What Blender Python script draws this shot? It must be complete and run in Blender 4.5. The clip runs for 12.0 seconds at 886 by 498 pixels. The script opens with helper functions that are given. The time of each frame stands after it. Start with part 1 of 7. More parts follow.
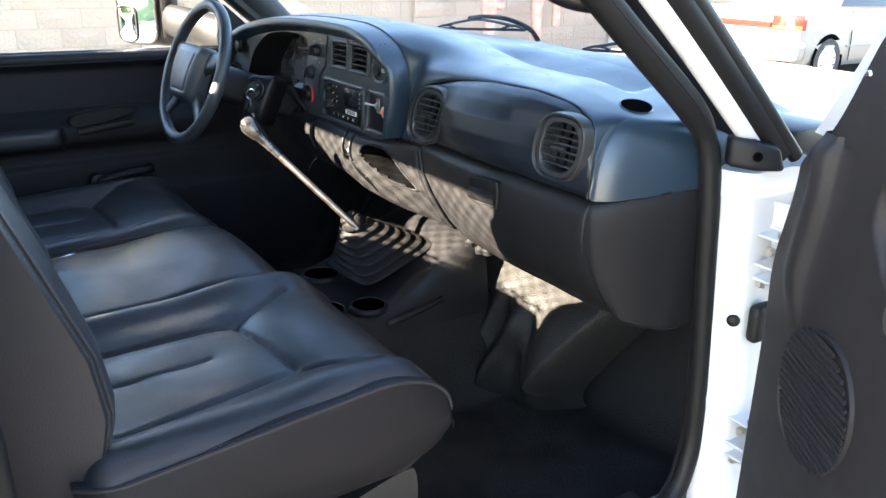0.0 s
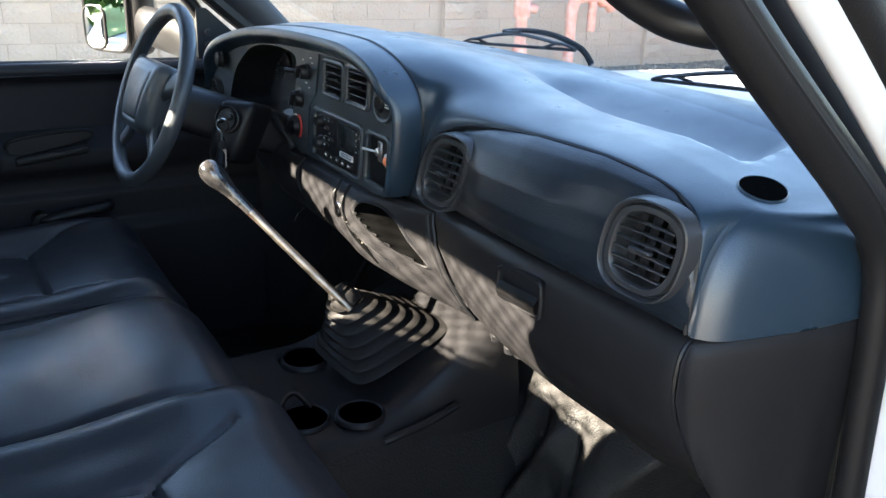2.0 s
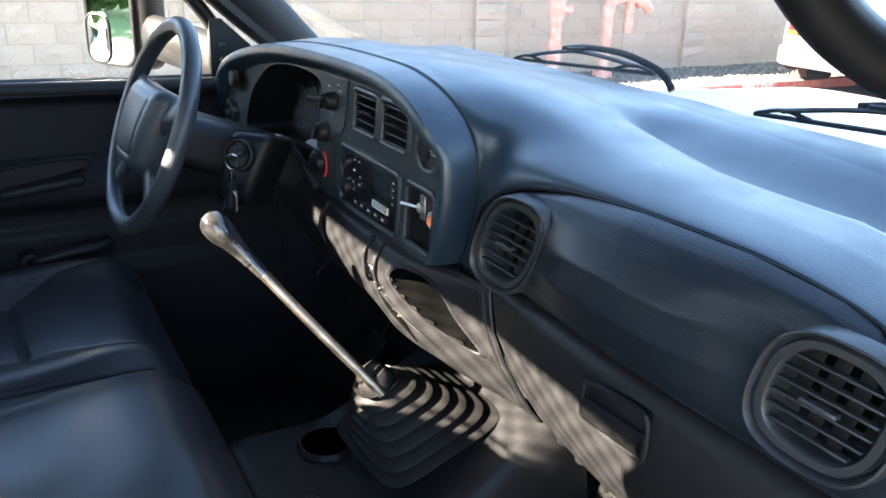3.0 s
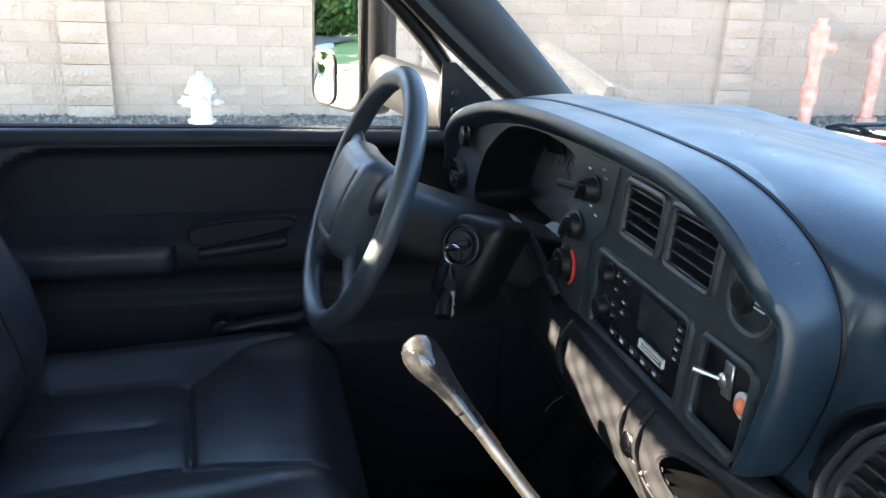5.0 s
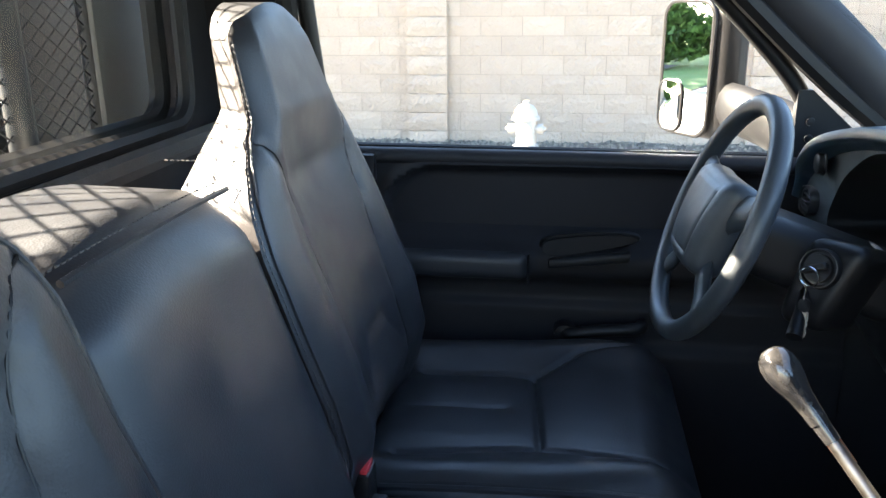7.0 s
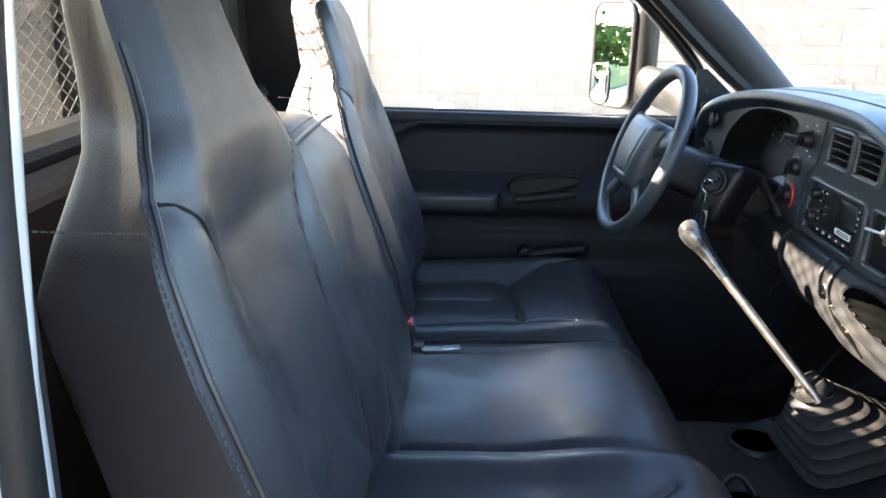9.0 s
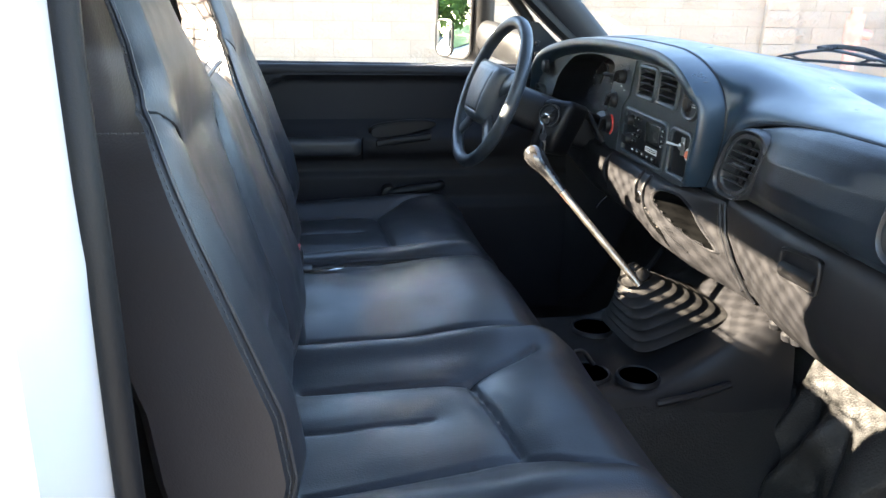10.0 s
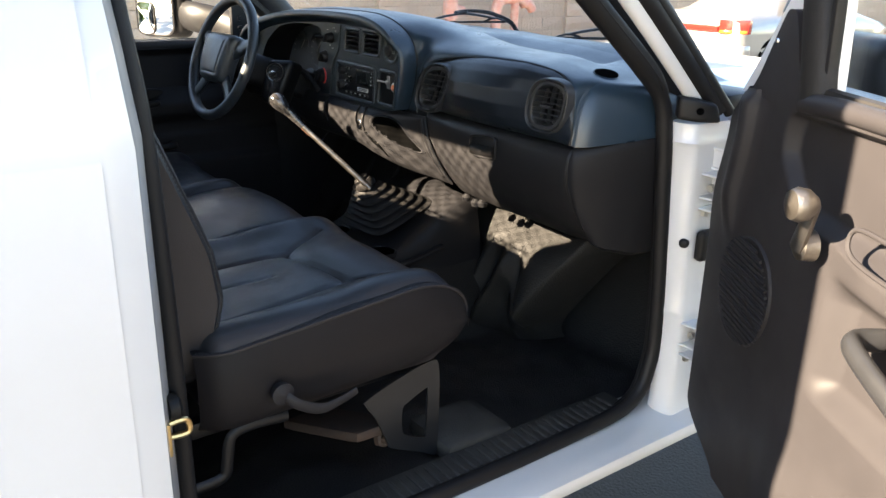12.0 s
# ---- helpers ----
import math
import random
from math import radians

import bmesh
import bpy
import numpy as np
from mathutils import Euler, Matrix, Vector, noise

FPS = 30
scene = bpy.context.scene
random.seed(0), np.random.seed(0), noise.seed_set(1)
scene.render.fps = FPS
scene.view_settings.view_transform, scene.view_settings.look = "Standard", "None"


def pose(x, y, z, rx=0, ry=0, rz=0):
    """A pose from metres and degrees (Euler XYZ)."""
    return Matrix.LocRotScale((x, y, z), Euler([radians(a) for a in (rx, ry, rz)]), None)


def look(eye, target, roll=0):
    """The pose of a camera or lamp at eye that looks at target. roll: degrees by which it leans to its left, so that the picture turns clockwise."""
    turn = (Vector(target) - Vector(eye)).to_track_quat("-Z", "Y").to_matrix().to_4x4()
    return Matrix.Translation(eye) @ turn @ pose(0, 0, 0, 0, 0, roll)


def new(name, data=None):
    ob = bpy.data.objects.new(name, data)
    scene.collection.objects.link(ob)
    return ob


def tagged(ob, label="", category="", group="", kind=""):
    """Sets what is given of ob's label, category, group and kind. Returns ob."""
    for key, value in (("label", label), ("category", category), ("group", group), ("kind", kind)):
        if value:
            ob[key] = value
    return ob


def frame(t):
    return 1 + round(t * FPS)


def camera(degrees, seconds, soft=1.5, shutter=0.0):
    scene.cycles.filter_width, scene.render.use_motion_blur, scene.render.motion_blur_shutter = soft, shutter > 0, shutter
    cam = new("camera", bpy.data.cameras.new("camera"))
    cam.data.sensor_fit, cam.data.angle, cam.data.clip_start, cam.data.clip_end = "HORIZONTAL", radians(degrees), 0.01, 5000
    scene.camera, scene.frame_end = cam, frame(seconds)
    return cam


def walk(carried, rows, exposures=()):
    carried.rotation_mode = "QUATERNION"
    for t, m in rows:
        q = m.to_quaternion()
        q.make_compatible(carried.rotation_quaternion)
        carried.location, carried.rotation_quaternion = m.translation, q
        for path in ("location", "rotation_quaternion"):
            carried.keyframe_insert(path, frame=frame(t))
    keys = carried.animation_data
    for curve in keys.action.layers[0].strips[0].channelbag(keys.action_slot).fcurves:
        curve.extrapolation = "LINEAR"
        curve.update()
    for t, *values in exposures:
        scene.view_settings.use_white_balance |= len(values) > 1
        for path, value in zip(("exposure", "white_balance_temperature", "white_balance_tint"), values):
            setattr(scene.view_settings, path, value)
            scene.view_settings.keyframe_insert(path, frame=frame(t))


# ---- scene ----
# ---- camera and walk ----
cam = camera(57.4, 12.0)
METRES, EYE, TILT, LEAN, TURN = 2.6, 1.62, -20.0, -0.8, 57.0
ROWS = [
    (0.0, 0.0, 0.0, 0.0, 0.0, 0.0, -0.0),
    (0.5, -0.0041, 0.0453, 0.0158, -0.16, -0.04, -0.01),
    (1.0, -0.0015, 0.0904, 0.0323, -0.49, -0.14, -0.16),
    (1.5, 0.0017, 0.1275, 0.0448, 0.27, -0.05, -1.16),
    (2.0, 0.0017, 0.168, 0.0588, 1.68, -0.03, -1.77),
    (2.5, -0.0072, 0.2188, 0.0796, 2.38, -0.3, -2.03),
    (4.5, -0.0506, 0.3641, 0.1354, 12.87, 0.69, -6.3),
    (5.0, -0.0619, 0.3842, 0.1433, 18.38, 0.24, -8.15),
    (5.5, -0.0692, 0.3884, 0.1453, 25.33, -0.58, -9.65),
    (6.0, -0.0717, 0.3797, 0.1447, 31.77, -0.89, -10.35),
    (6.5, -0.0702, 0.3636, 0.1389, 36.89, -1.11, -11.14),
    (7.0, -0.0638, 0.335, 0.1305, 39.95, -1.67, -12.0),
    (9.0, -0.0102, 0.1669, 0.0601, 33.02, 0.08, -11.65),
    (9.5, 0.007, 0.1233, 0.0385, 27.86, -0.57, -10.11),
    (10.0, 0.01, 0.0853, 0.0254, 21.63, -0.26, -8.36),
    (10.5, -0.0047, 0.0394, 0.0084, 12.22, 0.02, -5.41),
    (11.0, -0.0144, -0.0089, -0.0104, 5.18, -0.13, -2.75),
    (11.5, -0.0245, -0.0682, -0.0327, 0.21, 0.59, -1.24),
    (12.0, -0.0426, -0.1246, -0.0515, -2.97, 0.46, 0.77),
]
EXPOSURES = [(0.0, 5.05, 7100, 10), (0.7, 4.68, 7150, 10), (1.5, 4.56, 6950, 10), (2.5, 4.82, 6850, 10), (4.5, 4.9, 6900, 10), (7.0, 4.85, 6950, 10), (9.5, 5.3, 7100, 10), (10.5, 5.05, 7250, 10), (11.2, 4.67, 7450, 12), (12.0, 4.09, 7850, 13)]
walk(cam, [(t, pose(1.63, 0, EYE, TILT, LEAN, TURN) @ pose(METRES * x, METRES * y, METRES * z, 90 + pitch, roll, yaw)) for t, x, y, z, yaw, pitch, roll in ROWS], EXPOSURES)

# ---- world and sun ----
SUN_AZ, SUN_EL = 189.5, 27.2   # degrees clockwise from the truck's nose, and above the ground
world = bpy.data.worlds.new("world")
scene.world = world
world.use_nodes = True
wn = world.node_tree.nodes
sky = wn.new("ShaderNodeTexSky")
sky.sky_type = "NISHITA"
sky.sun_disc = False
sky.sun_elevation, sky.sun_rotation = radians(SUN_EL), radians(SUN_AZ)
sky.dust_density, sky.ozone_density = 0.4, 2.6
wn["Background"].inputs["Strength"].default_value = 0.05
world.node_tree.links.new(sky.outputs["Color"], wn["Background"].inputs["Color"])
sun_data = bpy.data.lights.new("sun", "SUN")
sun_data.energy, sun_data.angle, sun_data.color = 5.0, radians(0.53), (1.0, 0.90, 0.75)
sun = new("sun", sun_data)
az, el = radians(SUN_AZ), radians(SUN_EL)
sun_from = Vector((math.sin(az) * math.cos(el), math.cos(az) * math.cos(el), math.sin(el)))
sun.matrix_world = look(sun_from * 30, (0, 0, 0))


# ---- materials ----
def material(name, color, rough=0.5, metal=0.0, grain=0.0, grain_scale=200.0, stain=0.0, stain_scale=6.0, coat=0.0,
             pieces=0.0, spec=0.5, relief="noise", rough_var=0.0, tint=None):
    """Principled with a fine relief (grain), blotches at a larger scale (stain) and a spread between pieces."""
    m = bpy.data.materials.new(name)
    m.use_nodes = True
    n, l = m.node_tree.nodes, m.node_tree.links
    p = n["Principled BSDF"]
    p.inputs["Base Color"].default_value = (*color, 1)
    p.inputs["Roughness"].default_value, p.inputs["Metallic"].default_value = rough, metal
    p.inputs["Specular IOR Level"].default_value = spec
    p.inputs["Coat Weight"].default_value, p.inputs["Coat Roughness"].default_value = coat, 0.06
    co = n.new("ShaderNodeTexCoord")
    last = None
    if stain or pieces:
        mix = n.new("ShaderNodeMix")
        mix.data_type = "RGBA"
        t = tint or tuple(c * 0.45 for c in color)
        mix.inputs["A"].default_value, mix.inputs["B"].default_value = (*color, 1), (*t, 1)
        no = n.new("ShaderNodeTexNoise")
        no.inputs["Scale"].default_value, no.inputs["Detail"].default_value, no.inputs["Roughness"].default_value = stain_scale, 8, 0.65
        l.new(co.outputs["Object"], no.inputs["Vector"])
        ramp = n.new("ShaderNodeMapRange")
        ramp.inputs["From Min"].default_value, ramp.inputs["From Max"].default_value = 0.4, 0.75
        ramp.inputs["To Max"].default_value = stain
        l.new(no.outputs["Fac"], ramp.inputs["Value"])
        l.new(ramp.outputs["Result"], mix.inputs["Factor"])
        last = mix.outputs["Result"]
        if pieces:
            info, geo = n.new("ShaderNodeObjectInfo"), n.new("ShaderNodeNewGeometry")
            add = n.new("ShaderNodeMath")
            l.new(info.outputs["Random"], add.inputs[0])
            l.new(geo.outputs["Random Per Island"], add.inputs[1])
            fr = n.new("ShaderNodeMath")
            fr.operation = "FRACT"
            l.new(add.outputs[0], fr.inputs[0])
            va = n.new("ShaderNodeMapRange")
            va.inputs["To Min"].default_value, va.inputs["To Max"].default_value = 1 - pieces, 1 + pieces * 0.5
            l.new(fr.outputs[0], va.inputs["Value"])
            hsv = n.new("ShaderNodeHueSaturation")
            l.new(last, hsv.inputs["Color"])
            l.new(va.outputs["Result"], hsv.inputs["Value"])
            last = hsv.outputs["Color"]
        l.new(last, p.inputs["Base Color"])
    if rough_var:
        n2 = n.new("ShaderNodeTexNoise")
        n2.inputs["Scale"].default_value, n2.inputs["Detail"].default_value = stain_scale * 2.3, 6
        l.new(co.outputs["Object"], n2.inputs["Vector"])
        r2 = n.new("ShaderNodeMapRange")
        r2.inputs["From Min"].default_value, r2.inputs["From Max"].default_value = 0.3, 0.7
        r2.inputs["To Min"].default_value, r2.inputs["To Max"].default_value = max(0.02, rough - rough_var), min(1, rough + rough_var)
        l.new(n2.outputs["Fac"], r2.inputs["Value"])
        l.new(r2.outputs["Result"], p.inputs["Roughness"])
    if grain:
        bump = n.new("ShaderNodeBump")
        bump.inputs["Strength"].default_value, bump.inputs["Distance"].default_value = grain, 1.2 / grain_scale
        if relief == "leather":
            tx = n.new("ShaderNodeTexVoronoi")
            tx.inputs["Scale"].default_value = grain_scale
            l.new(tx.outputs["Distance"], bump.inputs["Height"])
        else:
            tx = n.new("ShaderNodeTexNoise")
            tx.inputs["Scale"].default_value, tx.inputs["Detail"].default_value = grain_scale, 5
            l.new(tx.outputs["Fac"], bump.inputs["Height"])
        l.new(co.outputs["Object"], tx.inputs["Vector"])
        l.new(bump.outputs["Normal"], p.inputs["Normal"])
    return m


def glass_material(name, color=(1, 1, 1)):
    """Thin clear pane: lets light straight through, with a Fresnel gloss on it."""
    m = bpy.data.materials.new(name)
    m.use_nodes = True
    n, l = m.node_tree.nodes, m.node_tree.links
    n.remove(n["Principled BSDF"])
    clear, gloss, mix, fres = n.new("ShaderNodeBsdfTransparent"), n.new("ShaderNodeBsdfGlossy"), n.new("ShaderNodeMixShader"), n.new("ShaderNodeLayerWeight")
    clear.inputs["Color"].default_value = (*color, 1)
    gloss.inputs["Roughness"].default_value = 0.01
    fres.inputs["Blend"].default_value = 0.5
    power, scale = n.new("ShaderNodeMath"), n.new("ShaderNodeMath")
    power.operation, scale.operation = "POWER", "MULTIPLY_ADD"
    power.inputs[1].default_value = 5.0
    scale.inputs[1].default_value, scale.inputs[2].default_value = 0.5, 0.02
    l.new(fres.outputs["Facing"], power.inputs[0])
    l.new(power.outputs[0], scale.inputs[0])
    l.new(scale.outputs[0], mix.inputs[0])
    l.new(clear.outputs[0], mix.inputs[1])
    l.new(gloss.outputs[0], mix.inputs[2])
    l.new(mix.outputs[0], n["Material Output"].inputs["Surface"])
    return m


VINYL = material("black_vinyl", (0.0192, 0.0203, 0.0238), 0.40, grain=0.09, grain_scale=420, stain=0.5, stain_scale=5, relief="leather", rough_var=0.09, tint=(0.0245, 0.0248, 0.0265), spec=0.37)
# warmer, lighter copy of the seat vinyl; side light put into the colour
VINYL_SIDELIT = material("side_lit_vinyl", (0.0270, 0.0232, 0.0245), 0.46, grain=0.09, grain_scale=420, stain=0.5, stain_scale=4, relief="leather", rough_var=0.08, tint=(0.027, 0.0245, 0.0245), spec=0.28)
THREAD = material("grey_thread", (0.045, 0.044, 0.045), 0.7, spec=0.2)
# slate, with extra blue in the colour for the sky's reflection
PAD = material("slate_pad_sky_blue", (0.0120, 0.0250, 0.0385), 0.33, grain=0.10, grain_scale=700, stain=0.35, stain_scale=7, relief="leather", rough_var=0.06, tint=(0.016, 0.030, 0.043), spec=0.6)
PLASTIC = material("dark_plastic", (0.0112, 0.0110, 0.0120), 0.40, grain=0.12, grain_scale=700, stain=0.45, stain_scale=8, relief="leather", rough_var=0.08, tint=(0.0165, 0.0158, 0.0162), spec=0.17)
WHEEL_SLATE = material("slate_wheel_foam", (0.026, 0.031, 0.036), 0.4, grain=0.10, grain_scale=700, stain=0.4, stain_scale=14, relief="leather", rough_var=0.08, tint=(0.035, 0.040, 0.045))
HUB_SLATE = material("slate_hub_cover", (0.040, 0.048, 0.055), 0.4, grain=0.08, grain_scale=800, stain=0.35, stain_scale=14, relief="leather", rough_var=0.06)
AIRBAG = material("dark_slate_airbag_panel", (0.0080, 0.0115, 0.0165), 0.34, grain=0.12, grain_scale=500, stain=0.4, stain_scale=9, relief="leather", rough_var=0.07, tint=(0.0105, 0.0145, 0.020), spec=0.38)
BEZEL = material("slate_bezel_plastic", (0.024, 0.032, 0.037), 0.42, grain=0.06, grain_scale=900, stain=0.3, stain_scale=10, rough_var=0.05)
BLACK = material("black_plastic", (0.008, 0.008, 0.009), 0.42, grain=0.05, grain_scale=500, spec=0.25)
BLACK_SHEEN = material("black_satin_plastic", (0.013, 0.0135, 0.015), 0.34, grain=0.05, grain_scale=800, stain=0.3, stain_scale=12, rough_var=0.05, spec=0.35)
VENT_GREY = material("grey_black_vent_plastic", (0.030, 0.031, 0.033), 0.36, grain=0.05, grain_scale=800, stain=0.3, stain_scale=14, rough_var=0.05, spec=0.4)
# near-black colour that paints in the shade of deep places
SHADE_BLACK = material("recess_shade_black", (0.003, 0.003, 0.003), 0.9, spec=0.0)
RUBBER = material("black_rubber", (0.011, 0.0105, 0.0105), 0.5, grain=0.12, grain_scale=300, stain=0.4, stain_scale=9, tint=(0.017, 0.016, 0.015), spec=0.16)
SEAL = material("door_seal_rubber", (0.0075, 0.0072, 0.0078), 0.5, grain=0.15, grain_scale=500, stain=0.4, stain_scale=12, tint=(0.012, 0.011, 0.011), spec=0.2)
# dust, and a base tone raised for daylight falling through the open door
DUSTY_LIT = material("dusty_lit_rubber", (0.030, 0.028, 0.025), 0.6, grain=0.2, grain_scale=240, stain=0.8, stain_scale=18, tint=(0.055, 0.050, 0.043), spec=0.2)
MAT = material("black_floor_rubber", (0.0125, 0.0123, 0.0122), 0.52, grain=0.22, grain_scale=240, stain=0.5, stain_scale=6, relief="leather", rough_var=0.1, tint=(0.017, 0.0165, 0.0155), spec=0.16)
TRIM = material("charcoal_door_trim", (0.0200, 0.0186, 0.0200), 0.5, grain=0.08, grain_scale=900, stain=0.35, stain_scale=5, relief="leather", rough_var=0.06, spec=0.16)
# darker copy of the door trim that holds the left door's shade
TRIM_SHADED = material("shaded_door_trim", (0.0168, 0.0160, 0.0178), 0.48, grain=0.08, grain_scale=900, stain=0.35, stain_scale=5, relief="leather", rough_var=0.06, spec=0.12)
LOCKER_GREY = material("grey_primer_paint", (0.075, 0.072, 0.064), 0.6, stain=0.4, stain_scale=3, spec=0.2, tint=(0.06, 0.057, 0.05))
CARPET = material("grey_carpet", (0.06, 0.055, 0.05), 0.95, grain=0.6, grain_scale=300, stain=0.6, stain_scale=14)
HEADLINER = material("grey_headliner", (0.05, 0.048, 0.046), 0.9, grain=0.2, grain_scale=400, stain=0.2)
PAINT = material("white_paint", (0.52, 0.52, 0.52), 0.32, coat=0.6, stain=0.2, stain_scale=7, tint=(0.44, 0.43, 0.41))
CHROME = material("chrome", (0.75, 0.74, 0.72), 0.12, metal=1.0)
STEEL = material("worn_steel", (0.24, 0.22, 0.20), 0.40, metal=1.0, grain=0.1, grain_scale=200, stain=0.7, stain_scale=25, tint=(0.13, 0.11, 0.09))
BRASS = material("brass", (0.55, 0.40, 0.20), 0.3, metal=1.0)
ZINC = material("zinc_plate", (0.55, 0.53, 0.48), 0.4, metal=1.0, stain=0.5, stain_scale=30)
MIRROR = material("mirror", (0.92, 0.93, 0.93), 0.01, metal=1.0)
GLASS = glass_material("clear_glass", (0.97, 0.98, 0.97))
# grey in the lens colour stands in for the sky reflected there
LENS = material("sky_grey_cluster_lens", (0.062, 0.063, 0.068), 0.24, spec=0.8, stain=0.4, stain_scale=20)
LCD = material("lcd_grey", (0.02, 0.024, 0.026), 0.2)
DIAL_INK = material("dim_dial_ink", (0.10, 0.085, 0.07), 0.6)
WHITE_INK = material("white_ink", (0.55, 0.55, 0.53), 0.6)
RED_INK = material("red_ink", (0.5, 0.03, 0.02), 0.5)
ORANGE = material("orange_plastic", (0.75, 0.20, 0.08), 0.35)
RED_PLASTIC = material("red_plastic", (0.45, 0.02, 0.03), 0.35)
BLOCK = material("tan_split_block", (0.415, 0.33, 0.255), 0.9, grain=0.6, grain_scale=26, stain=0.6, stain_scale=3.0, pieces=0.08, tint=(0.37, 0.29, 0.225))
MORTAR = material("grey_tan_mortar", (0.30, 0.24, 0.19), 0.95, grain=0.4, grain_scale=80, stain=0.4, stain_scale=9)
ASPHALT = material("asphalt", (0.06, 0.06, 0.06), 0.85, grain=0.6, grain_scale=90, stain=0.6, stain_scale=1.2, tint=(0.085, 0.083, 0.08))
CONCRETE = material("pale_concrete", (0.42, 0.40, 0.36), 0.85, grain=0.3, grain_scale=60, stain=0.5, stain_scale=2.5, tint=(0.32, 0.30, 0.27))
GRAVEL = material("tan_gravel", (0.19, 0.17, 0.135), 0.9, grain=0.4, grain_scale=60, stain=0.4, stain_scale=30, pieces=0.5)
SOIL = material("grey_soil", (0.12, 0.107, 0.088), 0.95, grain=0.8, grain_scale=25, stain=0.6, stain_scale=8)
CURB_RED = material("faded_red_curb_paint", (0.45, 0.10, 0.09), 0.8, grain=0.3, grain_scale=60, stain=0.7, stain_scale=9, tint=(0.42, 0.30, 0.26))
HYDRANT = material("white_hydrant_paint", (0.42, 0.405, 0.375), 0.5, stain=0.3, stain_scale=14, tint=(0.36, 0.33, 0.28))
PIPE_RED = material("faded_red_pipe_paint", (0.52, 0.23, 0.17), 0.55, stain=0.9, stain_scale=9, tint=(0.60, 0.48, 0.41))
SILVER = material("silver_car_paint", (0.19, 0.19, 0.19), 0.3, metal=0.4, coat=0.7, stain=0.1)
TYRE = material("tyre_rubber", (0.02, 0.02, 0.02), 0.8, grain=0.3, grain_scale=120, stain=0.5, tint=(0.05, 0.045, 0.04))
HUBCAP = material("silver_hubcap", (0.6, 0.6, 0.6), 0.35, metal=0.7)
TAIL_RED = material("red_lamp_lens", (0.22, 0.010, 0.008), 0.15, coat=0.5)
TAIL_AMBER = material("amber_lamp_lens", (0.38, 0.085, 0.012), 0.15, coat=0.5)
LEAF = material("leaf_green", (0.09, 0.16, 0.035), 0.6, stain=0.5, stain_scale=2, pieces=0.4)
BARK = material("bark", (0.12, 0.09, 0.065), 0.9, grain=0.6, grain_scale=30, stain=0.5)
GRASS = material("grass_green", (0.14, 0.22, 0.05), 0.9, grain=0.6, grain_scale=40, stain=0.5, stain_scale=1.0)


# ---- mesh helpers ----
def part(name, bm, mat, parent=None, label="", smooth=True):
    """Links a bmesh as one mesh object, under a thing or a part."""
    bmesh.ops.recalc_face_normals(bm, faces=bm.faces)
    me = bpy.data.meshes.new(name)
    bm.to_mesh(me)
    bm.free()
    if smooth:
        me.shade_smooth()
        me.set_sharp_from_angle(angle=radians(42))
    me.materials.append(mat)
    ob = new(name, me)
    if parent:
        ob.parent = parent
    if label:
        tagged(ob, label)
    return ob


def thing(name, label, category, at=(0, 0, 0), group="", kind=""):
    ob = new(name)
    ob.empty_display_size = 0.05
    ob.matrix_world = Matrix.Translation(at)
    return tagged(ob, label, category, group, kind)


def child(name, bm, mat, parent, label="", smooth=True):
    """A part given in world coordinates, under a thing that stands elsewhere."""
    bpy.context.view_layer.update()
    ob = part(name, bm, mat, None, label, smooth)
    ob.parent = parent
    ob.matrix_parent_inverse = parent.matrix_world.inverted()
    return ob


def box(bm, c, s, bevel=0.0, segs=2, m=None):
    """A box of centre c and size s."""
    r = bmesh.ops.create_cube(bm, size=1)
    vs = r["verts"]
    for v in vs:
        v.co = Vector((v.co.x * s[0], v.co.y * s[1], v.co.z * s[2]))
    if bevel:
        es = list({e for v in vs for e in v.link_edges})
        out = bmesh.ops.bevel(bm, geom=es, offset=bevel, segments=segs, affect="EDGES", profile=0.5)
        vs = list({v for f in out["faces"] for v in f.verts} | {v for v in vs if v.is_valid})
    for v in vs:
        v.co = (m @ v.co if m else v.co) + Vector(c)
    return bm


def boxes(*args, bevel=0.0):
    bm = bmesh.new()
    for c, s in args:
        box(bm, c, s, bevel)
    return bm


def grid_mesh(bm, pts, close_u=False, close_v=False):
    """Quads over a 2D list of points."""
    nu, nv = len(pts), len(pts[0])
    vs = [[bm.verts.new(p) for p in row] for row in pts]
    for i in range(nu - (not close_u)):
        for j in range(nv - (not close_v)):
            a, b, c, d = vs[i][j], vs[(i + 1) % nu][j], vs[(i + 1) % nu][(j + 1) % nv], vs[i][(j + 1) % nv]
            if len({a, b, c, d}) == 4:
                bm.faces.new((a, b, c, d))
    return vs


def smooth_line(pts, n=8, closed=False):
    """A Catmull-Rom curve through the points."""
    p = [Vector(q) for q in pts]
    k = len(p)
    out = []
    for i in range(k if closed else k - 1):
        a, b, c, d = (p[(i + j) % k] if closed else p[min(max(i + j, 0), k - 1)] for j in (-1, 0, 1, 2))
        for s in range(n):
            t = s / n
            out.append(0.5 * (2 * b + (c - a) * t + (2 * a - 5 * b + 4 * c - d) * t * t + (3 * b - a - 3 * c + d) * t ** 3))
    if not closed:
        out.append(p[-1])
    return out


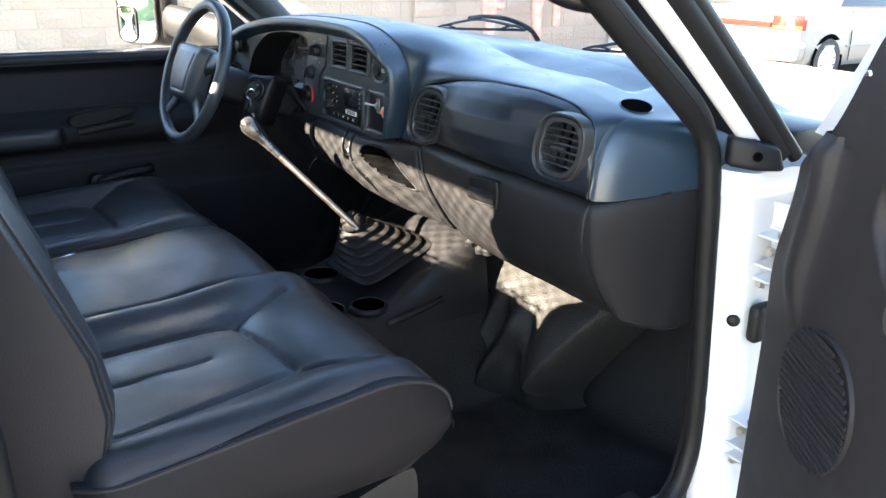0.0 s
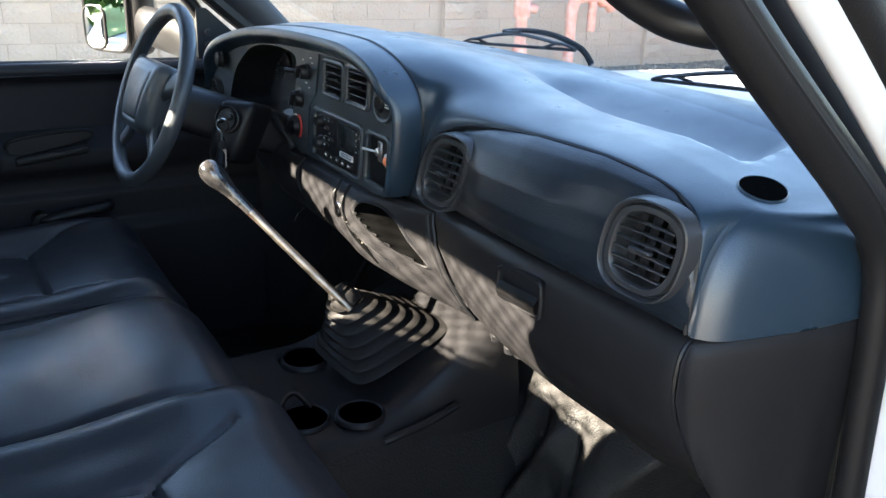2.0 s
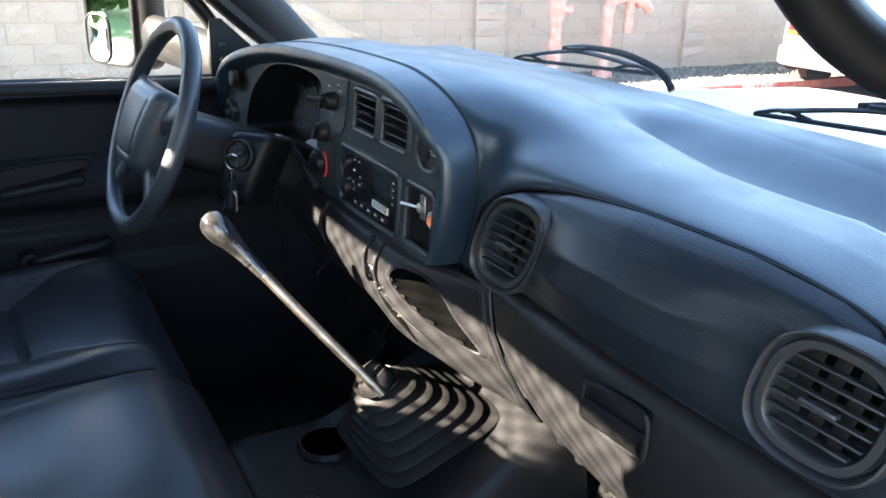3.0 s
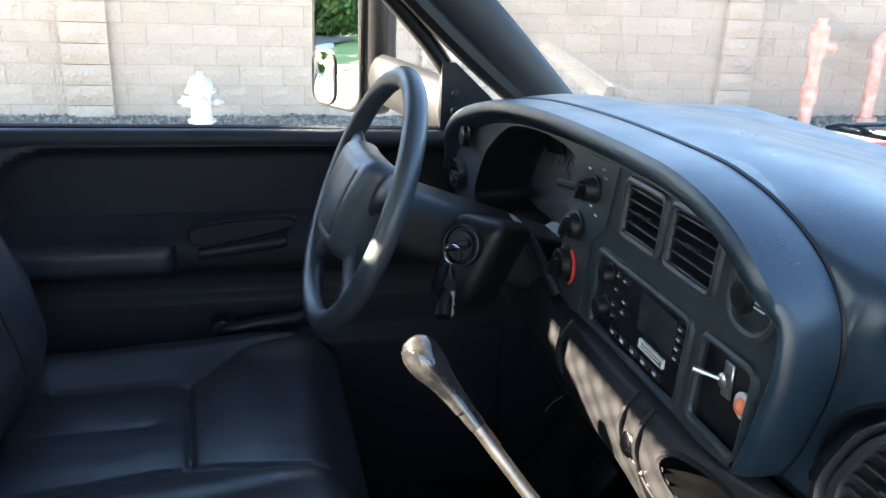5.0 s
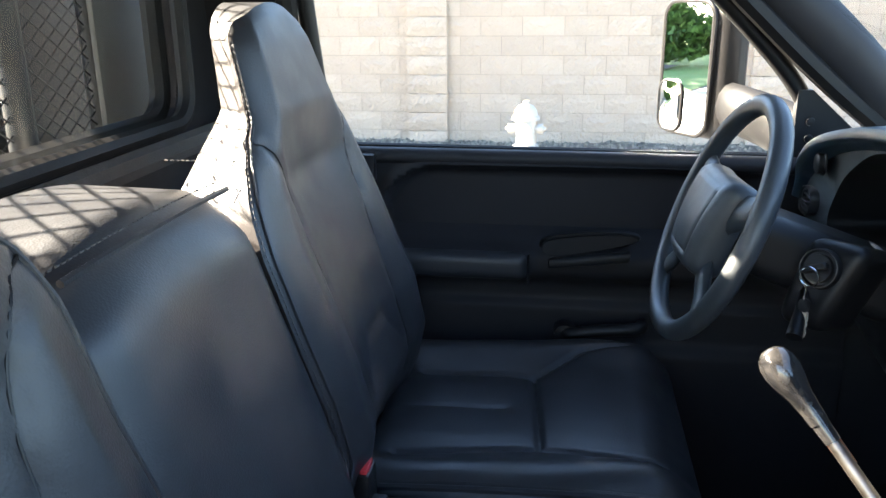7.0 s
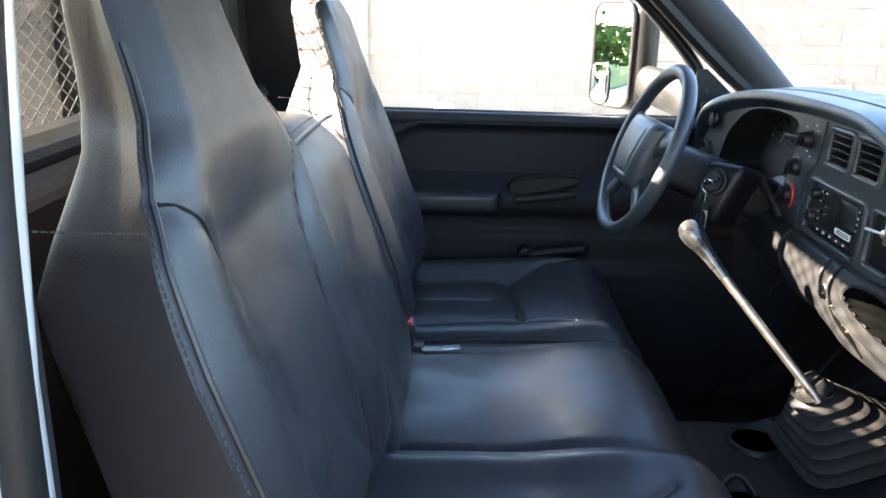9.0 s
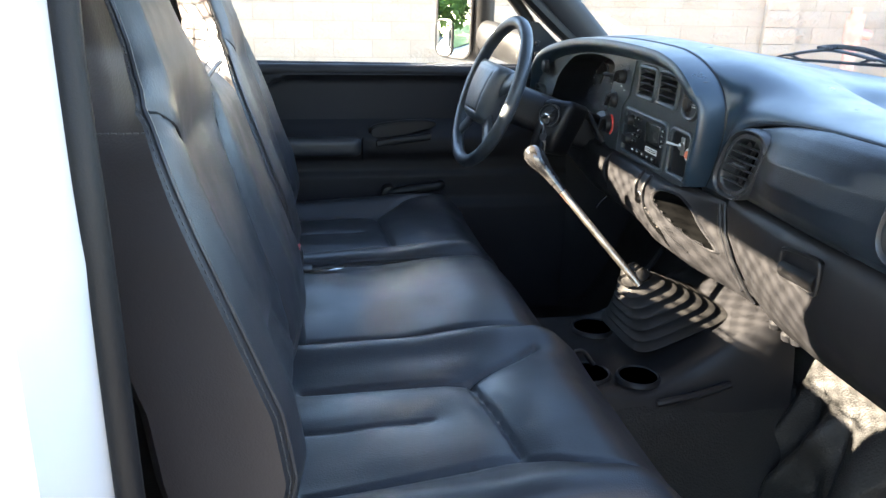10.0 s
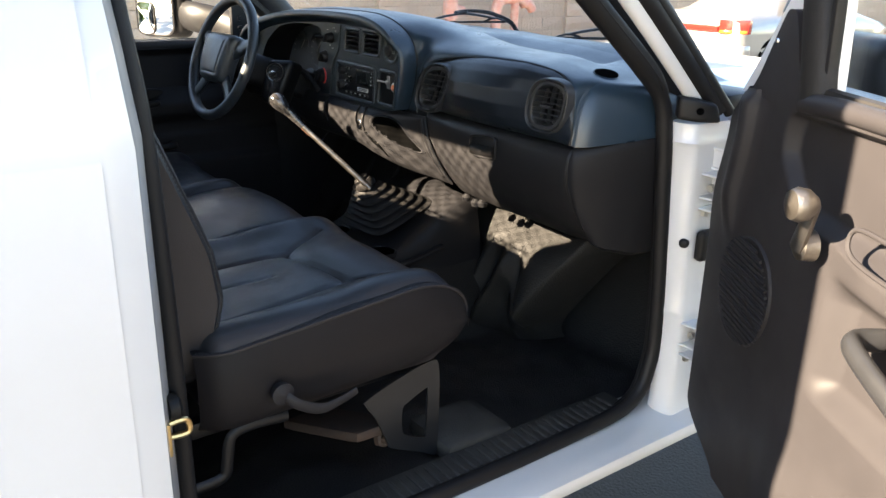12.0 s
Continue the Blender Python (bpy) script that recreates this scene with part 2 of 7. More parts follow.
def tube(bm, pts, r, n=10, closed=False, flat=1.0, cap=True, up=None):
    """A tube along points; r is a number or one per point. flat squeezes it along its second axis."""
    p = [Vector(q) for q in pts]
    k = len(p)
    rs = r if isinstance(r, (list, tuple)) else [r] * k
    rings, normal = [], None
    for i in range(k):
        d = (p[(i + 1) % k] - p[i - 1]) if closed else (p[min(i + 1, k - 1)] - p[max(i - 1, 0)])
        d.normalize()
        if normal is None:
            ref = Vector(up) if up else (Vector((0, 0, 1)) if abs(d.z) < 0.9 else Vector((1, 0, 0)))
            normal = ref - ref.dot(d) * d
        normal = normal - normal.dot(d) * d
        normal.normalize()
        b = d.cross(normal)
        rings.append([p[i] + rs[i] * (math.cos(a) * normal + flat * math.sin(a) * b) for a in (2 * math.pi * j / n for j in range(n))])
    vs = grid_mesh(bm, rings, close_u=closed, close_v=True)
    if cap and not closed:
        bm.faces.new(vs[0][::-1])
        bm.faces.new(vs[-1])
    return bm


def lathe(bm, profile, n=24, m=None):
    """Turns (radius, height) pairs about z; m places it."""
    rows = [[Vector((r * math.cos(a), r * math.sin(a), h)) for a in (2 * math.pi * j / n for j in range(n))] for r, h in profile]
    if m:
        rows = [[m @ q for q in row] for row in rows]
    vs = grid_mesh(bm, rows, close_v=True)
    for row in (vs[0], vs[-1]):
        try:
            bm.faces.new(row)
        except ValueError:
            pass
    return bm


def rounded_box(half, r, n, shape=None):
    """A finely divided rounded box about the origin; shape(P) moves its points (an n x 3 array)."""
    bm = bmesh.new()
    h = np.array(half)
    seen = {}

    def vert(q):
        key = tuple(np.round(q, 5))
        if key not in seen:
            seen[key] = bm.verts.new(q)
        return seen[key]
    for ax in range(3):
        u, w = (ax + 1) % 3, (ax + 2) % 3
        for s in (-1, 1):
            g = {}
            for i in range(n[u] + 1):
                for j in range(n[w] + 1):
                    q = np.zeros(3)
                    q[ax], q[u], q[w] = s, 2 * i / n[u] - 1, 2 * j / n[w] - 1
                    g[i, j] = vert(q)
            for i in range(n[u]):
                for j in range(n[w]):
                    f = [g[i, j], g[i + 1, j], g[i + 1, j + 1], g[i, j + 1]]
                    bm.faces.new(f if s > 0 else f[::-1])
    P = np.array([v.co for v in bm.verts]) * h
    q = np.clip(P, -(h - r), h - r)
    d = P - q
    ln = np.linalg.norm(d, axis=1, keepdims=True)
    P = np.where(ln > 1e-9, q + d / np.maximum(ln, 1e-9) * r, P)
    if shape:
        P = shape(P)
    for v, c in zip(bm.verts, P):
        v.co = c
    return bm


def groove(P2, line, width):
    """0 to 1: nearness of 2D points to a polyline, as a soft valley of that width."""
    best = np.full(len(P2), 9.0)
    for a, b in zip(line[:-1], line[1:]):
        a, b = np.array(a), np.array(b)
        t = np.clip(((P2 - a) @ (b - a)) / ((b - a) @ (b - a)), 0, 1)
        best = np.minimum(best, np.linalg.norm(P2 - (a + t[:, None] * (b - a)), axis=1))
    return np.exp(-(best / width) ** 2)


def holed_plate(outline, holes, depth, place, bevel=0.0):
    """A plate with openings through it: 2D loops, and place(u, v, w) that lays a point into the world (w: 0 front, depth back)."""
    bm = bmesh.new()
    edges = []
    for loop in (outline, *holes):
        vs = [bm.verts.new((p[0], p[1], 0)) for p in loop]
        edges += [bm.edges.new((vs[i], vs[(i + 1) % len(vs)])) for i in range(len(vs))]
    bmesh.ops.triangle_fill(bm, use_beauty=True, use_dissolve=False, edges=edges)
    ex = bmesh.ops.extrude_face_region(bm, geom=list(bm.faces))
    for v in (g for g in ex["geom"] if isinstance(g, bmesh.types.BMVert)):
        v.co.z = depth
    for v in bm.verts:
        v.co = Vector(place(*v.co))
    return bm


def round_rect(x0, x1, z0, z1, r, n=5):
    out = []
    for cx, cz, a0 in ((x1 - r, z1 - r, 0), (x0 + r, z1 - r, 90), (x0 + r, z0 + r, 180), (x1 - r, z0 + r, 270)):
        out += [(cx + r * math.cos(radians(a0 + 90 * i / n)), cz + r * math.sin(radians(a0 + 90 * i / n))) for i in range(n + 1)]
    return out


def lerp_table(x, table):
    return float(np.interp(x, [t[0] for t in table], [t[1] for t in table]))


def smoothstep(a, b, x):
    t = min(1, max(0, (x - a) / (b - a)))
    return t * t * (3 - 2 * t)



# ---- the truck's cab: floor, back, roof, pillars, glass, bonnet ----
cab = thing("pickup_cab", "white pickup truck cab with an open door", "vehicle", (0.05, 0.3, 0))


def floor_height(x, y):
    """The rubber-covered floor: flat pan, tunnel in the middle, toe board in front."""
    start = 1.06 + 0.19 * smoothstep(0.16, 0.30, x)
    toe = 0.42 * smoothstep(start - 0.09, start + 0.17, y)
    tun = 0.215 * (1 - smoothstep(0.13, 0.25, abs(x - 0.09))) * smoothstep(0.1, 0.5, y)
    wave = 0.012 * noise.noise((x * 7, y * 7, 0.3)) + 0.005 * noise.noise((x * 17, y * 17, 2.3))
    return 0.66 + max(toe, tun) + wave


bm = bmesh.new()
grid_mesh(bm, [[(x, y, floor_height(x, y)) for y in (*np.linspace(-0.30, 0.75, 40), *np.linspace(0.76, 1.14, 90), *np.linspace(1.16, 1.42, 16))] for x in (*np.linspace(-0.84, 0.2, 50), *np.linspace(0.21, 0.84, 130))])
child("cab_floor", bm, MAT, cab, "black rubber floor mat with soft folds")

# loose vinyl that sags off the toe board beside the tunnel: a bag that narrows to a nose above the flat floor
def drape_point(f, z):
    right = lerp_table(z, ((0.665, 0.462), (0.72, 0.470), (0.744, 0.482), (0.80, 0.515), (0.86, 0.548), (0.936, 0.592), (1.03, 0.63)))
    x = 0.12 + (right + 0.015 - 0.12) * f
    y = lerp_table(z, ((0.665, 0.985), (0.70, 0.974), (0.744, 0.973), (0.80, 0.995), (0.90, 1.044), (0.932, 1.066), (0.97, 1.100), (1.03, 1.18)))
    low = smoothstep(0.97, 0.80, z)
    y += 0.05 * smoothstep(0.44, 0.34, x + 0.55 * (z - 0.80)) * low
    y -= 0.060 * math.exp(-((x - 0.335 - 0.35 * (z - 0.78)) / 0.030) ** 2) * low + 0.045 * math.exp(-((x - 0.255 - 0.2 * (z - 0.78)) / 0.026) ** 2) * low
    y += 0.018 * math.exp(-((x - 0.405 + 0.25 * (z - 0.86)) / 0.016) ** 2) * smoothstep(0.95, 0.86, z)
    y += 0.012 * math.exp(-((x - 0.545 - 0.5 * (z - 0.88)) / 0.022) ** 2) - 0.010 * math.exp(-((x - 0.47) / 0.03) ** 2) * low
    edge = max(0.0, x - right + 0.04) / 0.055
    y += 0.16 * edge ** 2 + 0.008 * noise.noise((x * 14, z * 9, 1.7))
    return (x, y, z)


bm = bmesh.new()
grid_mesh(bm, [[drape_point(f, z) for z in np.linspace(0.665, 1.03, 90)] for f in np.linspace(0, 1, 110)])
child("floor_drape", bm, MAT, cab, "loose black vinyl sagging beside the tunnel")

# firewall above the toe board, painted near-black for the shade down there
child("firewall", boxes(((0, 1.435, 0.93), (1.70, 0.03, 0.68))), SHADE_BLACK, cab)
child("under_floor", boxes(((0, 0.56, 0.60), (1.76, 1.78, 0.05))), RUBBER, cab)

# back panel with the rear window opening
back_out = [(-0.85, 0.60), (0.93, 0.60), (0.93, 1.42), (0.85, 1.91), (-0.77, 1.91), (-0.85, 1.42)]
win_hole = round_rect(-0.64, 0.70, 1.425, 1.846, 0.06)
child("back_panel", holed_plate(back_out, [win_hole], 0.04, lambda u, v, w: (u, -0.30 - w, v)), TRIM, cab, "charcoal trimmed back panel", smooth=False)
child("back_skin", holed_plate([(x * 1.01, z) for x, z in back_out], [win_hole], 0.02, lambda u, v, w: (u, -0.345 - w, v)), PAINT, cab, smooth=False)
ring = round_rect(-0.64, 0.70, 1.425, 1.846, 0.06)
bm = bmesh.new()
tube(bm, [(u, -0.305, v) for u, v in ring], 0.016, 8, closed=True)
tube(bm, [(u, -0.356, v) for u, v in ring], 0.020, 8, closed=True)
child("rear_window_seal", bm, RUBBER, cab, "black rubber window seal")
bm = holed_plate(round_rect(-0.64, 0.70, 1.425, 1.846, 0.06), [], 0.004, lambda u, v, w: (u, -0.322 - w, v))
rear_glass = child("rear_window", bm, GLASS, cab, "clear rear window glass", smooth=False)
rear_glass.visible_shadow = False
# dusty ledge under the rear window
bm = bmesh.new()
tube(bm, [(-0.80, -0.285, 1.392), (0.86, -0.285, 1.392)], 0.022, 8)
child("window_ledge", bm, CARPET, cab, "worn dusty trim edge below the rear window")

# headliner and roof
bm = rounded_box((0.83, 0.48, 0.025), 0.02, (16, 12, 2))
for v in bm.verts:
    v.co += Vector((0.04, 0.145, 1.882))
child("headliner", bm, HEADLINER, cab, "grey fabric headliner")
bm = rounded_box((0.87, 0.55, 0.03), 0.025, (16, 12, 2))
for v in bm.verts:
    v.co += Vector((0.04, 0.14, 1.938))
child("roof", bm, PAINT, cab, "white painted roof")

# front pillars: trim inside, painted outside
def pillar(side, name, mat, x0, x1, top, bottom, w, d, label=""):
    bm = bmesh.new()
    tube(bm, smooth_line([(x1, top[0], top[1]), ((x0 + x1) / 2, (top[0] + bottom[0]) / 2 + 0.015, (top[1] + bottom[1]) / 2 + 0.012), (x0, bottom[0], bottom[1])], 8), w, 12, flat=d)
    return child(name, bm, mat, cab, label)


pillar(-1, "left_pillar_trim", TRIM, -0.80, -0.70, (0.49, 1.82), (1.05, 1.335), 0.052, 0.75, "charcoal windscreen pillar trim")
pillar(1, "right_pillar_trim", TRIM, 0.80, 0.765, (0.52, 1.825), (1.125, 1.335), 0.030, 0.8, "charcoal windscreen pillar trim")
pillar(1, "right_pillar_paint", PAINT, 0.870, 0.834, (0.475, 1.845), (1.090, 1.338), 0.0205, 0.75, "white painted windscreen pillar")
pillar(1, "drip_rail_moulding", RUBBER, 0.894, 0.855, (0.53, 1.85), (1.140, 1.332), 0.0125, 0.8, "black pillar moulding")
pillar(1, "pillar_weatherstrip", SEAL, 0.884, 0.848, (0.505, 1.85), (1.116, 1.337), 0.020, 0.8)
pillar(-1, "left_pillar_paint", PAINT, -0.86, -0.76, (0.47, 1.84), (1.08, 1.32), 0.035, 0.8)

# windscreen and its lower edge
top_l, top_r, bot_l, bot_r = Vector((-0.69, 0.50, 1.83)), Vector((0.75, 0.50, 1.83)), Vector((-0.80, 1.10, 1.398)), Vector((0.83, 1.10, 1.398))
bm = bmesh.new()
rows = []
for i in range(13):
    s = i / 12
    bulge = 0.16 * (1 - (2 * s - 1) ** 2)
    a, b = top_l.lerp(top_r, s), bot_l.lerp(bot_r, s)
    rows.append([a.lerp(b, k / 8) + Vector((0, bulge * (0.5 + 0.5 * k / 8), 0)) for k in range(9)])
grid_mesh(bm, rows)
bmesh.ops.solidify(bm, geom=list(bm.faces), thickness=0.004)
ws = child("windscreen", bm, GLASS, cab, "clear windscreen glass")
ws.visible_shadow = False
bm = bmesh.new()
tube(bm, [r[-1] + Vector((0, 0.01, -0.005)) for r in rows], 0.016, 8)
child("windscreen_gasket", bm, RUBBER, cab, "black windscreen gasket")
bm = bmesh.new()
tube(bm, [r[0] + Vector((0, -0.02, 0.01)) for r in rows], 0.03, 8)
child("windscreen_header", bm, TRIM, cab)

# bonnet, wings and cowl
bm = bmesh.new()
rows = []
for i in range(25):
    x = -0.92 + 1.84 * i / 24 + 0.03
    u = abs(2 * i / 24 - 1)
    rise = 0.045 * (1 - smoothstep(0.45, 0.75, u)) - 0.10 * smoothstep(0.72, 1.0, u)
    rows.append([(x, 1.27 + 1.25 * k / 16 - 0.03 * u, 1.305 + rise - 0.035 * (k / 16) - 0.12 * max(0, k / 16 - 0.75) ** 2 * 8) for k in range(17)])
grid_mesh(bm, rows)
child("bonnet", bm, PAINT, cab, "white painted bonnet")
child("right_wing", boxes(((0.93, 1.78, 0.98), (0.05, 1.20, 0.52)), bevel=0.02), PAINT, cab, "white painted front wing")
child("left_wing", boxes(((-0.88, 1.78, 0.98), (0.05, 1.20, 0.52)), bevel=0.02), PAINT, cab, "white painted front wing")
child("cowl", boxes(((0.02, 1.305, 1.325), (1.60, 0.13, 0.05)), bevel=0.012), BLACK, cab, "black plastic cowl")

# right door opening: hinge pillar, sill, rear pillar, outer panels
bm = bmesh.new()
pl = [(0.838, 1.045), (0.850, 1.020), (0.866, 1.019), (0.890, 1.029), (0.898, 1.036), (0.902, 1.044), (0.901, 1.075), (0.900, 1.13), (0.912, 1.146), (0.945, 1.152), (0.948, 1.22), (0.838, 1.22)]
LEAN_Y = ((0.62, 0.02), (0.72, 0.030), (0.90, 0.030), (1.05, 0.018), (1.18, 0.010), (1.30, 0.0), (1.345, -0.006), (1.40, -0.01))
rows = []
for z in (0.62, 0.70, 0.80, 0.895, 0.905, 0.915, 0.925, 1.00, 1.04, 1.09, 1.12, 1.135, 1.20, 1.268, 1.274, 1.280, 1.286, 1.312, 1.318):
    k = lerp_table(z, LEAN_Y)
    bead = 0.005 * (math.exp(-((z - 1.279) / 0.006) ** 2) + math.exp(-((z - 0.911) / 0.008) ** 2))
    hollow = 0.007 * smoothstep(1.0, 1.04, z) * smoothstep(1.135, 1.12, z)
    rows.append([(x - (hollow if y > 1.06 and x > 0.89 else 0) + bead * (0.6 if 0.85 < x < 0.93 else 0), y + k - bead, z) for x, y in pl])
grid_mesh(bm, rows, close_v=True)
child("hinge_pillar", bm, PAINT, cab, "white painted hinge pillar with swaged ribs")
bm = bmesh.new()
lathe(bm, [(0.0, 0.006), (0.007, 0.0055), (0.0095, 0.003), (0.0105, 0.0), (0.0105, -0.004)], 18, Matrix.Translation((0.893, 1.046, 1.071)) @ pose(0, 0, 0, 90, 0, 26))
child("plug", bm, RUBBER, cab, "black rubber plug")
for z, low in ((1.19, False), (0.862, True)):
    bm = bmesh.new()
    box(bm, (0.925, 1.106, z), (0.075, 0.005, 0.054), 0.002, 1)
    h = child("door_hinge", bm, PAINT, cab, "white painted door hinge")
    for c, d in (((0.930, 1.086, z + 0.026), (0.085, 0.044, 0.005)), ((0.930, 1.086, z - 0.022), (0.085, 0.044, 0.005)), ((0.922, 1.088, z - 0.046), (0.090, 0.044, 0.005)), ((0.886, 1.086, z + 0.002), (0.005, 0.042, 0.048))):
        bm = bmesh.new()
        box(bm, c, d, 0.002, 1)
        child("hinge_leaf", bm, PAINT, h)
    bm = bmesh.new()
    lathe(bm, [(0.0, -0.066), (0.006, -0.066), (0.006, 0.03), (0.009, 0.031), (0.009, 0.038), (0.0, 0.039)], 12, Matrix.Translation((0.938, 1.076, z)))
    child("hinge_pin", bm, ZINC, h, "plated hinge pin")
    for m in (pose(0.908, 1.092, z - 0.005, 90), Matrix.Translation((0.908, 1.082, z - 0.056))):
        bm = bmesh.new()
        lathe(bm, [(0.0, -0.006), (0.008, -0.006), (0.008, 0.006), (0.0, 0.006)], 6, m)
        child("bolt", bm, ZINC, h)
bm = bmesh.new()
box(bm, (0.920, 1.100, 1.2445), (0.078, 0.005, 0.037), 0.002, 1)
plate = child("hinge_plate", bm, PAINT, cab, "white painted plate above the hinge")
bm = bmesh.new()
tube(bm, [(u, 1.0965, v) for u, v in round_rect(0.880, 0.960, 1.225, 1.264, 0.006)], 0.0032, 6, closed=True)
child("plate_rim", bm, PAINT, plate)
bm = rounded_box((0.012, 0.024, 0.033), 0.010, (5, 7, 9), lambda P: np.column_stack([P[:, 0] + 0.908, P[:, 1] + 1.098, P[:, 2] + 1.062]))
child("cable_boot", bm, RUBBER, cab, "black rubber cable boot")

# cover at the foot of the windscreen pillar
CF = Matrix.Translation((0.887, 1.046, 1.3435)) @ pose(0, 0, 0, 0, 0, 47)
bm = rounded_box((0.040, 0.016, 0.0225), 0.007, (12, 6, 8), lambda P: np.column_stack([P[:, 0] - 0.25 * P[:, 2] * (P[:, 0] > 0), P[:, 1] + 4.0 * P[:, 0] ** 2, P[:, 2] * (1 - 5.5 * np.clip(P[:, 0], 0, 1)) - 0.12 * P[:, 0]]))
for v in bm.verts:
    v.co = CF @ v.co
foot = child("pillar_cover", bm, SEAL, cab, "black plastic pillar cover with a screw hole")
# small black disc that paints the hole's shade
bm = bmesh.new()
lathe(bm, [(0.0, 0.0), (0.0045, 0.0), (0.0055, 0.0015), (0.007, 0.002), (0.0075, 0.0)], 18, CF @ pose(0.002, -0.0165, 0.0, 90))
child("screw_hole", bm, SHADE_BLACK, foot)

sill_profile = [(0.79, 0.65), (0.79, 0.672), (0.845, 0.677), (0.872, 0.670), (0.895, 0.666), (0.925, 0.661), (0.940, 0.654), (0.944, 0.643), (0.935, 0.62), (0.86, 0.59), (0.79, 0.57)]
bm = bmesh.new()
grid_mesh(bm, [[(x, y, z) for x, z in sill_profile] for y in (-0.05, 0.3, 0.7, 1.0, 1.16)], close_v=True)
child("sill", bm, PAINT, cab, "white painted door sill")
bm = bmesh.new()
box(bm, (0.812, 0.50, 0.684), (0.085, 0.98, 0.012), 0.004)
for i in range(46):
    box(bm, (0.812, 0.03 + i * 0.0205, 0.691), (0.06, 0.009, 0.006), 0.002, 1)
child("scuff_plate", bm, DUSTY_LIT, cab, "ribbed black scuff plate with dust, toned for door light")

bm = bmesh.new()
rp = [(0.80, -0.30), (0.80, -0.02), (0.84, 0.0), (0.872, -0.006), (0.90, -0.02), (0.945, -0.035), (0.955, -0.07), (0.955, -0.40), (0.90, -0.43)]
rows = []
for z in np.linspace(0.56, 1.40, 12):
    rows.append([(x, y, z) for x, y in rp])
for z, s in ((1.50, 0.02), (1.62, 0.05), (1.78, 0.09), (1.88, 0.12)):
    rows.append([(x - s, y - s * 0.25, z) for x, y in rp])
grid_mesh(bm, rows, close_v=True)
child("rear_pillar", bm, PAINT, cab, "white painted rear pillar and cab corner")
bm = bmesh.new()
rows = []
for z in (0.56, 0.62, 0.80, 1.0, 1.2, 1.38):
    rows.append([(0.957, y, z) for y in np.linspace(-0.075, -0.60, 8)] + [(0.93, -0.615, z), (0.86, -0.615, z)])
for z, s in ((1.50, 0.02), (1.62, 0.05), (1.78, 0.09), (1.90, 0.13)):
    rows.append([(0.957 - s, y, z) for y in np.linspace(-0.075, -0.60, 8)] + [(0.93 - s, -0.615, z), (0.86 - s, -0.615, z)])
grid_mesh(bm, rows)
child("cab_side", bm, PAINT, cab, "white painted cab side")
# striker
bm = bmesh.new()
box(bm, (0.895, -0.022, 1.00), (0.035, 0.006, 0.05), 0.003)
tube(bm, smooth_line([(0.888, -0.018, 1.012), (0.888, 0.008, 1.012), (0.888, 0.010, 0.992), (0.888, -0.018, 0.992)], 5), 0.0045, 8)
child("door_striker", bm, BRASS, cab, "yellow plated door striker")
bm = bmesh.new()
lathe(bm, [(0.0, -0.004), (0.017, -0.004), (0.019, 0.008), (0.010, 0.014), (0.0, 0.014)], 14, Matrix.Translation((0.885, -0.01, 1.035)) @ pose(0, 0, 0, -90, 0, 0))
child("rubber_bumper", bm, RUBBER, cab, "black rubber bumper")

# weatherstrip all round the opening
seal_line = smooth_line([(0.862, 0.012, 0.80), (0.868, 0.006, 1.10), (0.862, 0.0, 1.40), (0.83, -0.01, 1.58), (0.80, 0.0, 1.78), (0.79, 0.10, 1.835), (0.79, 0.40, 1.835), (0.80, 0.52, 1.79),
                         (0.820, 0.785, 1.558), (0.838, 0.945, 1.418), (0.843, 0.992, 1.355), (0.845, 1.008, 1.28), (0.845, 1.020, 1.18), (0.846, 1.034, 1.05), (0.848, 1.044, 0.90), (0.850, 1.038, 0.79), (0.853, 0.982, 0.704), (0.855, 0.80, 0.685),
                         (0.858, 0.40, 0.685), (0.858, 0.10, 0.697), (0.86, 0.035, 0.735)], 8, closed=True)
bm = bmesh.new()
tube(bm, seal_line, [0.0165 - 0.005 * smoothstep(0.25, 0.10, q.y) + 0.006 * smoothstep(1.36, 1.42, q.z) * smoothstep(0.3, 0.6, q.y) for q in seal_line], 10, closed=True)
child("door_weatherstrip", bm, SEAL, cab, "black rubber door weatherstrip")
bm = bmesh.new()
tube(bm, [p + Vector((-0.022, 0, 0)) + 0.012 * (p - Vector((0.85, 0.53, 1.2))).normalized() for p in seal_line], 0.010, 8, closed=True)
child("seal_lip", bm, RUBBER, cab)
ridge = [q + Vector((0.016, -0.004, 0.003)) for q in seal_line if q.y > 0.45 and q.z > 1.38]
bm = bmesh.new()
tube(bm, ridge, 0.006, 8)
child("seal_ridge", bm, SEAL, cab)

# left side shell behind the door, left rear pillar
bm = bmesh.new()
grid_mesh(bm, [[(-0.78 + s, y, z) for y in (-0.30, -0.16, -0.125, -0.125)] for z, s in ((0.60, -0.02), (1.36, -0.02), (1.5, 0.02), (1.84, 0.08))])
child("left_rear_pillar", bm, TRIM, cab, "charcoal rear pillar trim")
child("left_side_panel", boxes(((-0.90, 0.35, 0.95), (0.03, 1.7, 0.75)), bevel=0.01), PAINT, cab)
child("right_quarter_trim", boxes(((0.80, -0.155, 1.25), (0.03, 0.27, 1.2)), bevel=0.01), TRIM, cab, "charcoal rear quarter trim")
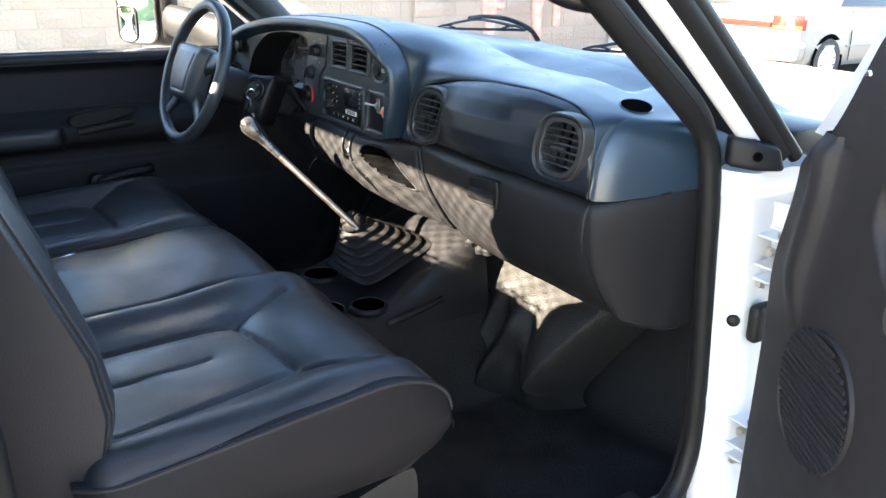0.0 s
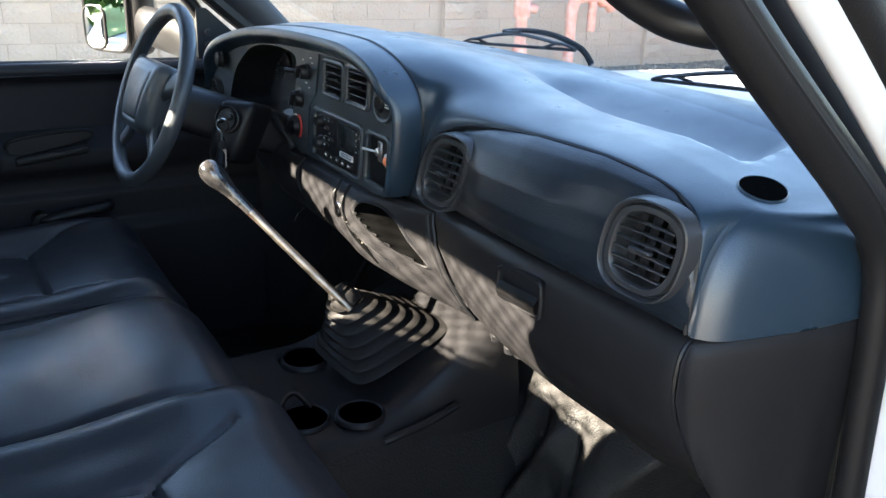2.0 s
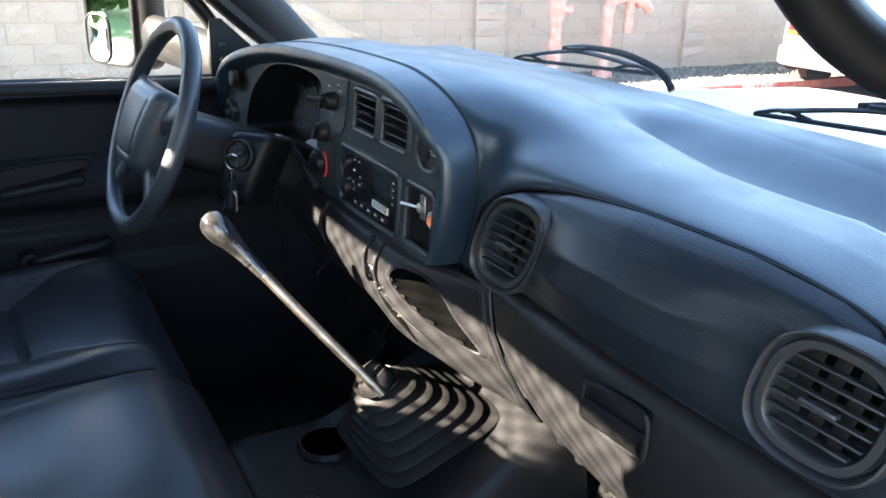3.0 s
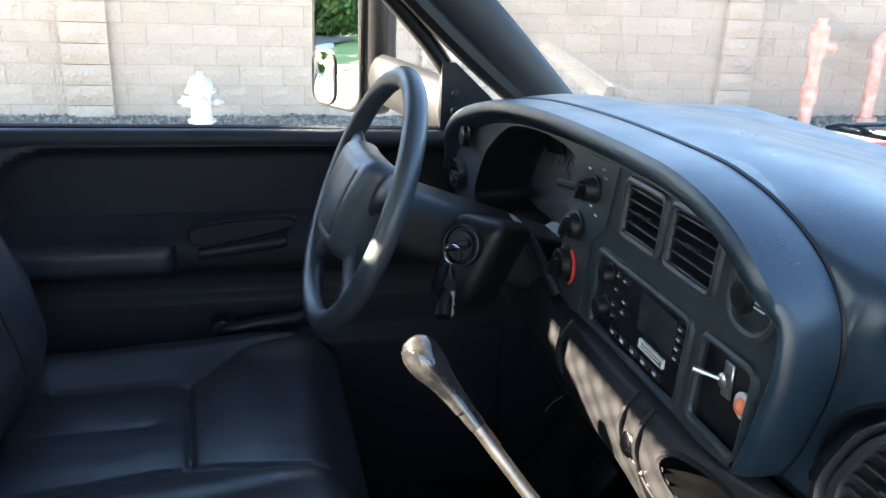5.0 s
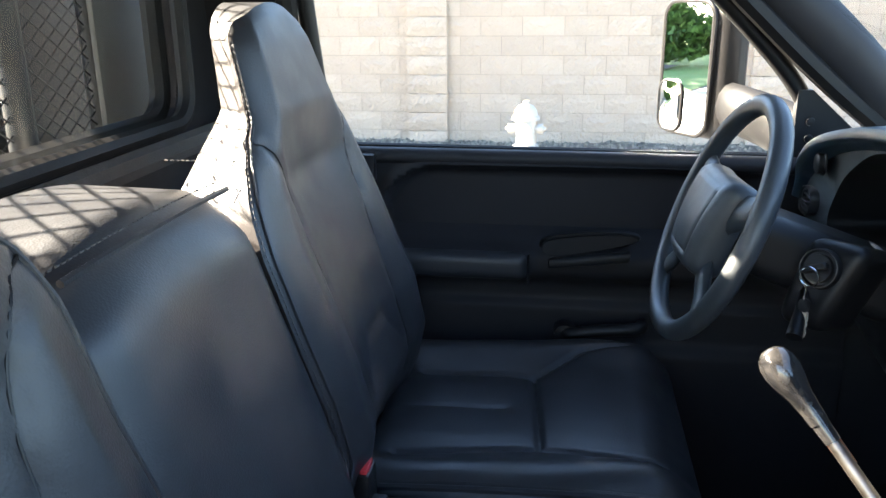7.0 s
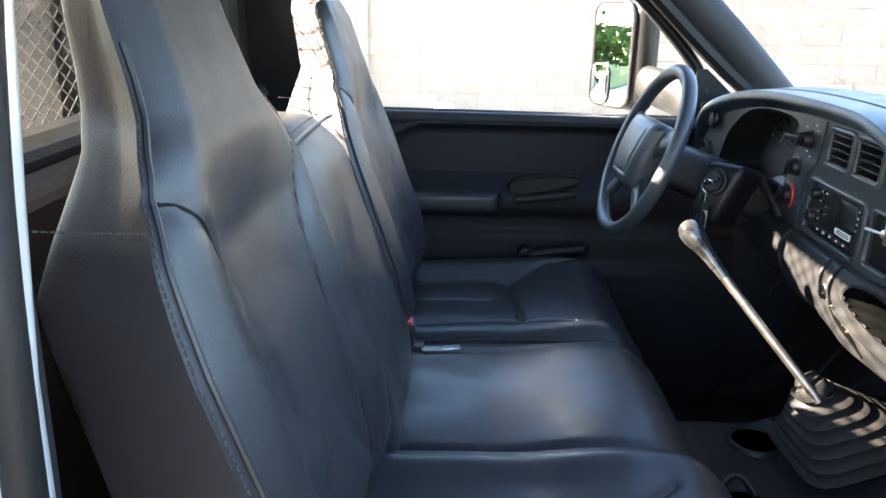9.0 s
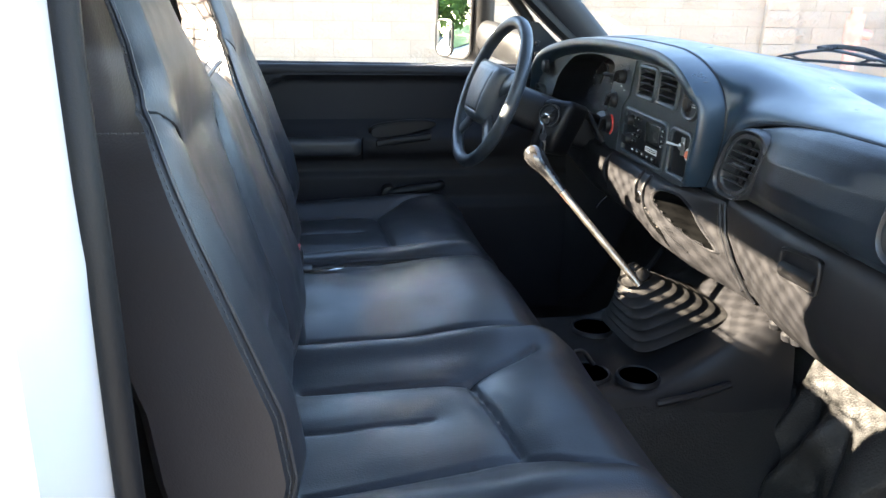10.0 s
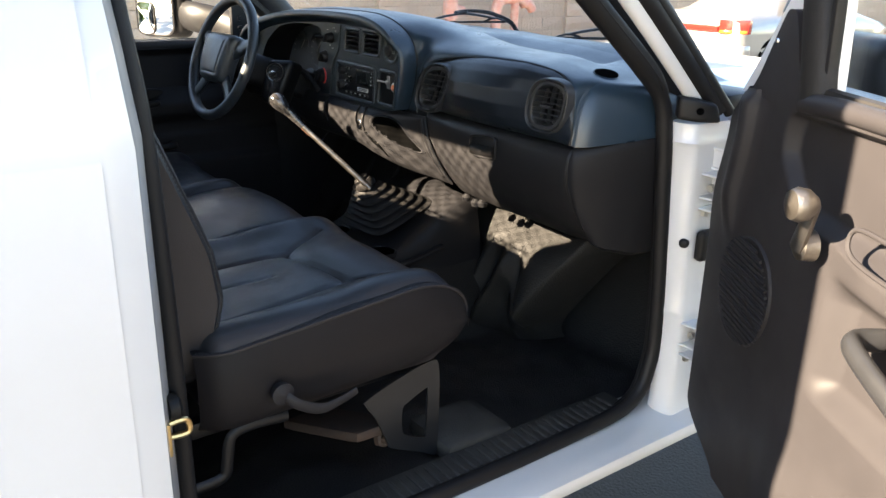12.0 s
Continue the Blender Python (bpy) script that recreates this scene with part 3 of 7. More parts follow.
# window channel of the left door opening
bm = bmesh.new()
tube(bm, smooth_line([(-0.765, -0.125, 0.9), (-0.765, -0.125, 1.36), (-0.73, -0.135, 1.55), (-0.70, -0.12, 1.77), (-0.69, 0.0, 1.815), (-0.69, 0.40, 1.815), (-0.69, 0.50, 1.775), (-0.735, 0.78, 1.525), (-0.765, 0.93, 1.405), (-0.775, 1.03, 1.33)], 6), 0.020, 8)
child("left_weatherstrip", bm, SEAL, cab, "black rubber door weatherstrip")
bm = bmesh.new()
tube(bm, smooth_line([(-0.795, -0.10, 1.36), (-0.755, -0.105, 1.55), (-0.725, -0.10, 1.72)], 6), 0.012, 8)
child("left_pillar_edge", bm, PAINT, cab, "white painted pillar edge")

# grab handle on the right pillar
bm = bmesh.new()
tube(bm, smooth_line([(0.735, 0.545, 1.79), (0.71, 0.59, 1.755), (0.70, 0.66, 1.68), (0.705, 0.735, 1.605), (0.722, 0.785, 1.572), (0.75, 0.812, 1.562), (0.785, 0.825, 1.562)], 8), 0.0165, 12)
grab = child("grab_handle", bm, BLACK, cab, "black plastic grab handle")

# mesh screen of expanded metal behind the rear window, on its frame
rack = thing("headache_rack", "black expanded metal screen behind the rear window", "rack", (0.05, -0.50, 0.60))
bm = bmesh.new()
px, pz = 0.046, 0.030
y_r = -0.50
for i in range(int(1.62 / px) + 50):
    for sgn in (1, -1):
        a = Vector((-0.80 + (i - 25) * px, y_r, 1.02))
        d = Vector((sgn * px, 0, pz * 1.0)) * 33
        if d.x > 0:
            lo, hi = max(0, (-0.66 - a.x) / d.x), min(1, (0.86 - a.x) / d.x)
        else:
            lo, hi = max(0, (0.86 - a.x) / d.x), min(1, (-0.66 - a.x) / d.x)
        if hi - lo > 0.03:
            tube(bm, [a + d * lo, a + d * hi], 0.0019, 4)
child("mesh_screen", bm, BLACK, rack, "black diamond mesh", smooth=False)
for name, p, q in (("post", (-0.68, y_r, 0.62), (-0.68, y_r, 2.03)), ("post", (0.88, y_r, 0.62), (0.88, y_r, 2.03)), ("rail", (-0.68, y_r, 2.03), (0.88, y_r, 2.03)), ("rail", (-0.68, y_r, 1.02), (0.88, y_r, 1.02)), ("post", (-0.44, y_r, 0.62), (-0.44, y_r, 2.03))):
    bm = bmesh.new()
    tube(bm, [p, q], 0.024, 10)
    child(name, bm, BLACK, rack)

child("side_plate", boxes(((-0.80, -0.462, 1.33), (0.36, 0.012, 1.42)), bevel=0.004), LOCKER_GREY, rack, "plain grey steel side plate")

# service body behind the cab
body = thing("service_body", "white steel service body behind the cab", "truck body", (0.05, -1.8, 0.5))
for x in (-0.78, 0.88):
    top = 1.43
    child("side_box", boxes(((x, -2.0, (0.55 + top) / 2), (0.36, 2.08, top - 0.55)), bevel=0.02), PAINT, body, "white painted side box")
    child("box_lid", boxes(((x, -2.0, top + 0.012), (0.38, 2.10, 0.03)), bevel=0.01), PAINT, body)
# right box unseen, added to shade door and headrest; left a dark backdrop
for xa, xb in ((0.46, 1.00), (-0.96, -0.52)):
    child("tall_locker", boxes((((xa + xb) / 2, -0.80, 1.52), (xb - xa, 0.30, 1.96)), bevel=0.02), BLACK if xa < 0 else PAINT, body, "added tall box behind the cab")
child("bed_floor", boxes(((0.05, -1.85, 0.72), (1.32, 2.4, 0.06))), PAINT, body)
child("front_bulkhead", boxes(((0.05, -0.64, 1.0), (1.30, 0.03, 0.62)), bevel=0.01), PAINT, body)
child("tailgate", boxes(((0.05, -3.06, 0.98), (1.30, 0.04, 0.5)), bevel=0.01), PAINT, body)
for x in (-0.84, 0.94):
    w = thing("rear_wheel", "black tyre on a white steel rim", "wheel", (x, -1.7, 0.39), group="truck wheels")
    bm = bmesh.new()
    lathe(bm, [(0.24, -0.10), (0.36, -0.105), (0.385, -0.08), (0.39, 0), (0.385, 0.08), (0.36, 0.105), (0.24, 0.10)], 32, pose(x, -1.7, 0.39, 0, 90, 0))
    child("tyre", bm, TYRE, w)
    bm = bmesh.new()
    lathe(bm, [(0.0, -0.06), (0.24, -0.08), (0.24, 0.08), (0.0, 0.06)], 24, pose(x, -1.7, 0.39, 0, 90, 0))
    child("rim", bm, PAINT, w)
for x in (-0.80, 0.90):
    w = thing("front_wheel", "black tyre with a deep tread beside the wing", "wheel", (x, 1.85, 0.38), group="truck wheels")
    bm = bmesh.new()
    lathe(bm, [(0.24, -0.10), (0.35, -0.11), (0.375, -0.09), (0.38, 0), (0.375, 0.09), (0.35, 0.11), (0.24, 0.10)], 40, pose(x, 1.85, 0.38, 0, 90, 0))
    for k in range(40):
        for s in (-0.07, -0.025, 0.025, 0.07):
            box(bm, Matrix.Rotation(radians(9 * k), 3, "X") @ Vector((x + s, 0, 0.382)) - Matrix.Rotation(radians(9 * k), 3, "X") @ Vector((0, 0, 0)) + Vector((0, 1.85, 0.38)) , (0.034, 0.034, 0.02), 0, 1, Matrix.Rotation(radians(9 * k), 4, "X"))
    child("tyre", bm, TYRE, w)
    bm = bmesh.new()
    lathe(bm, [(0.0, -0.06), (0.24, -0.08), (0.24, 0.08), (0.0, 0.06)], 24, pose(x, 1.85, 0.38, 0, 90, 0))
    child("rim", bm, PAINT, w)



# ---- seats: a bench in three parts ----
def stitched(bm_pts, parent, name="seam_stitching", r=0.0022, mat=THREAD):
    bm = bmesh.new()
    if name == "seam_stitching":
        fine = smooth_line(bm_pts, 6)
        run, last = 0.0, Vector(fine[0])
        for p, q in zip(fine[:-1], fine[1:]):
            run += (Vector(q) - Vector(p)).length
            if run > 0.0062:
                d = (Vector(q) - Vector(p)).normalized() * 0.0022
                tube(bm, [Vector(q) - d, Vector(q) + d], r * 0.42, 5)
                run = 0.0
    else:
        tube(bm, bm_pts, r, 6)
    return child(name, bm, mat, parent)


bench = thing("bench_seat", "black vinyl bench seat in three parts with high backs", "seat", (0.04, 0.25, 0.66))


def cushion(name, x0, x1, y0, y1, top, bottom, lines, mirror, label, insert=True):
    """A seat cushion: rounded block with sewn valleys, raised side bolsters and a rolled front."""
    cx, cy, cz = (x0 + x1) / 2, (y0 + y1) / 2, (top + bottom) / 2
    hx, hy, hz = (x1 - x0) / 2, (y1 - y0) / 2, (top - bottom) / 2

    def shape(P):
        Q = P + np.array([cx, cy, cz])
        up = np.clip((P[:, 2] / hz), 0, 1) ** 2
        u = np.abs(P[:, 0]) / hx
        v = (P[:, 1] + hy) / (2 * hy)
        if insert:
            Q[:, 2] += up * (0.016 * np.exp(-((u - 0.80) / 0.16) ** 2) - 0.010 * (1 - u ** 2))
        else:
            Q[:, 2] += up * 0.018 * (1 - u ** 2)
        Q[:, 2] += up * (0.012 * np.exp(-((v - 0.78) / 0.2) ** 2) - 0.035 * np.clip((v - 0.86) / 0.14, 0, 1) ** 2 - 0.012 * (1 - v))
        for line, w, d in lines:
            Q[:, 2] -= up * d * (0.62 * groove(Q[:, :2], line, w * 0.75) + 0.55 * groove(Q[:, :2], line, w * 4.0))
        Q[:, 2] += up * np.array([0.004 * noise.noise((a * 9, b * 9, 2.0)) for a, b in Q[:, :2]])
        fr = np.clip((v - 0.8) / 0.2, 0, 1)
        low = np.clip(-P[:, 2] / hz, 0, 1)
        Q[:, 1] -= 0.05 * low * fr
        Q[:, 1] += 0.02 * np.sin(np.clip((P[:, 2] / hz + 1) / 2, 0, 1) * math.pi) * fr
        return Q
    bm = rounded_box((hx, hy, hz), 0.035, (124, 124, 14), shape)
    ob = child(name, bm, VINYL, bench, label)
    ob.data.materials.append(VINYL_SIDELIT)
    # outer side faces take the side-lit copy
    for f in ob.data.polygons:
        if f.normal.x > 0.6 and x1 > 0.7:
            f.material_index = 1
    return ob


# passenger cushion: a framed insert with a middle seam, flaring at the front
ins = [([(0.40, 0.14), (0.418, 0.382), (0.375, 0.46), (0.345, 0.50)], 0.0075, 0.011), ([(0.418, 0.382), (0.616, 0.408)], 0.007, 0.011),
       ([(0.66, 0.14), (0.625, 0.40), (0.655, 0.47), (0.67, 0.53)], 0.0085, 0.010), ([(0.52, 0.14), (0.515, 0.27), (0.512, 0.31)], 0.006, 0.0045), ([(0.27, 0.12), (0.275, 0.57)], 0.02, 0.012)]
pc = cushion("passenger_cushion", 0.245, 0.758, 0.09, 0.575, 1.052, 0.885, ins, 1, "black vinyl passenger seat cushion with sewn panels")
ins_d = [([(-0.54, 0.14), (-0.54, 0.335), (-0.60, 0.42), (-0.625, 0.50)], 0.0075, 0.011), ([(-0.54, 0.335), (-0.31, 0.352)], 0.007, 0.011),
         ([(-0.27, 0.14), (-0.30, 0.35), (-0.27, 0.43), (-0.25, 0.52)], 0.0085, 0.010), ([(-0.42, 0.14), (-0.42, 0.29)], 0.006, 0.0045)]
dc = cushion("driver_cushion", -0.665, -0.160, 0.09, 0.562, 1.020, 0.86, ins_d, -1, "black vinyl driver seat cushion with sewn panels")
mc = cushion("middle_cushion", -0.148, 0.252, 0.10, 0.562, 1.028, 0.87, [([(-0.10, 0.1), (-0.10, 0.55)], 0.03, 0.004)], 1, "plain black vinyl middle seat cushion", insert=False)

# side panel of the passenger cushion, its colour toned for side light, with a piped seam along its top edge
bm = bmesh.new()
rows = []
for i in range(61):
    s = math.sin(i / 60 * math.pi / 2)
    y = 0.075 + 0.518 * s
    nose = max(0, s - 0.74) / 0.26
    q = 1 - math.sqrt(max(0, 1 - nose ** 2))
    topz = 1.020 + 0.045 * s - 0.085 * q
    lowz = 0.885 + 0.018 * s + 0.05 * q
    x = 0.763 - 0.006 * q - 0.03 * (max(0, 0.12 - s) / 0.12) ** 2
    rows.append([(x - 0.02, y, topz + 0.004), (x - 0.004, y, topz), (x + 0.006, y, topz - 0.03), (x + 0.008, y, (topz + lowz) / 2), (x + 0.004, y, lowz + 0.02), (x - 0.01, y, lowz)])
grid_mesh(bm, rows)
bmesh.ops.solidify(bm, geom=list(bm.faces), thickness=0.006)
child("side_panel", bm, VINYL_SIDELIT, pc, "black vinyl side panel, toned for light from the side")
stitched([Vector(r[1]) + Vector((0.0015, 0, 0.001)) for r in rows], pc, "piping", 0.0032, VINYL_SIDELIT)
stitched([Vector(r[1]) + Vector((-0.004, 0, 0.0035)) for r in rows], pc)
# recline lever, bracket, seat frame
bm = bmesh.new()
tube(bm, smooth_line([(0.787, 0.195, 0.945), (0.80, 0.215, 0.925), (0.803, 0.255, 0.905), (0.803, 0.29, 0.908), (0.80, 0.325, 0.915)], 6), [0.012 - 0.003 * abs(i - 12) / 12 for i in range(25)], 10, flat=0.55)
lathe(bm, [(0.0, -0.01), (0.017, -0.008), (0.019, 0.006), (0.0085, 0.010), (0.0, 0.013)], 16, pose(0.785, 0.196, 0.944, 0, 90, 0))
child("recline_lever", bm, TRIM, pc, "grey plastic recline lever")
outer = [(q.x, q.y) for q in smooth_line([(0.385, 0.845, 0), (0.45, 0.868, 0), (0.525, 0.885, 0), (0.545, 0.872, 0), (0.548, 0.80, 0), (0.545, 0.685, 0), (0.535, 0.672, 0), (0.505, 0.690, 0), (0.44, 0.722, 0), (0.43, 0.735, 0), (0.405, 0.795, 0), (0.382, 0.832, 0)], 3, closed=True)]
window = [(q.x, q.y) for q in smooth_line([(0.462, 0.800, 0), (0.475, 0.812, 0), (0.512, 0.828, 0), (0.520, 0.822, 0), (0.518, 0.735, 0), (0.512, 0.722, 0), (0.478, 0.735, 0), (0.462, 0.752, 0)], 3, closed=True)]
for bx, lb in ((0.735, "black pressed steel bracket"), (0.28, ""), (-0.50, "")):
    child("bracket", holed_plate(outer, [window], 0.006, lambda u, v, w, bx=bx: (bx - w, u, v)), BLACK_SHEEN, bench, lb)
child("rail", boxes(((0.68, 0.30, 0.865), (0.03, 0.46, 0.03)), bevel=0.004), BLACK, bench)
child("rail", boxes(((0.30, 0.30, 0.865), (0.03, 0.46, 0.03)), bevel=0.004), BLACK, bench)
child("rail", boxes(((-0.55, 0.30, 0.845), (0.03, 0.46, 0.03)), bevel=0.004), BLACK, bench)
bm = bmesh.new()
tube(bm, smooth_line([(0.735, 0.225, 0.868), (0.735, 0.16, 0.872), (0.735, 0.125, 0.862), (0.735, 0.115, 0.82), (0.735, 0.105, 0.79), (0.735, 0.05, 0.785)], 5), 0.011, 8, flat=0.6)
child("rear_leg", bm, BLACK, bench, "dark steel seat leg")
bm = bmesh.new()
lathe(bm, [(0, 0), (0.018, 0), (0.016, 0.012), (0.010, 0.014), (0.009, 0.03), (0, 0.031)], 6, pose(0.70, 0.435, 0.728, 0, 70, 0))
child("bolt", bm, material("rusty_steel", (0.060, 0.034, 0.022), 0.8, stain=0.8, stain_scale=60, tint=(0.03, 0.02, 0.016)), bench, "rusty bolt")
bm = rounded_box((0.10, 0.05, 0.012), 0.008, (8, 6, 4), lambda P: np.column_stack([P[:, 0] + 0.62, P[:, 1] + 0.39 + 0.3 * P[:, 0], P[:, 2] + 0.735 + 0.25 * P[:, 0]]))
child("seat_track", bm, bpy.data.materials["rusty_steel"], bench, "rusty seat track under the cushion")
bm = rounded_box((0.075, 0.085, 0.022), 0.016, (8, 6, 4), lambda P: np.column_stack([P[:, 0] + 0.70, P[:, 1] + 0.63, P[:, 2] * (1 - 3 * np.clip(P[:, 1], 0, 1)) + 0.682]))
child("rail_cover", bm, DUSTY_LIT, bench, "dusty rubber rail cover, toned for door light")


BACK_Y = [(0.95, 0.10), (1.03, 0.135), (1.10, 0.15), (1.18, 0.138), (1.32, 0.09), (1.44, 0.047), (1.52, 0.015), (1.60, -0.012), (1.66, -0.03)]


BACK_SEAM = ((1.0, 1.478), (0.82, 1.470), (0.66, 1.440), (0.56, 1.38), (0.50, 1.25), (0.48, 1.05))


def backrest(name, cx, label, half, narrow, z1=1.632):
    """A high-back seat: broad at the hips, stepped in at the shoulders to a head part."""
    z0 = 0.95
    zs = [h[0] for h in half]

    def shape(P):
        z = (P[:, 2] + 1) / 2 * (z1 - z0) + z0
        zf = np.clip(z, z0, z1)
        wl, wr = np.interp(zf, zs, [h[1] for h in half]), np.interp(zf, zs, [h[2] for h in half])
        back = (1 - P[:, 1]) / 2
        taper = 1 - back * np.interp(zf, [1.0, 1.40, 1.50, 1.63], narrow)
        x = cx + np.where(P[:, 0] < 0, P[:, 0] * wl, P[:, 0] * wr) * taper
        u = np.abs(P[:, 0])
        f = np.interp(zf, [b[0] for b in BACK_Y], [b[1] for b in BACK_Y])
        thick = np.interp(zf, [0.95, 1.1, 1.40, 1.50, 1.63], [0.10, 0.165, 0.15, 0.094, 0.076])
        v = (P[:, 1] + 1) / 2
        y = f - thick * (1 - v)
        front = np.clip(v * 2 - 1, 0, 1)
        y -= front * np.interp(zf, [1.0, 1.12, 1.42, 1.50], [0.03, 0.035, 0.03, 0.0]) * np.clip(1 - (u / 0.75) ** 3, 0, 1)
        P2 = np.column_stack([P[:, 0], zf])
        if front.any():
            for s in (1, -1):
                y -= front * 0.005 * groove(P2 * np.array([0.25, 1]), [(s * q[0] * 0.25, q[1]) for q in BACK_SEAM], 0.006)
            y -= front * 0.005 * groove(P2 * np.array([0.25, 1]), [(-0.45 * 0.25, 1.10), (-0.2 * 0.25, 1.175), (0.2 * 0.25, 1.175), (0.45 * 0.25, 1.10)], 0.010)
            y += front * 0.014 * np.exp(-((zf - 1.09) / 0.05) ** 2) * np.clip(1 - (u / 0.7) ** 2, 0, 1)
        side = np.clip(u * 3 - 2, 0, 1)
        y -= side * front * 0.018
        z = z - 0.03 * np.clip((P[:, 2] - 0.86) / 0.14, 0, 1) * (u ** 2)
        wob = np.array([noise.noise((a * 6, b * 6, 4.0)) for a, b in zip(x, z)])
        return np.column_stack([x, y + 0.004 * wob * front, z])
    bm = rounded_box((1, 1, 1), 0.16, (54, 12, 84), shape)
    th = child(name, bm, VINYL, bench, label)
    th.data.materials.append(VINYL_SIDELIT)
    # faces not turned forward take the side-lit copy
    for f in th.data.polygons:
        if f.normal.y < 0.5 and abs(f.normal.z) < 0.8:
            f.material_index = 1
    for s in (1, -1):
        line = np.array([(s * min(q.x, 0.93), 1.0, (q.y - z0) / (z1 - z0) * 2 - 1) for q in smooth_line([(a, b, 0) for a, b in BACK_SEAM], 8)])
        stitched([Vector(q) + Vector((0, 0.0005, 0)) for q in shape(line)], th, "seam", 0.0016, BLACK)
    for s in (1, -1):
        edge = np.array([(s * 0.958, 0.958, (z - z0) / (z1 - z0) * 2 - 1) for z in np.linspace(1.0, 1.585, 46)])
        pts = [Vector(q) for q in shape(edge)]
        stitched(pts, th, "piping", 0.0026, VINYL)
        edge[:, 1] -= 0.055
        edge[:, 0] = s * 0.992
        stitched([Vector(q) for q in shape(edge)], th)
        pts = [(cx + s * np.interp(1.462, zs, [h[2 if s > 0 else 1] for h in half]) * 1.0, 0.02 - 0.10 * k / 8, 1.462) for k in range(9)]
        stitched([(p[0] + s * 0.001, p[1], p[2]) for p in pts], th)
    return th


HALF_P = [(0.95, 0.205, 0.235), (1.05, 0.225, 0.250), (1.20, 0.225, 0.258), (1.36, 0.206, 0.255), (1.44, 0.206, 0.240), (1.48, 0.196, 0.215), (1.505, 0.170, 0.200), (1.53, 0.142, 0.174), (1.56, 0.132, 0.162), (1.66, 0.108, 0.142)]
HALF_D = [(0.95, 0.25, 0.175), (1.05, 0.25, 0.265), (1.20, 0.228, 0.285), (1.36, 0.196, 0.285), (1.42, 0.178, 0.268), (1.455, 0.168, 0.244), (1.48, 0.158, 0.214), (1.50, 0.152, 0.188), (1.53, 0.146, 0.172), (1.57, 0.138, 0.158), (1.64, 0.112, 0.130)]
pb = backrest("passenger_backrest", 0.478, "black vinyl high-back passenger seat back", HALF_P, [0.08, 0.15, 0.30, 0.36], z1=1.675)
db = backrest("driver_backrest", -0.335, "black vinyl high-back driver seat back", HALF_D, [0.06, 0.16, 0.50, 0.62])

# middle backrest, lower, with a broad top that folds down


def mid_shape(P):
    z = (P[:, 2] + 1) / 2 * 0.475 + 0.985
    v = (P[:, 1] + 1) / 2
    f = np.interp(z, [0.98, 1.10, 1.40, 1.44, 1.48], [0.155, 0.14, 0.04, 0.015, -0.005])
    back = np.interp(z, [0.98, 1.3, 1.48], [0.04, -0.12, -0.17])
    x = 0.105 + P[:, 0] * np.interp(z, [0.98, 1.2, 1.45], [0.175, 0.172, 0.165])
    y = back + (f - back) * v
    top = np.clip((P[:, 2] - 0.6) / 0.4, 0, 1)
    z = z + top * (0.004 * (1 - v) - 0.022 * P[:, 0] ** 2)
    wob = np.array([noise.noise((a * 8, b * 8, 7.0)) for a, b in zip(x, z)])
    return np.column_stack([x, y + 0.005 * wob * v, z])


mb = child("middle_backrest", rounded_box((1, 1, 1), 0.30, (26, 14, 36), mid_shape), VINYL, bench, "black vinyl folding middle seat back")
stitched([(x, 0.018 - 0.10 * abs(x - 0.105) ** 2, 1.4475 - 0.2 * (x - 0.105) ** 2) for x in np.linspace(-0.045, 0.255, 20)], mb, "piping", 0.0035, VINYL)
stitched([(x, 0.006 - 0.10 * abs(x - 0.105) ** 2, 1.4545 - 0.2 * (x - 0.105) ** 2) for x in np.linspace(-0.045, 0.255, 20)], mb)

# driver cushion's piped front edge and the two seat-belt buckles in the gap
stitched([(-0.165, y, 1.006 + 0.012 * math.sin((y - 0.1) * 5)) for y in np.linspace(0.14, 0.52, 20)], dc, "piping", 0.005, VINYL)
stitched([(-0.172, y, 1.012 + 0.012 * math.sin((y - 0.1) * 5)) for y in np.linspace(0.14, 0.52, 20)], dc)
buckle = thing("seat_belt_buckle", "black seat belt buckle with a red release button", "buckle", (-0.115, 0.135, 0.99))
bm = rounded_box((0.022, 0.012, 0.045), 0.006, (4, 4, 6), lambda P: P + np.array([-0.115, 0.135 + 0.0, 1.025]))
child("buckle_case", bm, BLACK, buckle)
bm = rounded_box((0.017, 0.006, 0.006), 0.003, (3, 3, 3), lambda P: P + np.array([-0.115, 0.137, 1.069]))
child("release_button", bm, RED_PLASTIC, buckle, "red release button")
tongue = thing("seat_belt_tongue", "chrome seat belt tongue between the cushions", "buckle", (-0.09, 0.185, 1.01))
bm = bmesh.new()
box(bm, (-0.085, 0.195, 1.032), (0.018, 0.07, 0.003), 0.001, 1, Matrix.Rotation(radians(14), 4, "Z"))
child("plate", bm, CHROME, tongue)
bm = bmesh.new()
box(bm, (-0.10, 0.15, 1.028), (0.03, 0.03, 0.010), 0.003)
child("grip", bm, BLACK, tongue)



# ---- dashboard ----
dash = thing("dashboard", "slate-black moulded dashboard of a pickup truck", "dashboard", (0.03, 1.05, 0.97))

RIDGE = [(-0.80, 1.35), (-0.74, 1.372), (-0.68, 1.408), (-0.60, 1.440), (-0.50, 1.463), (-0.38, 1.479), (-0.20, 1.4895), (-0.05, 1.490), (0.05, 1.486), (0.12, 1.478), (0.17, 1.468), (0.21, 1.459), (0.25, 1.449), (0.30, 1.440), (0.36, 1.432), (0.45, 1.426), (0.62, 1.423), (0.70, 1.412), (0.75, 1.400), (0.80, 1.376)]
R_X = np.linspace(-0.80, 0.80, 160)
R_Z = np.interp(R_X, [r[0] for r in RIDGE], [r[1] for r in RIDGE])
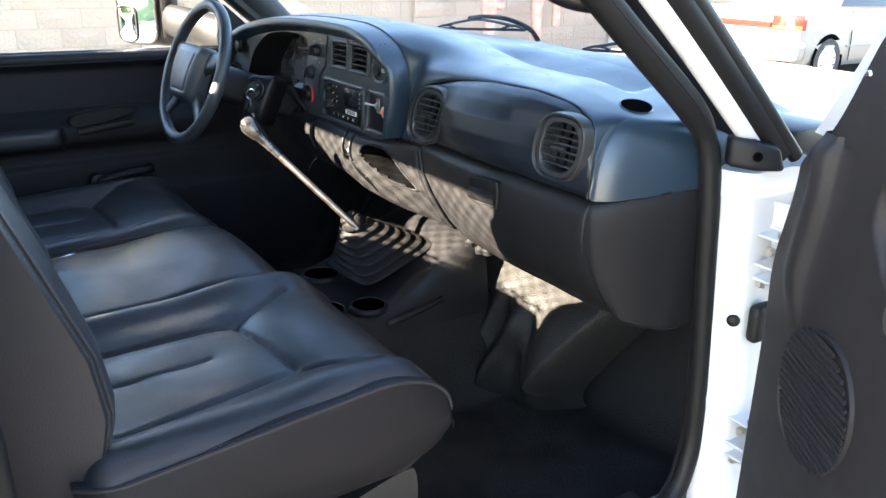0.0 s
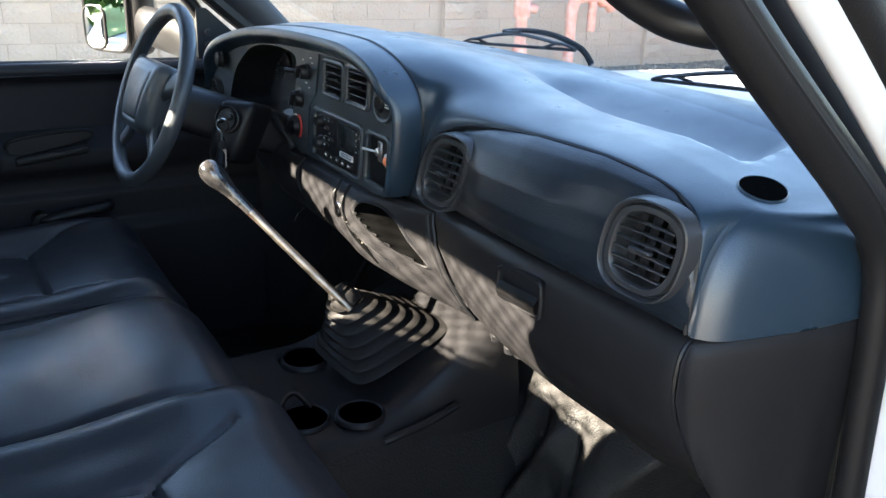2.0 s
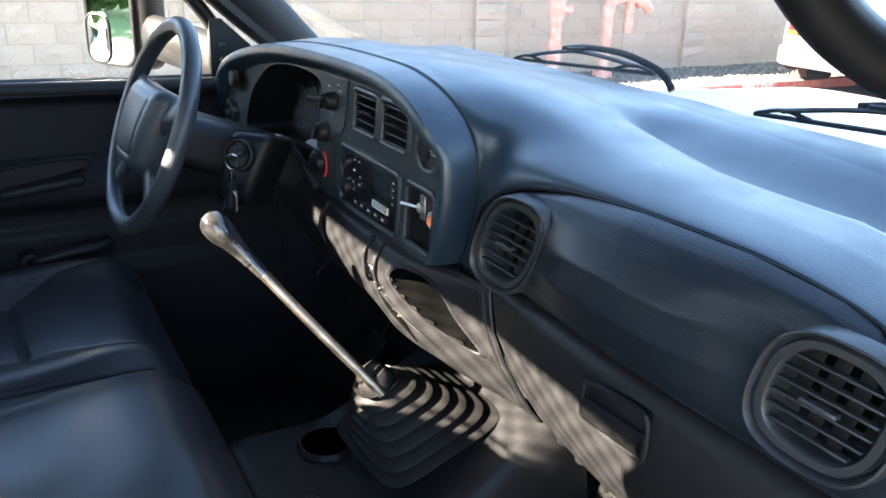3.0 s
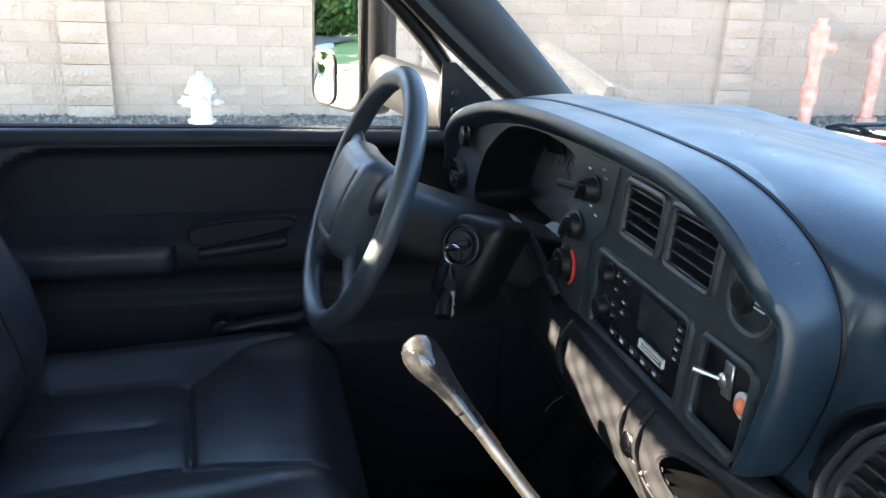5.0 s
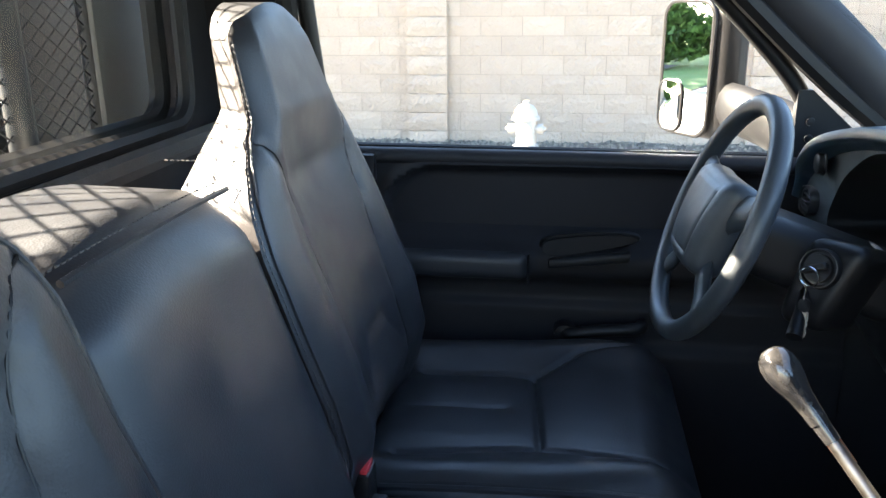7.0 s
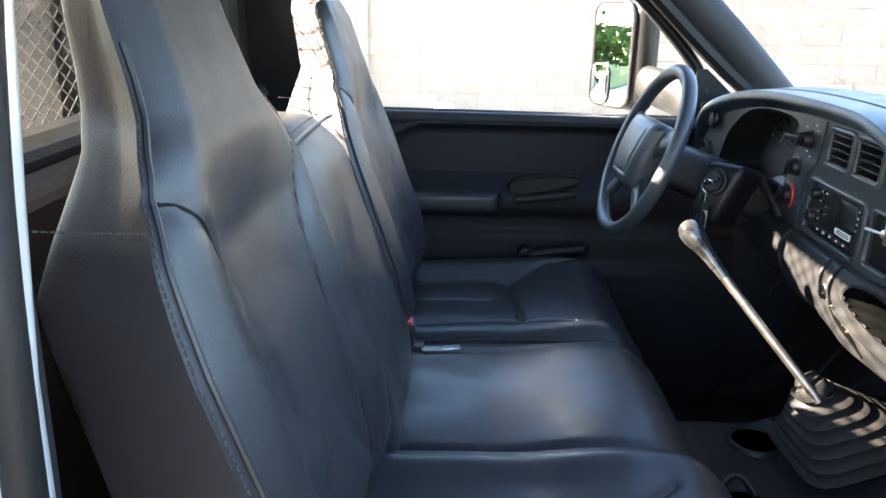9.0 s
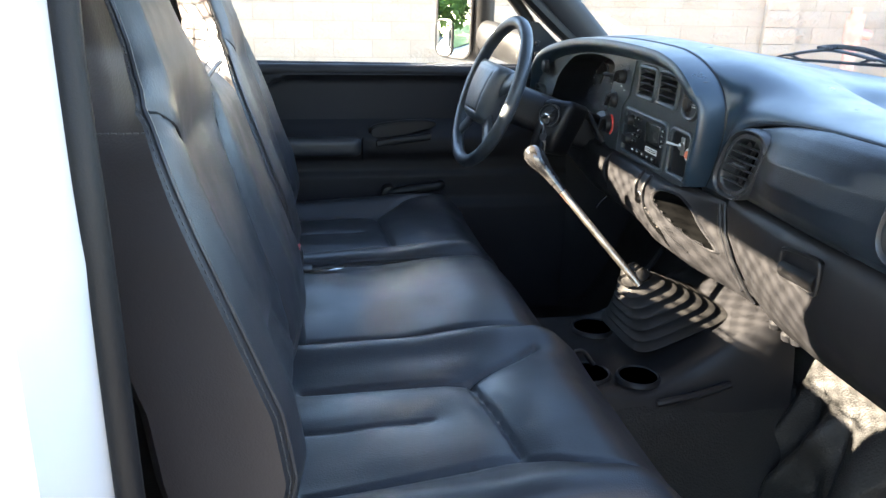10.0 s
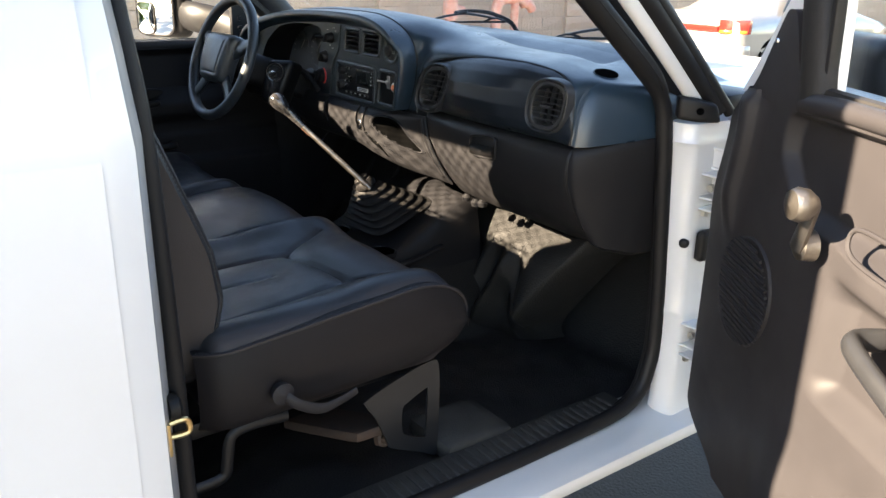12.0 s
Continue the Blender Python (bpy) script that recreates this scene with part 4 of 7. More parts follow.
R_Z = np.convolve(np.pad(R_Z, 4, mode="edge"), np.ones(9) / 9, "valid")


def pad_height(x, y):
    """Height of the dashboard's top: a ridge over the instruments, flat before the passenger, with a shallow tray."""
    ridge = float(np.interp(x, R_X, R_Z))
    back = 1.428 - 0.055 * smoothstep(0.60, 0.80, abs(x - 0.01))
    z = back + (ridge - back) * smoothstep(1.26, 0.88, y)
    near = lerp_table(x, ((0.10, 1.085), (0.20, 1.055), (0.30, 1.035), (0.41, 1.018), (0.55, 0.988), (0.63, 0.978), (0.67, 0.976), (0.70, 0.992)))
    tray = smoothstep(0.12, 0.22, x) * (1 - smoothstep(0.645, 0.685, x + 0.25 * max(0.0, y - 1.0))) * smoothstep(near - 0.002, near + 0.014, y) * (1 - 0.9 * smoothstep(1.06, 1.23, y))
    return z - 0.040 * tray



# lower edge of the top pad: round the instrument hump, down its right leg, round the vent pod and along the passenger panel
HUMP = smooth_line([(-0.722, 0.832, 1.30), (-0.695, 0.832, 1.358), (-0.635, 0.834, 1.408), (-0.545, 0.838, 1.441), (-0.40, 0.842, 1.464), (-0.20, 0.844, 1.477), (0.0, 0.844, 1.479), (0.08, 0.844, 1.472), (0.135, 0.844, 1.458), (0.175, 0.845, 1.438), (0.198, 0.846, 1.415), (0.2075, 0.847, 1.388), (0.207, 0.848, 1.355), (0.199, 0.848, 1.32), (0.187, 0.848, 1.285), (0.172, 0.848, 1.256)], 6)
ARCH = smooth_line([(0.208, 0.850, 1.256), (0.207, 0.848, 1.29), (0.214, 0.845, 1.322), (0.233, 0.842, 1.350), (0.266, 0.843, 1.375), (0.315, 0.847, 1.394), (0.38, 0.851, 1.405), (0.48, 0.854, 1.413), (0.60, 0.855, 1.415), (0.68, 0.854, 1.409), (0.715, 0.852, 1.401)], 6)
# right-hand end: the pad's lower edge turns down beside the vent and runs back along the end panel; each edge point has its own start on the top
END = smooth_line([(0.715, 0.852, 1.401), (0.741, 0.846, 1.388), (0.755, 0.841, 1.365), (0.760, 0.838, 1.335), (0.761, 0.836, 1.300), (0.760, 0.836, 1.2735), (0.772, 0.841, 1.2715), (0.788, 0.858, 1.273), (0.806, 0.905, 1.277), (0.820, 0.955, 1.281), (0.829, 1.0, 1.286), (0.832, 1.10, 1.29), (0.832, 1.20, 1.29)], 5)
END_TOP = smooth_line([(0.715, 0.912, 0), (0.735, 0.909, 0), (0.745, 0.907, 0), (0.751, 0.907, 0), (0.756, 0.907, 0), (0.761, 0.909, 0), (0.766, 0.914, 0), (0.772, 0.932, 0), (0.779, 0.968, 0), (0.784, 1.005, 0), (0.789, 1.045, 0), (0.793, 1.13, 0), (0.795, 1.215, 0)], 5)
EDGE = HUMP + ARCH + END[1:]


def arch_height(x):
    return lerp_table(x, ((0.207, 1.290), (0.214, 1.322), (0.233, 1.350), (0.266, 1.375), (0.315, 1.394), (0.38, 1.405), (0.48, 1.413), (0.60, 1.415), (0.68, 1.409), (0.715, 1.401), (0.741, 1.388), (0.755, 1.365), (0.761, 1.340)))


run = [0.0]
for q, e in zip(EDGE, EDGE[1:]):
    run.append(run[-1] + (e - q).length)
i0 = min(i for i, e in enumerate(HUMP) if e.x > 0.10)
i1 = len(HUMP) + min(i for i, e in enumerate(ARCH) if e.x > 0.40)
bm = bmesh.new()
rows = []
for i, e in enumerate(EDGE):
    ty = 0.905 if i < i0 else 0.905 + (e.y + 0.06 - 0.905) * smoothstep(i0, i1, i)
    tx = e.x
    if i0 <= i <= i1:
        tx = EDGE[i0].x + (EDGE[i1].x - EDGE[i0].x) * ((run[i] - run[i0]) / (run[i1] - run[i0])) ** 0.7
    k_end = i - (len(EDGE) - len(END))
    if k_end > 0:
        tx, ty = END_TOP[k_end].x, END_TOP[k_end].y
    top = [(tx, y, pad_height(tx, y)) for y in np.linspace(1.27, ty, 72)]
    a = Vector(top[-1])
    snug = math.sin(math.pi * (i - i0) / (i1 - i0)) ** 2 if i0 < i < i1 else 0
    c = Vector((e.x * 0.7 + tx * 0.3, e.y - 0.004 * snug, a.z - 0.004 - 0.012 * snug))
    wt = 1 + 1.6 * snug
    if k_end > 25:
        c = Vector((e.x * 0.85 + tx * 0.15, e.y * 0.9 + ty * 0.1, a.z - 0.006))
    row = top
    for k in range(1, 17):
        u = k / 16
        row.append(tuple((a * (1 - u) ** 2 + c * 2 * wt * u * (1 - u) + e * u ** 2) / ((1 - u) ** 2 + 2 * wt * u * (1 - u) + u ** 2)))
    row += [(e.x, e.y + 0.004, e.z - 0.001), (e.x, e.y + 0.03, e.z - 0.002)]
    rows.append(row)
A = np.array([[tuple(q) for q in row] for row in rows])
ns, nk = A.shape[:2]
keep = np.clip((nk - 3 - np.arange(nk)) / 10.0, 0, 1)[None, :, None] * np.array([smoothstep(i0 - 30, i0 + 4, i) * (1 - smoothstep(i1 - 8, i1 + 10, i)) for i in range(ns)])[:, None, None]
for _ in range(22):
    Q = np.pad(A, ((3, 3), (1, 1), (0, 0)), mode="edge")
    B = sum(Q[k:k + ns, 1:-1] for k in range(7)) / 7
    B[:, 1:-1] = 0.5 * B[:, 1:-1] + 0.25 * (B[:, :-2] + B[:, 2:])
    B[:, 0] = A[:, 0]
    A = A * (1 - keep) + B * keep
rows = [[tuple(q) for q in row] for row in A]
grid_mesh(bm, rows)
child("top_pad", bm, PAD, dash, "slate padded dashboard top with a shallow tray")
bm = bmesh.new()
tube(bm, [q + Vector((0, 0.0015, 0)) for q in HUMP], 0.0028, 6)
child("pad_seam", bm, BLACK, dash)

# passenger-side shell: it follows a rail in plan and turns round the right-hand corner
RAIL = smooth_line([(0.205, 0.856, 0), (0.23, 0.850, 0), (0.26, 0.847, 0), (0.36, 0.838, 0), (0.50, 0.832, 0), (0.63, 0.834, 0), (0.715, 0.837, 0), (0.752, 0.839, 0), (0.780, 0.852, 0), (0.802, 0.900, 0), (0.819, 0.955, 0), (0.829, 1.01, 0), (0.832, 1.14, 0)], 8)


def shell(profile, s0, s1, n=50, name="fascia", mat=PLASTIC, label="", bulge=0.0, cut=False, roof=False, shear=0.0, belly=0.0, straight=0.0, ends=None):
    """Sweeps (height, inset) along a stretch of the rail."""
    bm = bmesh.new()
    k = len(RAIL) - 1
    rows = []
    for i in range(n + 1):
        s = (s0 + (s1 - s0) * i / n) * k
        a = min(int(s), k - 1)
        p = RAIL[a].lerp(RAIL[a + 1], s - a)
        d = (RAIL[a + 1] - RAIL[a]).normalized()
        nrm = Vector((-d.y, d.x, 0))
        mid = (4 * (i / n) * (1 - i / n)) ** 0.6 if 0 < i < n else 0
        zz = (lambda z, lift=0.022 * min(1, 1.6 * i / n): 1.266 + lift * (z - 0.99) / 0.27 - (1.262 - z) * (1.262 - (1.062 - 0.045 * smoothstep(0.0, 0.9, i / n))) / 0.267) if cut else (lambda z: z)
        if straight:
            far = smoothstep(0.5, 1.0, i / n)
            nrm = nrm.lerp(Vector((0, 1 + straight * far, 0)), far)
            zz = lambda z, far=far: 1.266 - (1.262 - z) * (1 + 0.08 * far)
        if belly:
            mid = math.exp(-((p.x - 0.495) / 0.115) ** 4)
        if roof:
            zz = lambda z, top=arch_height(p.x): 1.268 + (z - 1.268) * (top - 1.268) / 0.136
        rows.append([(p + nrm * (inset - (bulge + belly) * mid * b) + Vector((shear * (1.262 - z) * (1 - i / n) ** 2, 0, 0))).to_tuple()[:2] + (zz(z),) for j, (z, inset, b) in enumerate(profile)])
    if ends:
        for i, row in enumerate(rows):
            f = smoothstep(0.7, 0.0, i / n) ** 1.5
            lip = 0.010 * math.exp(-((i / n - 0.10) / 0.08) ** 2) * (1 - math.exp(-(i / n / 0.03) ** 2))
            rows[i] = [Vector(q).lerp(e, f) + Vector((0.7, -0.7, 0)) * lip * (0.4 if j < 3 else 1) for j, (q, e) in enumerate(zip(row, ends))]
    grid_mesh(bm, rows)
    return child(name, bm, mat, dash, label)


def rail_at(x):
    return min(range(len(RAIL)), key=lambda i: abs(RAIL[i].x - x)) / (len(RAIL) - 1)


# upper fascia behind the vents and the bulged panel between them
face = [(1.404, 0.035, 0), (1.402, 0.016, 0), (1.394, 0.004, 0), (1.378, -0.004, 0.3), (1.355, -0.008, 0.8), (1.325, -0.010, 1.0), (1.300, -0.009, 0.7), (1.282, -0.005, 0.3), (1.271, 0.004, 0), (1.268, 0.02, 0)]
face = face[:2] + [tuple(np.interp(z, [q[0] for q in face[::-1]], [q[k] for q in face[::-1]]) for k in range(3)) for z in np.linspace(1.398, 1.274, 44)] + face[-2:]
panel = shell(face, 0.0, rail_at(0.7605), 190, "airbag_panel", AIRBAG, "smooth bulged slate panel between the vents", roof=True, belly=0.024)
# the two vent openings in the panel
VENTS = ((0.699, 0.8245, 1.3425, 0.080, 0.078, 0.24), (0.306, 0.829, 1.3265, 0.082, 0.086, 0.50))
for v in panel.data.vertices:
    for cx, cy, cz, w, h, slant in VENTS:
        a, b = (v.co.x - cx - slant * (v.co.z - cz)) / (w * 0.58), (v.co.z - cz) / (h * 0.57)
        if abs(a) ** 2.7 + abs(b) ** 2.7 < 1:
            v.co.y += 0.075
bm = bmesh.new()
tube(bm, [q + Vector((0, 0.001, -0.0025)) for q in ARCH[:-1]] + [q + Vector((-0.002, -0.001, -0.001)) for q in END[:26]], 0.0026, 6)
child("panel_seam", bm, BLACK, dash)

# glove box door, its latch, and the end panel
s_l, s_r = rail_at(0.252), rail_at(0.757)
low = [(1.264, 0.022, 0), (1.262, 0.010, 0), (1.256, 0.002, 0), (1.24, -0.004, 0.2), (1.20, -0.004, 0.6), (1.15, 0.012, 1), (1.10, 0.038, 0.7), (1.065, 0.065, 0.3), (1.055, 0.085, 0), (1.055, 0.12, 0)]
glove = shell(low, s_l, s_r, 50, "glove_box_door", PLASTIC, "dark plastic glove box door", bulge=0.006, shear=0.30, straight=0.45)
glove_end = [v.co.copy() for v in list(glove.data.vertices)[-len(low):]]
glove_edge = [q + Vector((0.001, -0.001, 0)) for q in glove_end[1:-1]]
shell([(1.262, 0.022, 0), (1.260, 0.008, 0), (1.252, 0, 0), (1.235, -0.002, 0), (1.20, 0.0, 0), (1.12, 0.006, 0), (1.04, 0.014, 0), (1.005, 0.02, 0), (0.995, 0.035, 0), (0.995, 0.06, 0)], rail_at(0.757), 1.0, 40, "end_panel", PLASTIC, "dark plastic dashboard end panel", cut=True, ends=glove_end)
bm = bmesh.new()
tube(bm, smooth_line(glove_edge, 4), 0.0026, 6)
child("end_seam", bm, BLACK, dash)
LATCH = smooth_line([(0.462, 1.232, 0), (0.468, 1.244, 0), (0.505, 1.250, 0), (0.540, 1.252, 0), (0.550, 1.244, 0), (0.549, 1.212, 0), (0.542, 1.204, 0), (0.506, 1.203, 0), (0.470, 1.202, 0), (0.461, 1.210, 0)], 4, closed=True)


def latch_y(q):
    return 0.8195 + 0.05 * (1.25 - q.y)


bm = bmesh.new()
grid_mesh(bm, [[((q.x - 0.505) * k + 0.505, latch_y(q) + d, (q.y - 1.227) * k + 1.227) for q in LATCH] for k, d in ((1.0, -0.001), (0.96, 0.010), (0.9, 0.022), (0.5, 0.026), (0.02, 0.026))], close_v=True)
latch = child("latch_cup", bm, BLACK, glove, "black hollow glove box latch cup")
bm = bmesh.new()
grid_mesh(bm, [[(u, 0.8225 - 0.009 * math.sin(math.pi * (k + 0.6) / 7.4), 1.2285 + 0.06 * (u - 0.505) - 0.024 * k / 6) for u in np.linspace(0.466, 0.546, 14)] for k in range(7)])
bmesh.ops.solidify(bm, geom=list(bm.faces), thickness=0.003)
child("latch_paddle", bm, PLASTIC, glove, "dark plastic latch paddle")
bm = bmesh.new()
tube(bm, [(q.x, latch_y(q) - 0.0005, q.y) for q in LATCH], 0.0030, 6, closed=True)
child("latch_rim", bm, PLASTIC, glove)

# speaker opening in the top: a rim and a flat disc painted shade-black
def on_pad(r, a, lift):
    """A point of the speaker opening's ellipse, on the pad."""
    ca, sa = r * math.cos(a), r * math.sin(a)
    x, y = 0.7355 + 0.0138 * ca + 0.0180 * sa, 0.945 + 0.0225 * ca - 0.0217 * sa
    return (x, y, pad_height(x, y) + lift)


bm = bmesh.new()
grid_mesh(bm, [[on_pad(r, 2 * math.pi * j / 32, h) for j in range(32)] for r, h in ((1.05, 0.0004), (1.02, 0.0016), (1.0, 0.0020), (0.96, 0.0012))], close_v=True)
child("speaker_rim", bm, PAD, dash)
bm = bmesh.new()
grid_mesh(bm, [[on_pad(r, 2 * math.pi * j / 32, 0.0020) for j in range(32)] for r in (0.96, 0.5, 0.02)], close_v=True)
child("speaker_hole", bm, SHADE_BLACK, dash, "flat black disc for the shade of the speaker hole")


def vent(cx, cy, cz, w, h, slant, name, slats=6, turn=0.0, deep=0.045):
    """A round-cornered air vent: ring, box with its back painted black for shade, slats across and vanes behind."""
    m = pose(cx, cy, cz, 0, 0, turn)
    sk = lambda u, v, d: m @ Vector((u + slant * v, d, v))
    n = 40
    sup = lambda a, e: math.copysign(abs(a) ** e, a)
    loop = [(sup(math.cos(2 * math.pi * i / n), 0.74) * w / 2, sup(math.sin(2 * math.pi * i / n), 0.74) * h / 2) for i in range(n)]
    rings = [[sk(u * ku, v * kv, d) for u, v in loop] for ku, kv, d in ((1.46, 1.42, 0.012), (1.45, 1.41, 0.000), (1.42, 1.385, -0.0055), (1.375, 1.345, -0.0065), (1.34, 1.31, -0.004), (1.32, 1.29, 0.003), (1.26, 1.235, 0.004), (1.245, 1.22, -0.001), (1.22, 1.195, -0.003), (1.06, 1.055, -0.003), (1.02, 1.02, -0.001), (1.0, 1.0, 0.004), (0.98, 0.98, deep))]
    bm = bmesh.new()
    grid_mesh(bm, rings, close_v=True)
    v_ob = child(name, bm, VENT_GREY, dash, "dark oval air vent")
    # flat black back that paints the duct's shade
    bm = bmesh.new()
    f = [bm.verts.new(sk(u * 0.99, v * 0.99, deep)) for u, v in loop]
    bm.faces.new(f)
    child("vent_shade", bm, SHADE_BLACK, v_ob)
    for i in range(slats):
        v = h * (-0.5 + (i + 1.0) / (slats + 1))
        half = w / 2 * (1 - abs(2 * v / h) ** 2.7) ** (1 / 2.7) * 0.99
        bm = bmesh.new()
        p, q = sk(-half, v, 0.001), sk(half, v, 0.001)
        mid = (p + q) / 2
        d = (q - p)
        box(bm, mid, (d.length, 0.0075, 0.0022), 0.0008, 1, Matrix.Rotation(radians(turn), 4, "Z") @ Matrix.Rotation(radians(-8), 4, "X"))
        child("slat", bm, VENT_GREY, v_ob)
    for i in range(4):
        u = w * (-0.5 + (i + 0.5) / 4)
        half = h / 2 * (1 - abs(2 * u / w) ** 2.7) ** (1 / 2.7) * 0.98
        bm = bmesh.new()
        p, q = sk(u, -half, 0.020), sk(u, half, 0.020)
        tube(bm, [p, q], 0.006, 6, flat=0.22)
        child("vane", bm, BLACK_SHEEN, v_ob)
    bm = bmesh.new()
    box(bm, sk(0.0, 0, -0.004), (0.030, 0.008, 0.0045), 0.0015, 1)
    child("tab", bm, VENT_GREY, v_ob)
    return v_ob


for cx, cy, cz, w, h, slant in VENTS:
    vent(cx, cy, cz, w, h, slant, "air_vent", 6)

# surround of instruments and centre stack: a padded lip
def left_bend(x):
    """The left-hand end of the panel comes forward to the driver."""
    return 0.026 * smoothstep(-0.50, -0.68, x)


bm = bmesh.new()
rows = []
k = len(HUMP)
for i, q in enumerate(HUMP):
    d = (HUMP[min(i + 1, k - 1)] - HUMP[max(i - 1, 0)])
    d = Vector((d.x, 0, d.z)).normalized()
    out = Vector((-d.z, 0, d.x))
    low = smoothstep(0.90, 1.0, i / k)
    brow = 0.014 * smoothstep(0.2, 0.9, out.z)
    rows.append([Vector((q.x, 0, q.z)) + out * o + Vector((0, y + 0.008 * low - left_bend(q.x), 0)) for o, y in ((-0.001, 0.862), (0.0005, 0.843), (0.001, 0.825), (0.0, 0.812 - brow * 0.6), (-0.002, 0.805 - brow), (-0.005 - brow * 0.2, 0.8015 - brow), (-0.008 - brow * 0.4, 0.8005 - brow), (-0.011 - brow * 0.6, 0.802 - brow), (-0.014 - brow * 0.8, 0.806 - brow * 0.7), (-0.017 - brow, 0.8115 - brow * 0.3), (-0.020 - brow, 0.8145), (-0.021 - brow, 0.84))])
tip = rows[-1]
for f in (0.6, 0.25, 0.0):
    rows.append([Vector((0.150 + (q.x - 0.150) * f, q.y, min(q.z, 1.256) - 0.004 * (1 - f))) for q in tip])
grid_mesh(bm, rows)
child("surround", bm, PAD, dash, "padded surround over the instruments")

# bezel plate with openings for cluster, vents, radio and pocket
Y_B = 0.815
skew = lambda u, v, w: (u + 0.10 * (v - 1.34), Y_B + w - left_bend(u), v)
cl = smooth_line([(-0.592, 1.275, 0), (-0.582, 1.33, 0), (-0.552, 1.375, 0), (-0.485, 1.414, 0), (-0.36, 1.432, 0), (-0.245, 1.430, 0), (-0.222, 1.405, 0), (-0.235, 1.34, 0), (-0.262, 1.27, 0), (-0.40, 1.255, 0), (-0.54, 1.256, 0)], 4, closed=True)
cl = [(p.x, p.y) for p in cl]
v1, v2 = round_rect(-0.088, -0.008, 1.378, 1.437, 0.008), round_rect(0.006, 0.088, 1.378, 1.438, 0.008)
rad = round_rect(-0.128, 0.070, 1.256, 1.346, 0.010)
poc = round_rect(0.090, 0.168, 1.262, 1.346, 0.012)
clk = round_rect(0.112, 0.172, 1.370, 1.441, 0.026)
outline = [(-0.70, 1.30), (-0.69, 1.36), (-0.62, 1.41), (-0.50, 1.44), (-0.30, 1.456), (0.0, 1.460), (0.12, 1.450), (0.165, 1.43), (0.188, 1.40), (0.185, 1.34), (0.178, 1.30), (0.158, 1.250), (0.05, 1.240), (-0.27, 1.236), (-0.45, 1.24), (-0.66, 1.245)]
bez = child("bezel", holed_plate(outline, [cl, v1, v2, rad, poc, clk], 0.014, skew), BEZEL, dash, "slate plastic instrument bezel", smooth=False)
# black sheet painted in for the shade behind the openings
child("bezel_backing", boxes(((0.02, 0.885, 1.335), (0.30, 0.01, 0.18))), SHADE_BLACK, dash)
bm = bmesh.new()
for loop in (v1, v2, rad, poc, clk):
    tube(bm, [skew(u, v, -0.0005) for u, v in loop], 0.0045, 8, closed=True)
child("bezel_edges", bm, BEZEL, dash)
# cluster: hooded well, lens, dials
bm = bmesh.new()
grid_mesh(bm, [[skew(*(Vector((u, v)) * s + Vector((-0.42, 1.345)) * (1 - s)), w) for u, v in cl] for s, w in ((1.0, 0.0), (0.985, 0.012), (0.93, 0.09))], close_v=True)
child("cluster_hood", bm, PLASTIC, dash, "black instrument hood")
bm = bmesh.new()
f = [bm.verts.new(Vector(skew(*(Vector((u, v)) * 0.93 + Vector((-0.42, 1.345)) * 0.07), 0.088))) for u, v in cl]
bm.faces.new(f)
cluster = child("cluster_lens", bm, LENS, dash, "dark instrument cluster behind a lens")
for cx, cz, r in ((-0.505, 1.345, 0.048), (-0.398, 1.345, 0.048), (-0.315, 1.385, 0.028), (-0.315, 1.315, 0.028)):
    bm = bmesh.new()
    lathe(bm, [(0.0, 0.001), (r, 0.001), (r + 0.003, 0.003), (r + 0.004, 0.0)], 30, Matrix.Translation(skew(cx, cz, 0.085)) @ pose(0, 0, 0, 90))
    dial = child("dial", bm, BLACK, dash, "black instrument dial")
    for kk in range(11):
        a = radians(-40 + 26 * kk)
        bm = bmesh.new()
        p = Vector(skew(cx - math.cos(a) * r * 0.84, cz + math.sin(a) * r * 0.84, 0.0825))
        box(bm, p, (r * 0.16, 0.001, 0.0022), 0, 1, Matrix.Rotation(a, 4, "Y"))
        child("tick", bm, DIAL_INK, dial, smooth=False)
    bm = bmesh.new()
    box(bm, Vector(skew(cx + r * 0.22, cz + r * 0.25, 0.081)), (r * 0.8, 0.0015, 0.003), 0, 1, Matrix.Rotation(radians(-48), 4, "Y"))
    child("needle", bm, DIAL_INK, dial)

bm = bmesh.new()
tube(bm, smooth_line([(-0.475, 0.802, 1.272), (-0.42, 0.796, 1.292), (-0.345, 0.792, 1.304), (-0.285, 0.794, 1.296), (-0.245, 0.800, 1.272), (-0.228, 0.808, 1.250)], 6), 0.010, 10, flat=0.6)
child("cluster_lip", bm, PLASTIC, dash, "curved dark lip under the instruments")
bm = rounded_box((0.055, 0.012, 0.020), 0.008, (8, 4, 5), lambda P: P + np.array([0.200, 0.864, 1.259]))
child("joint_filler", bm, PLASTIC, dash)

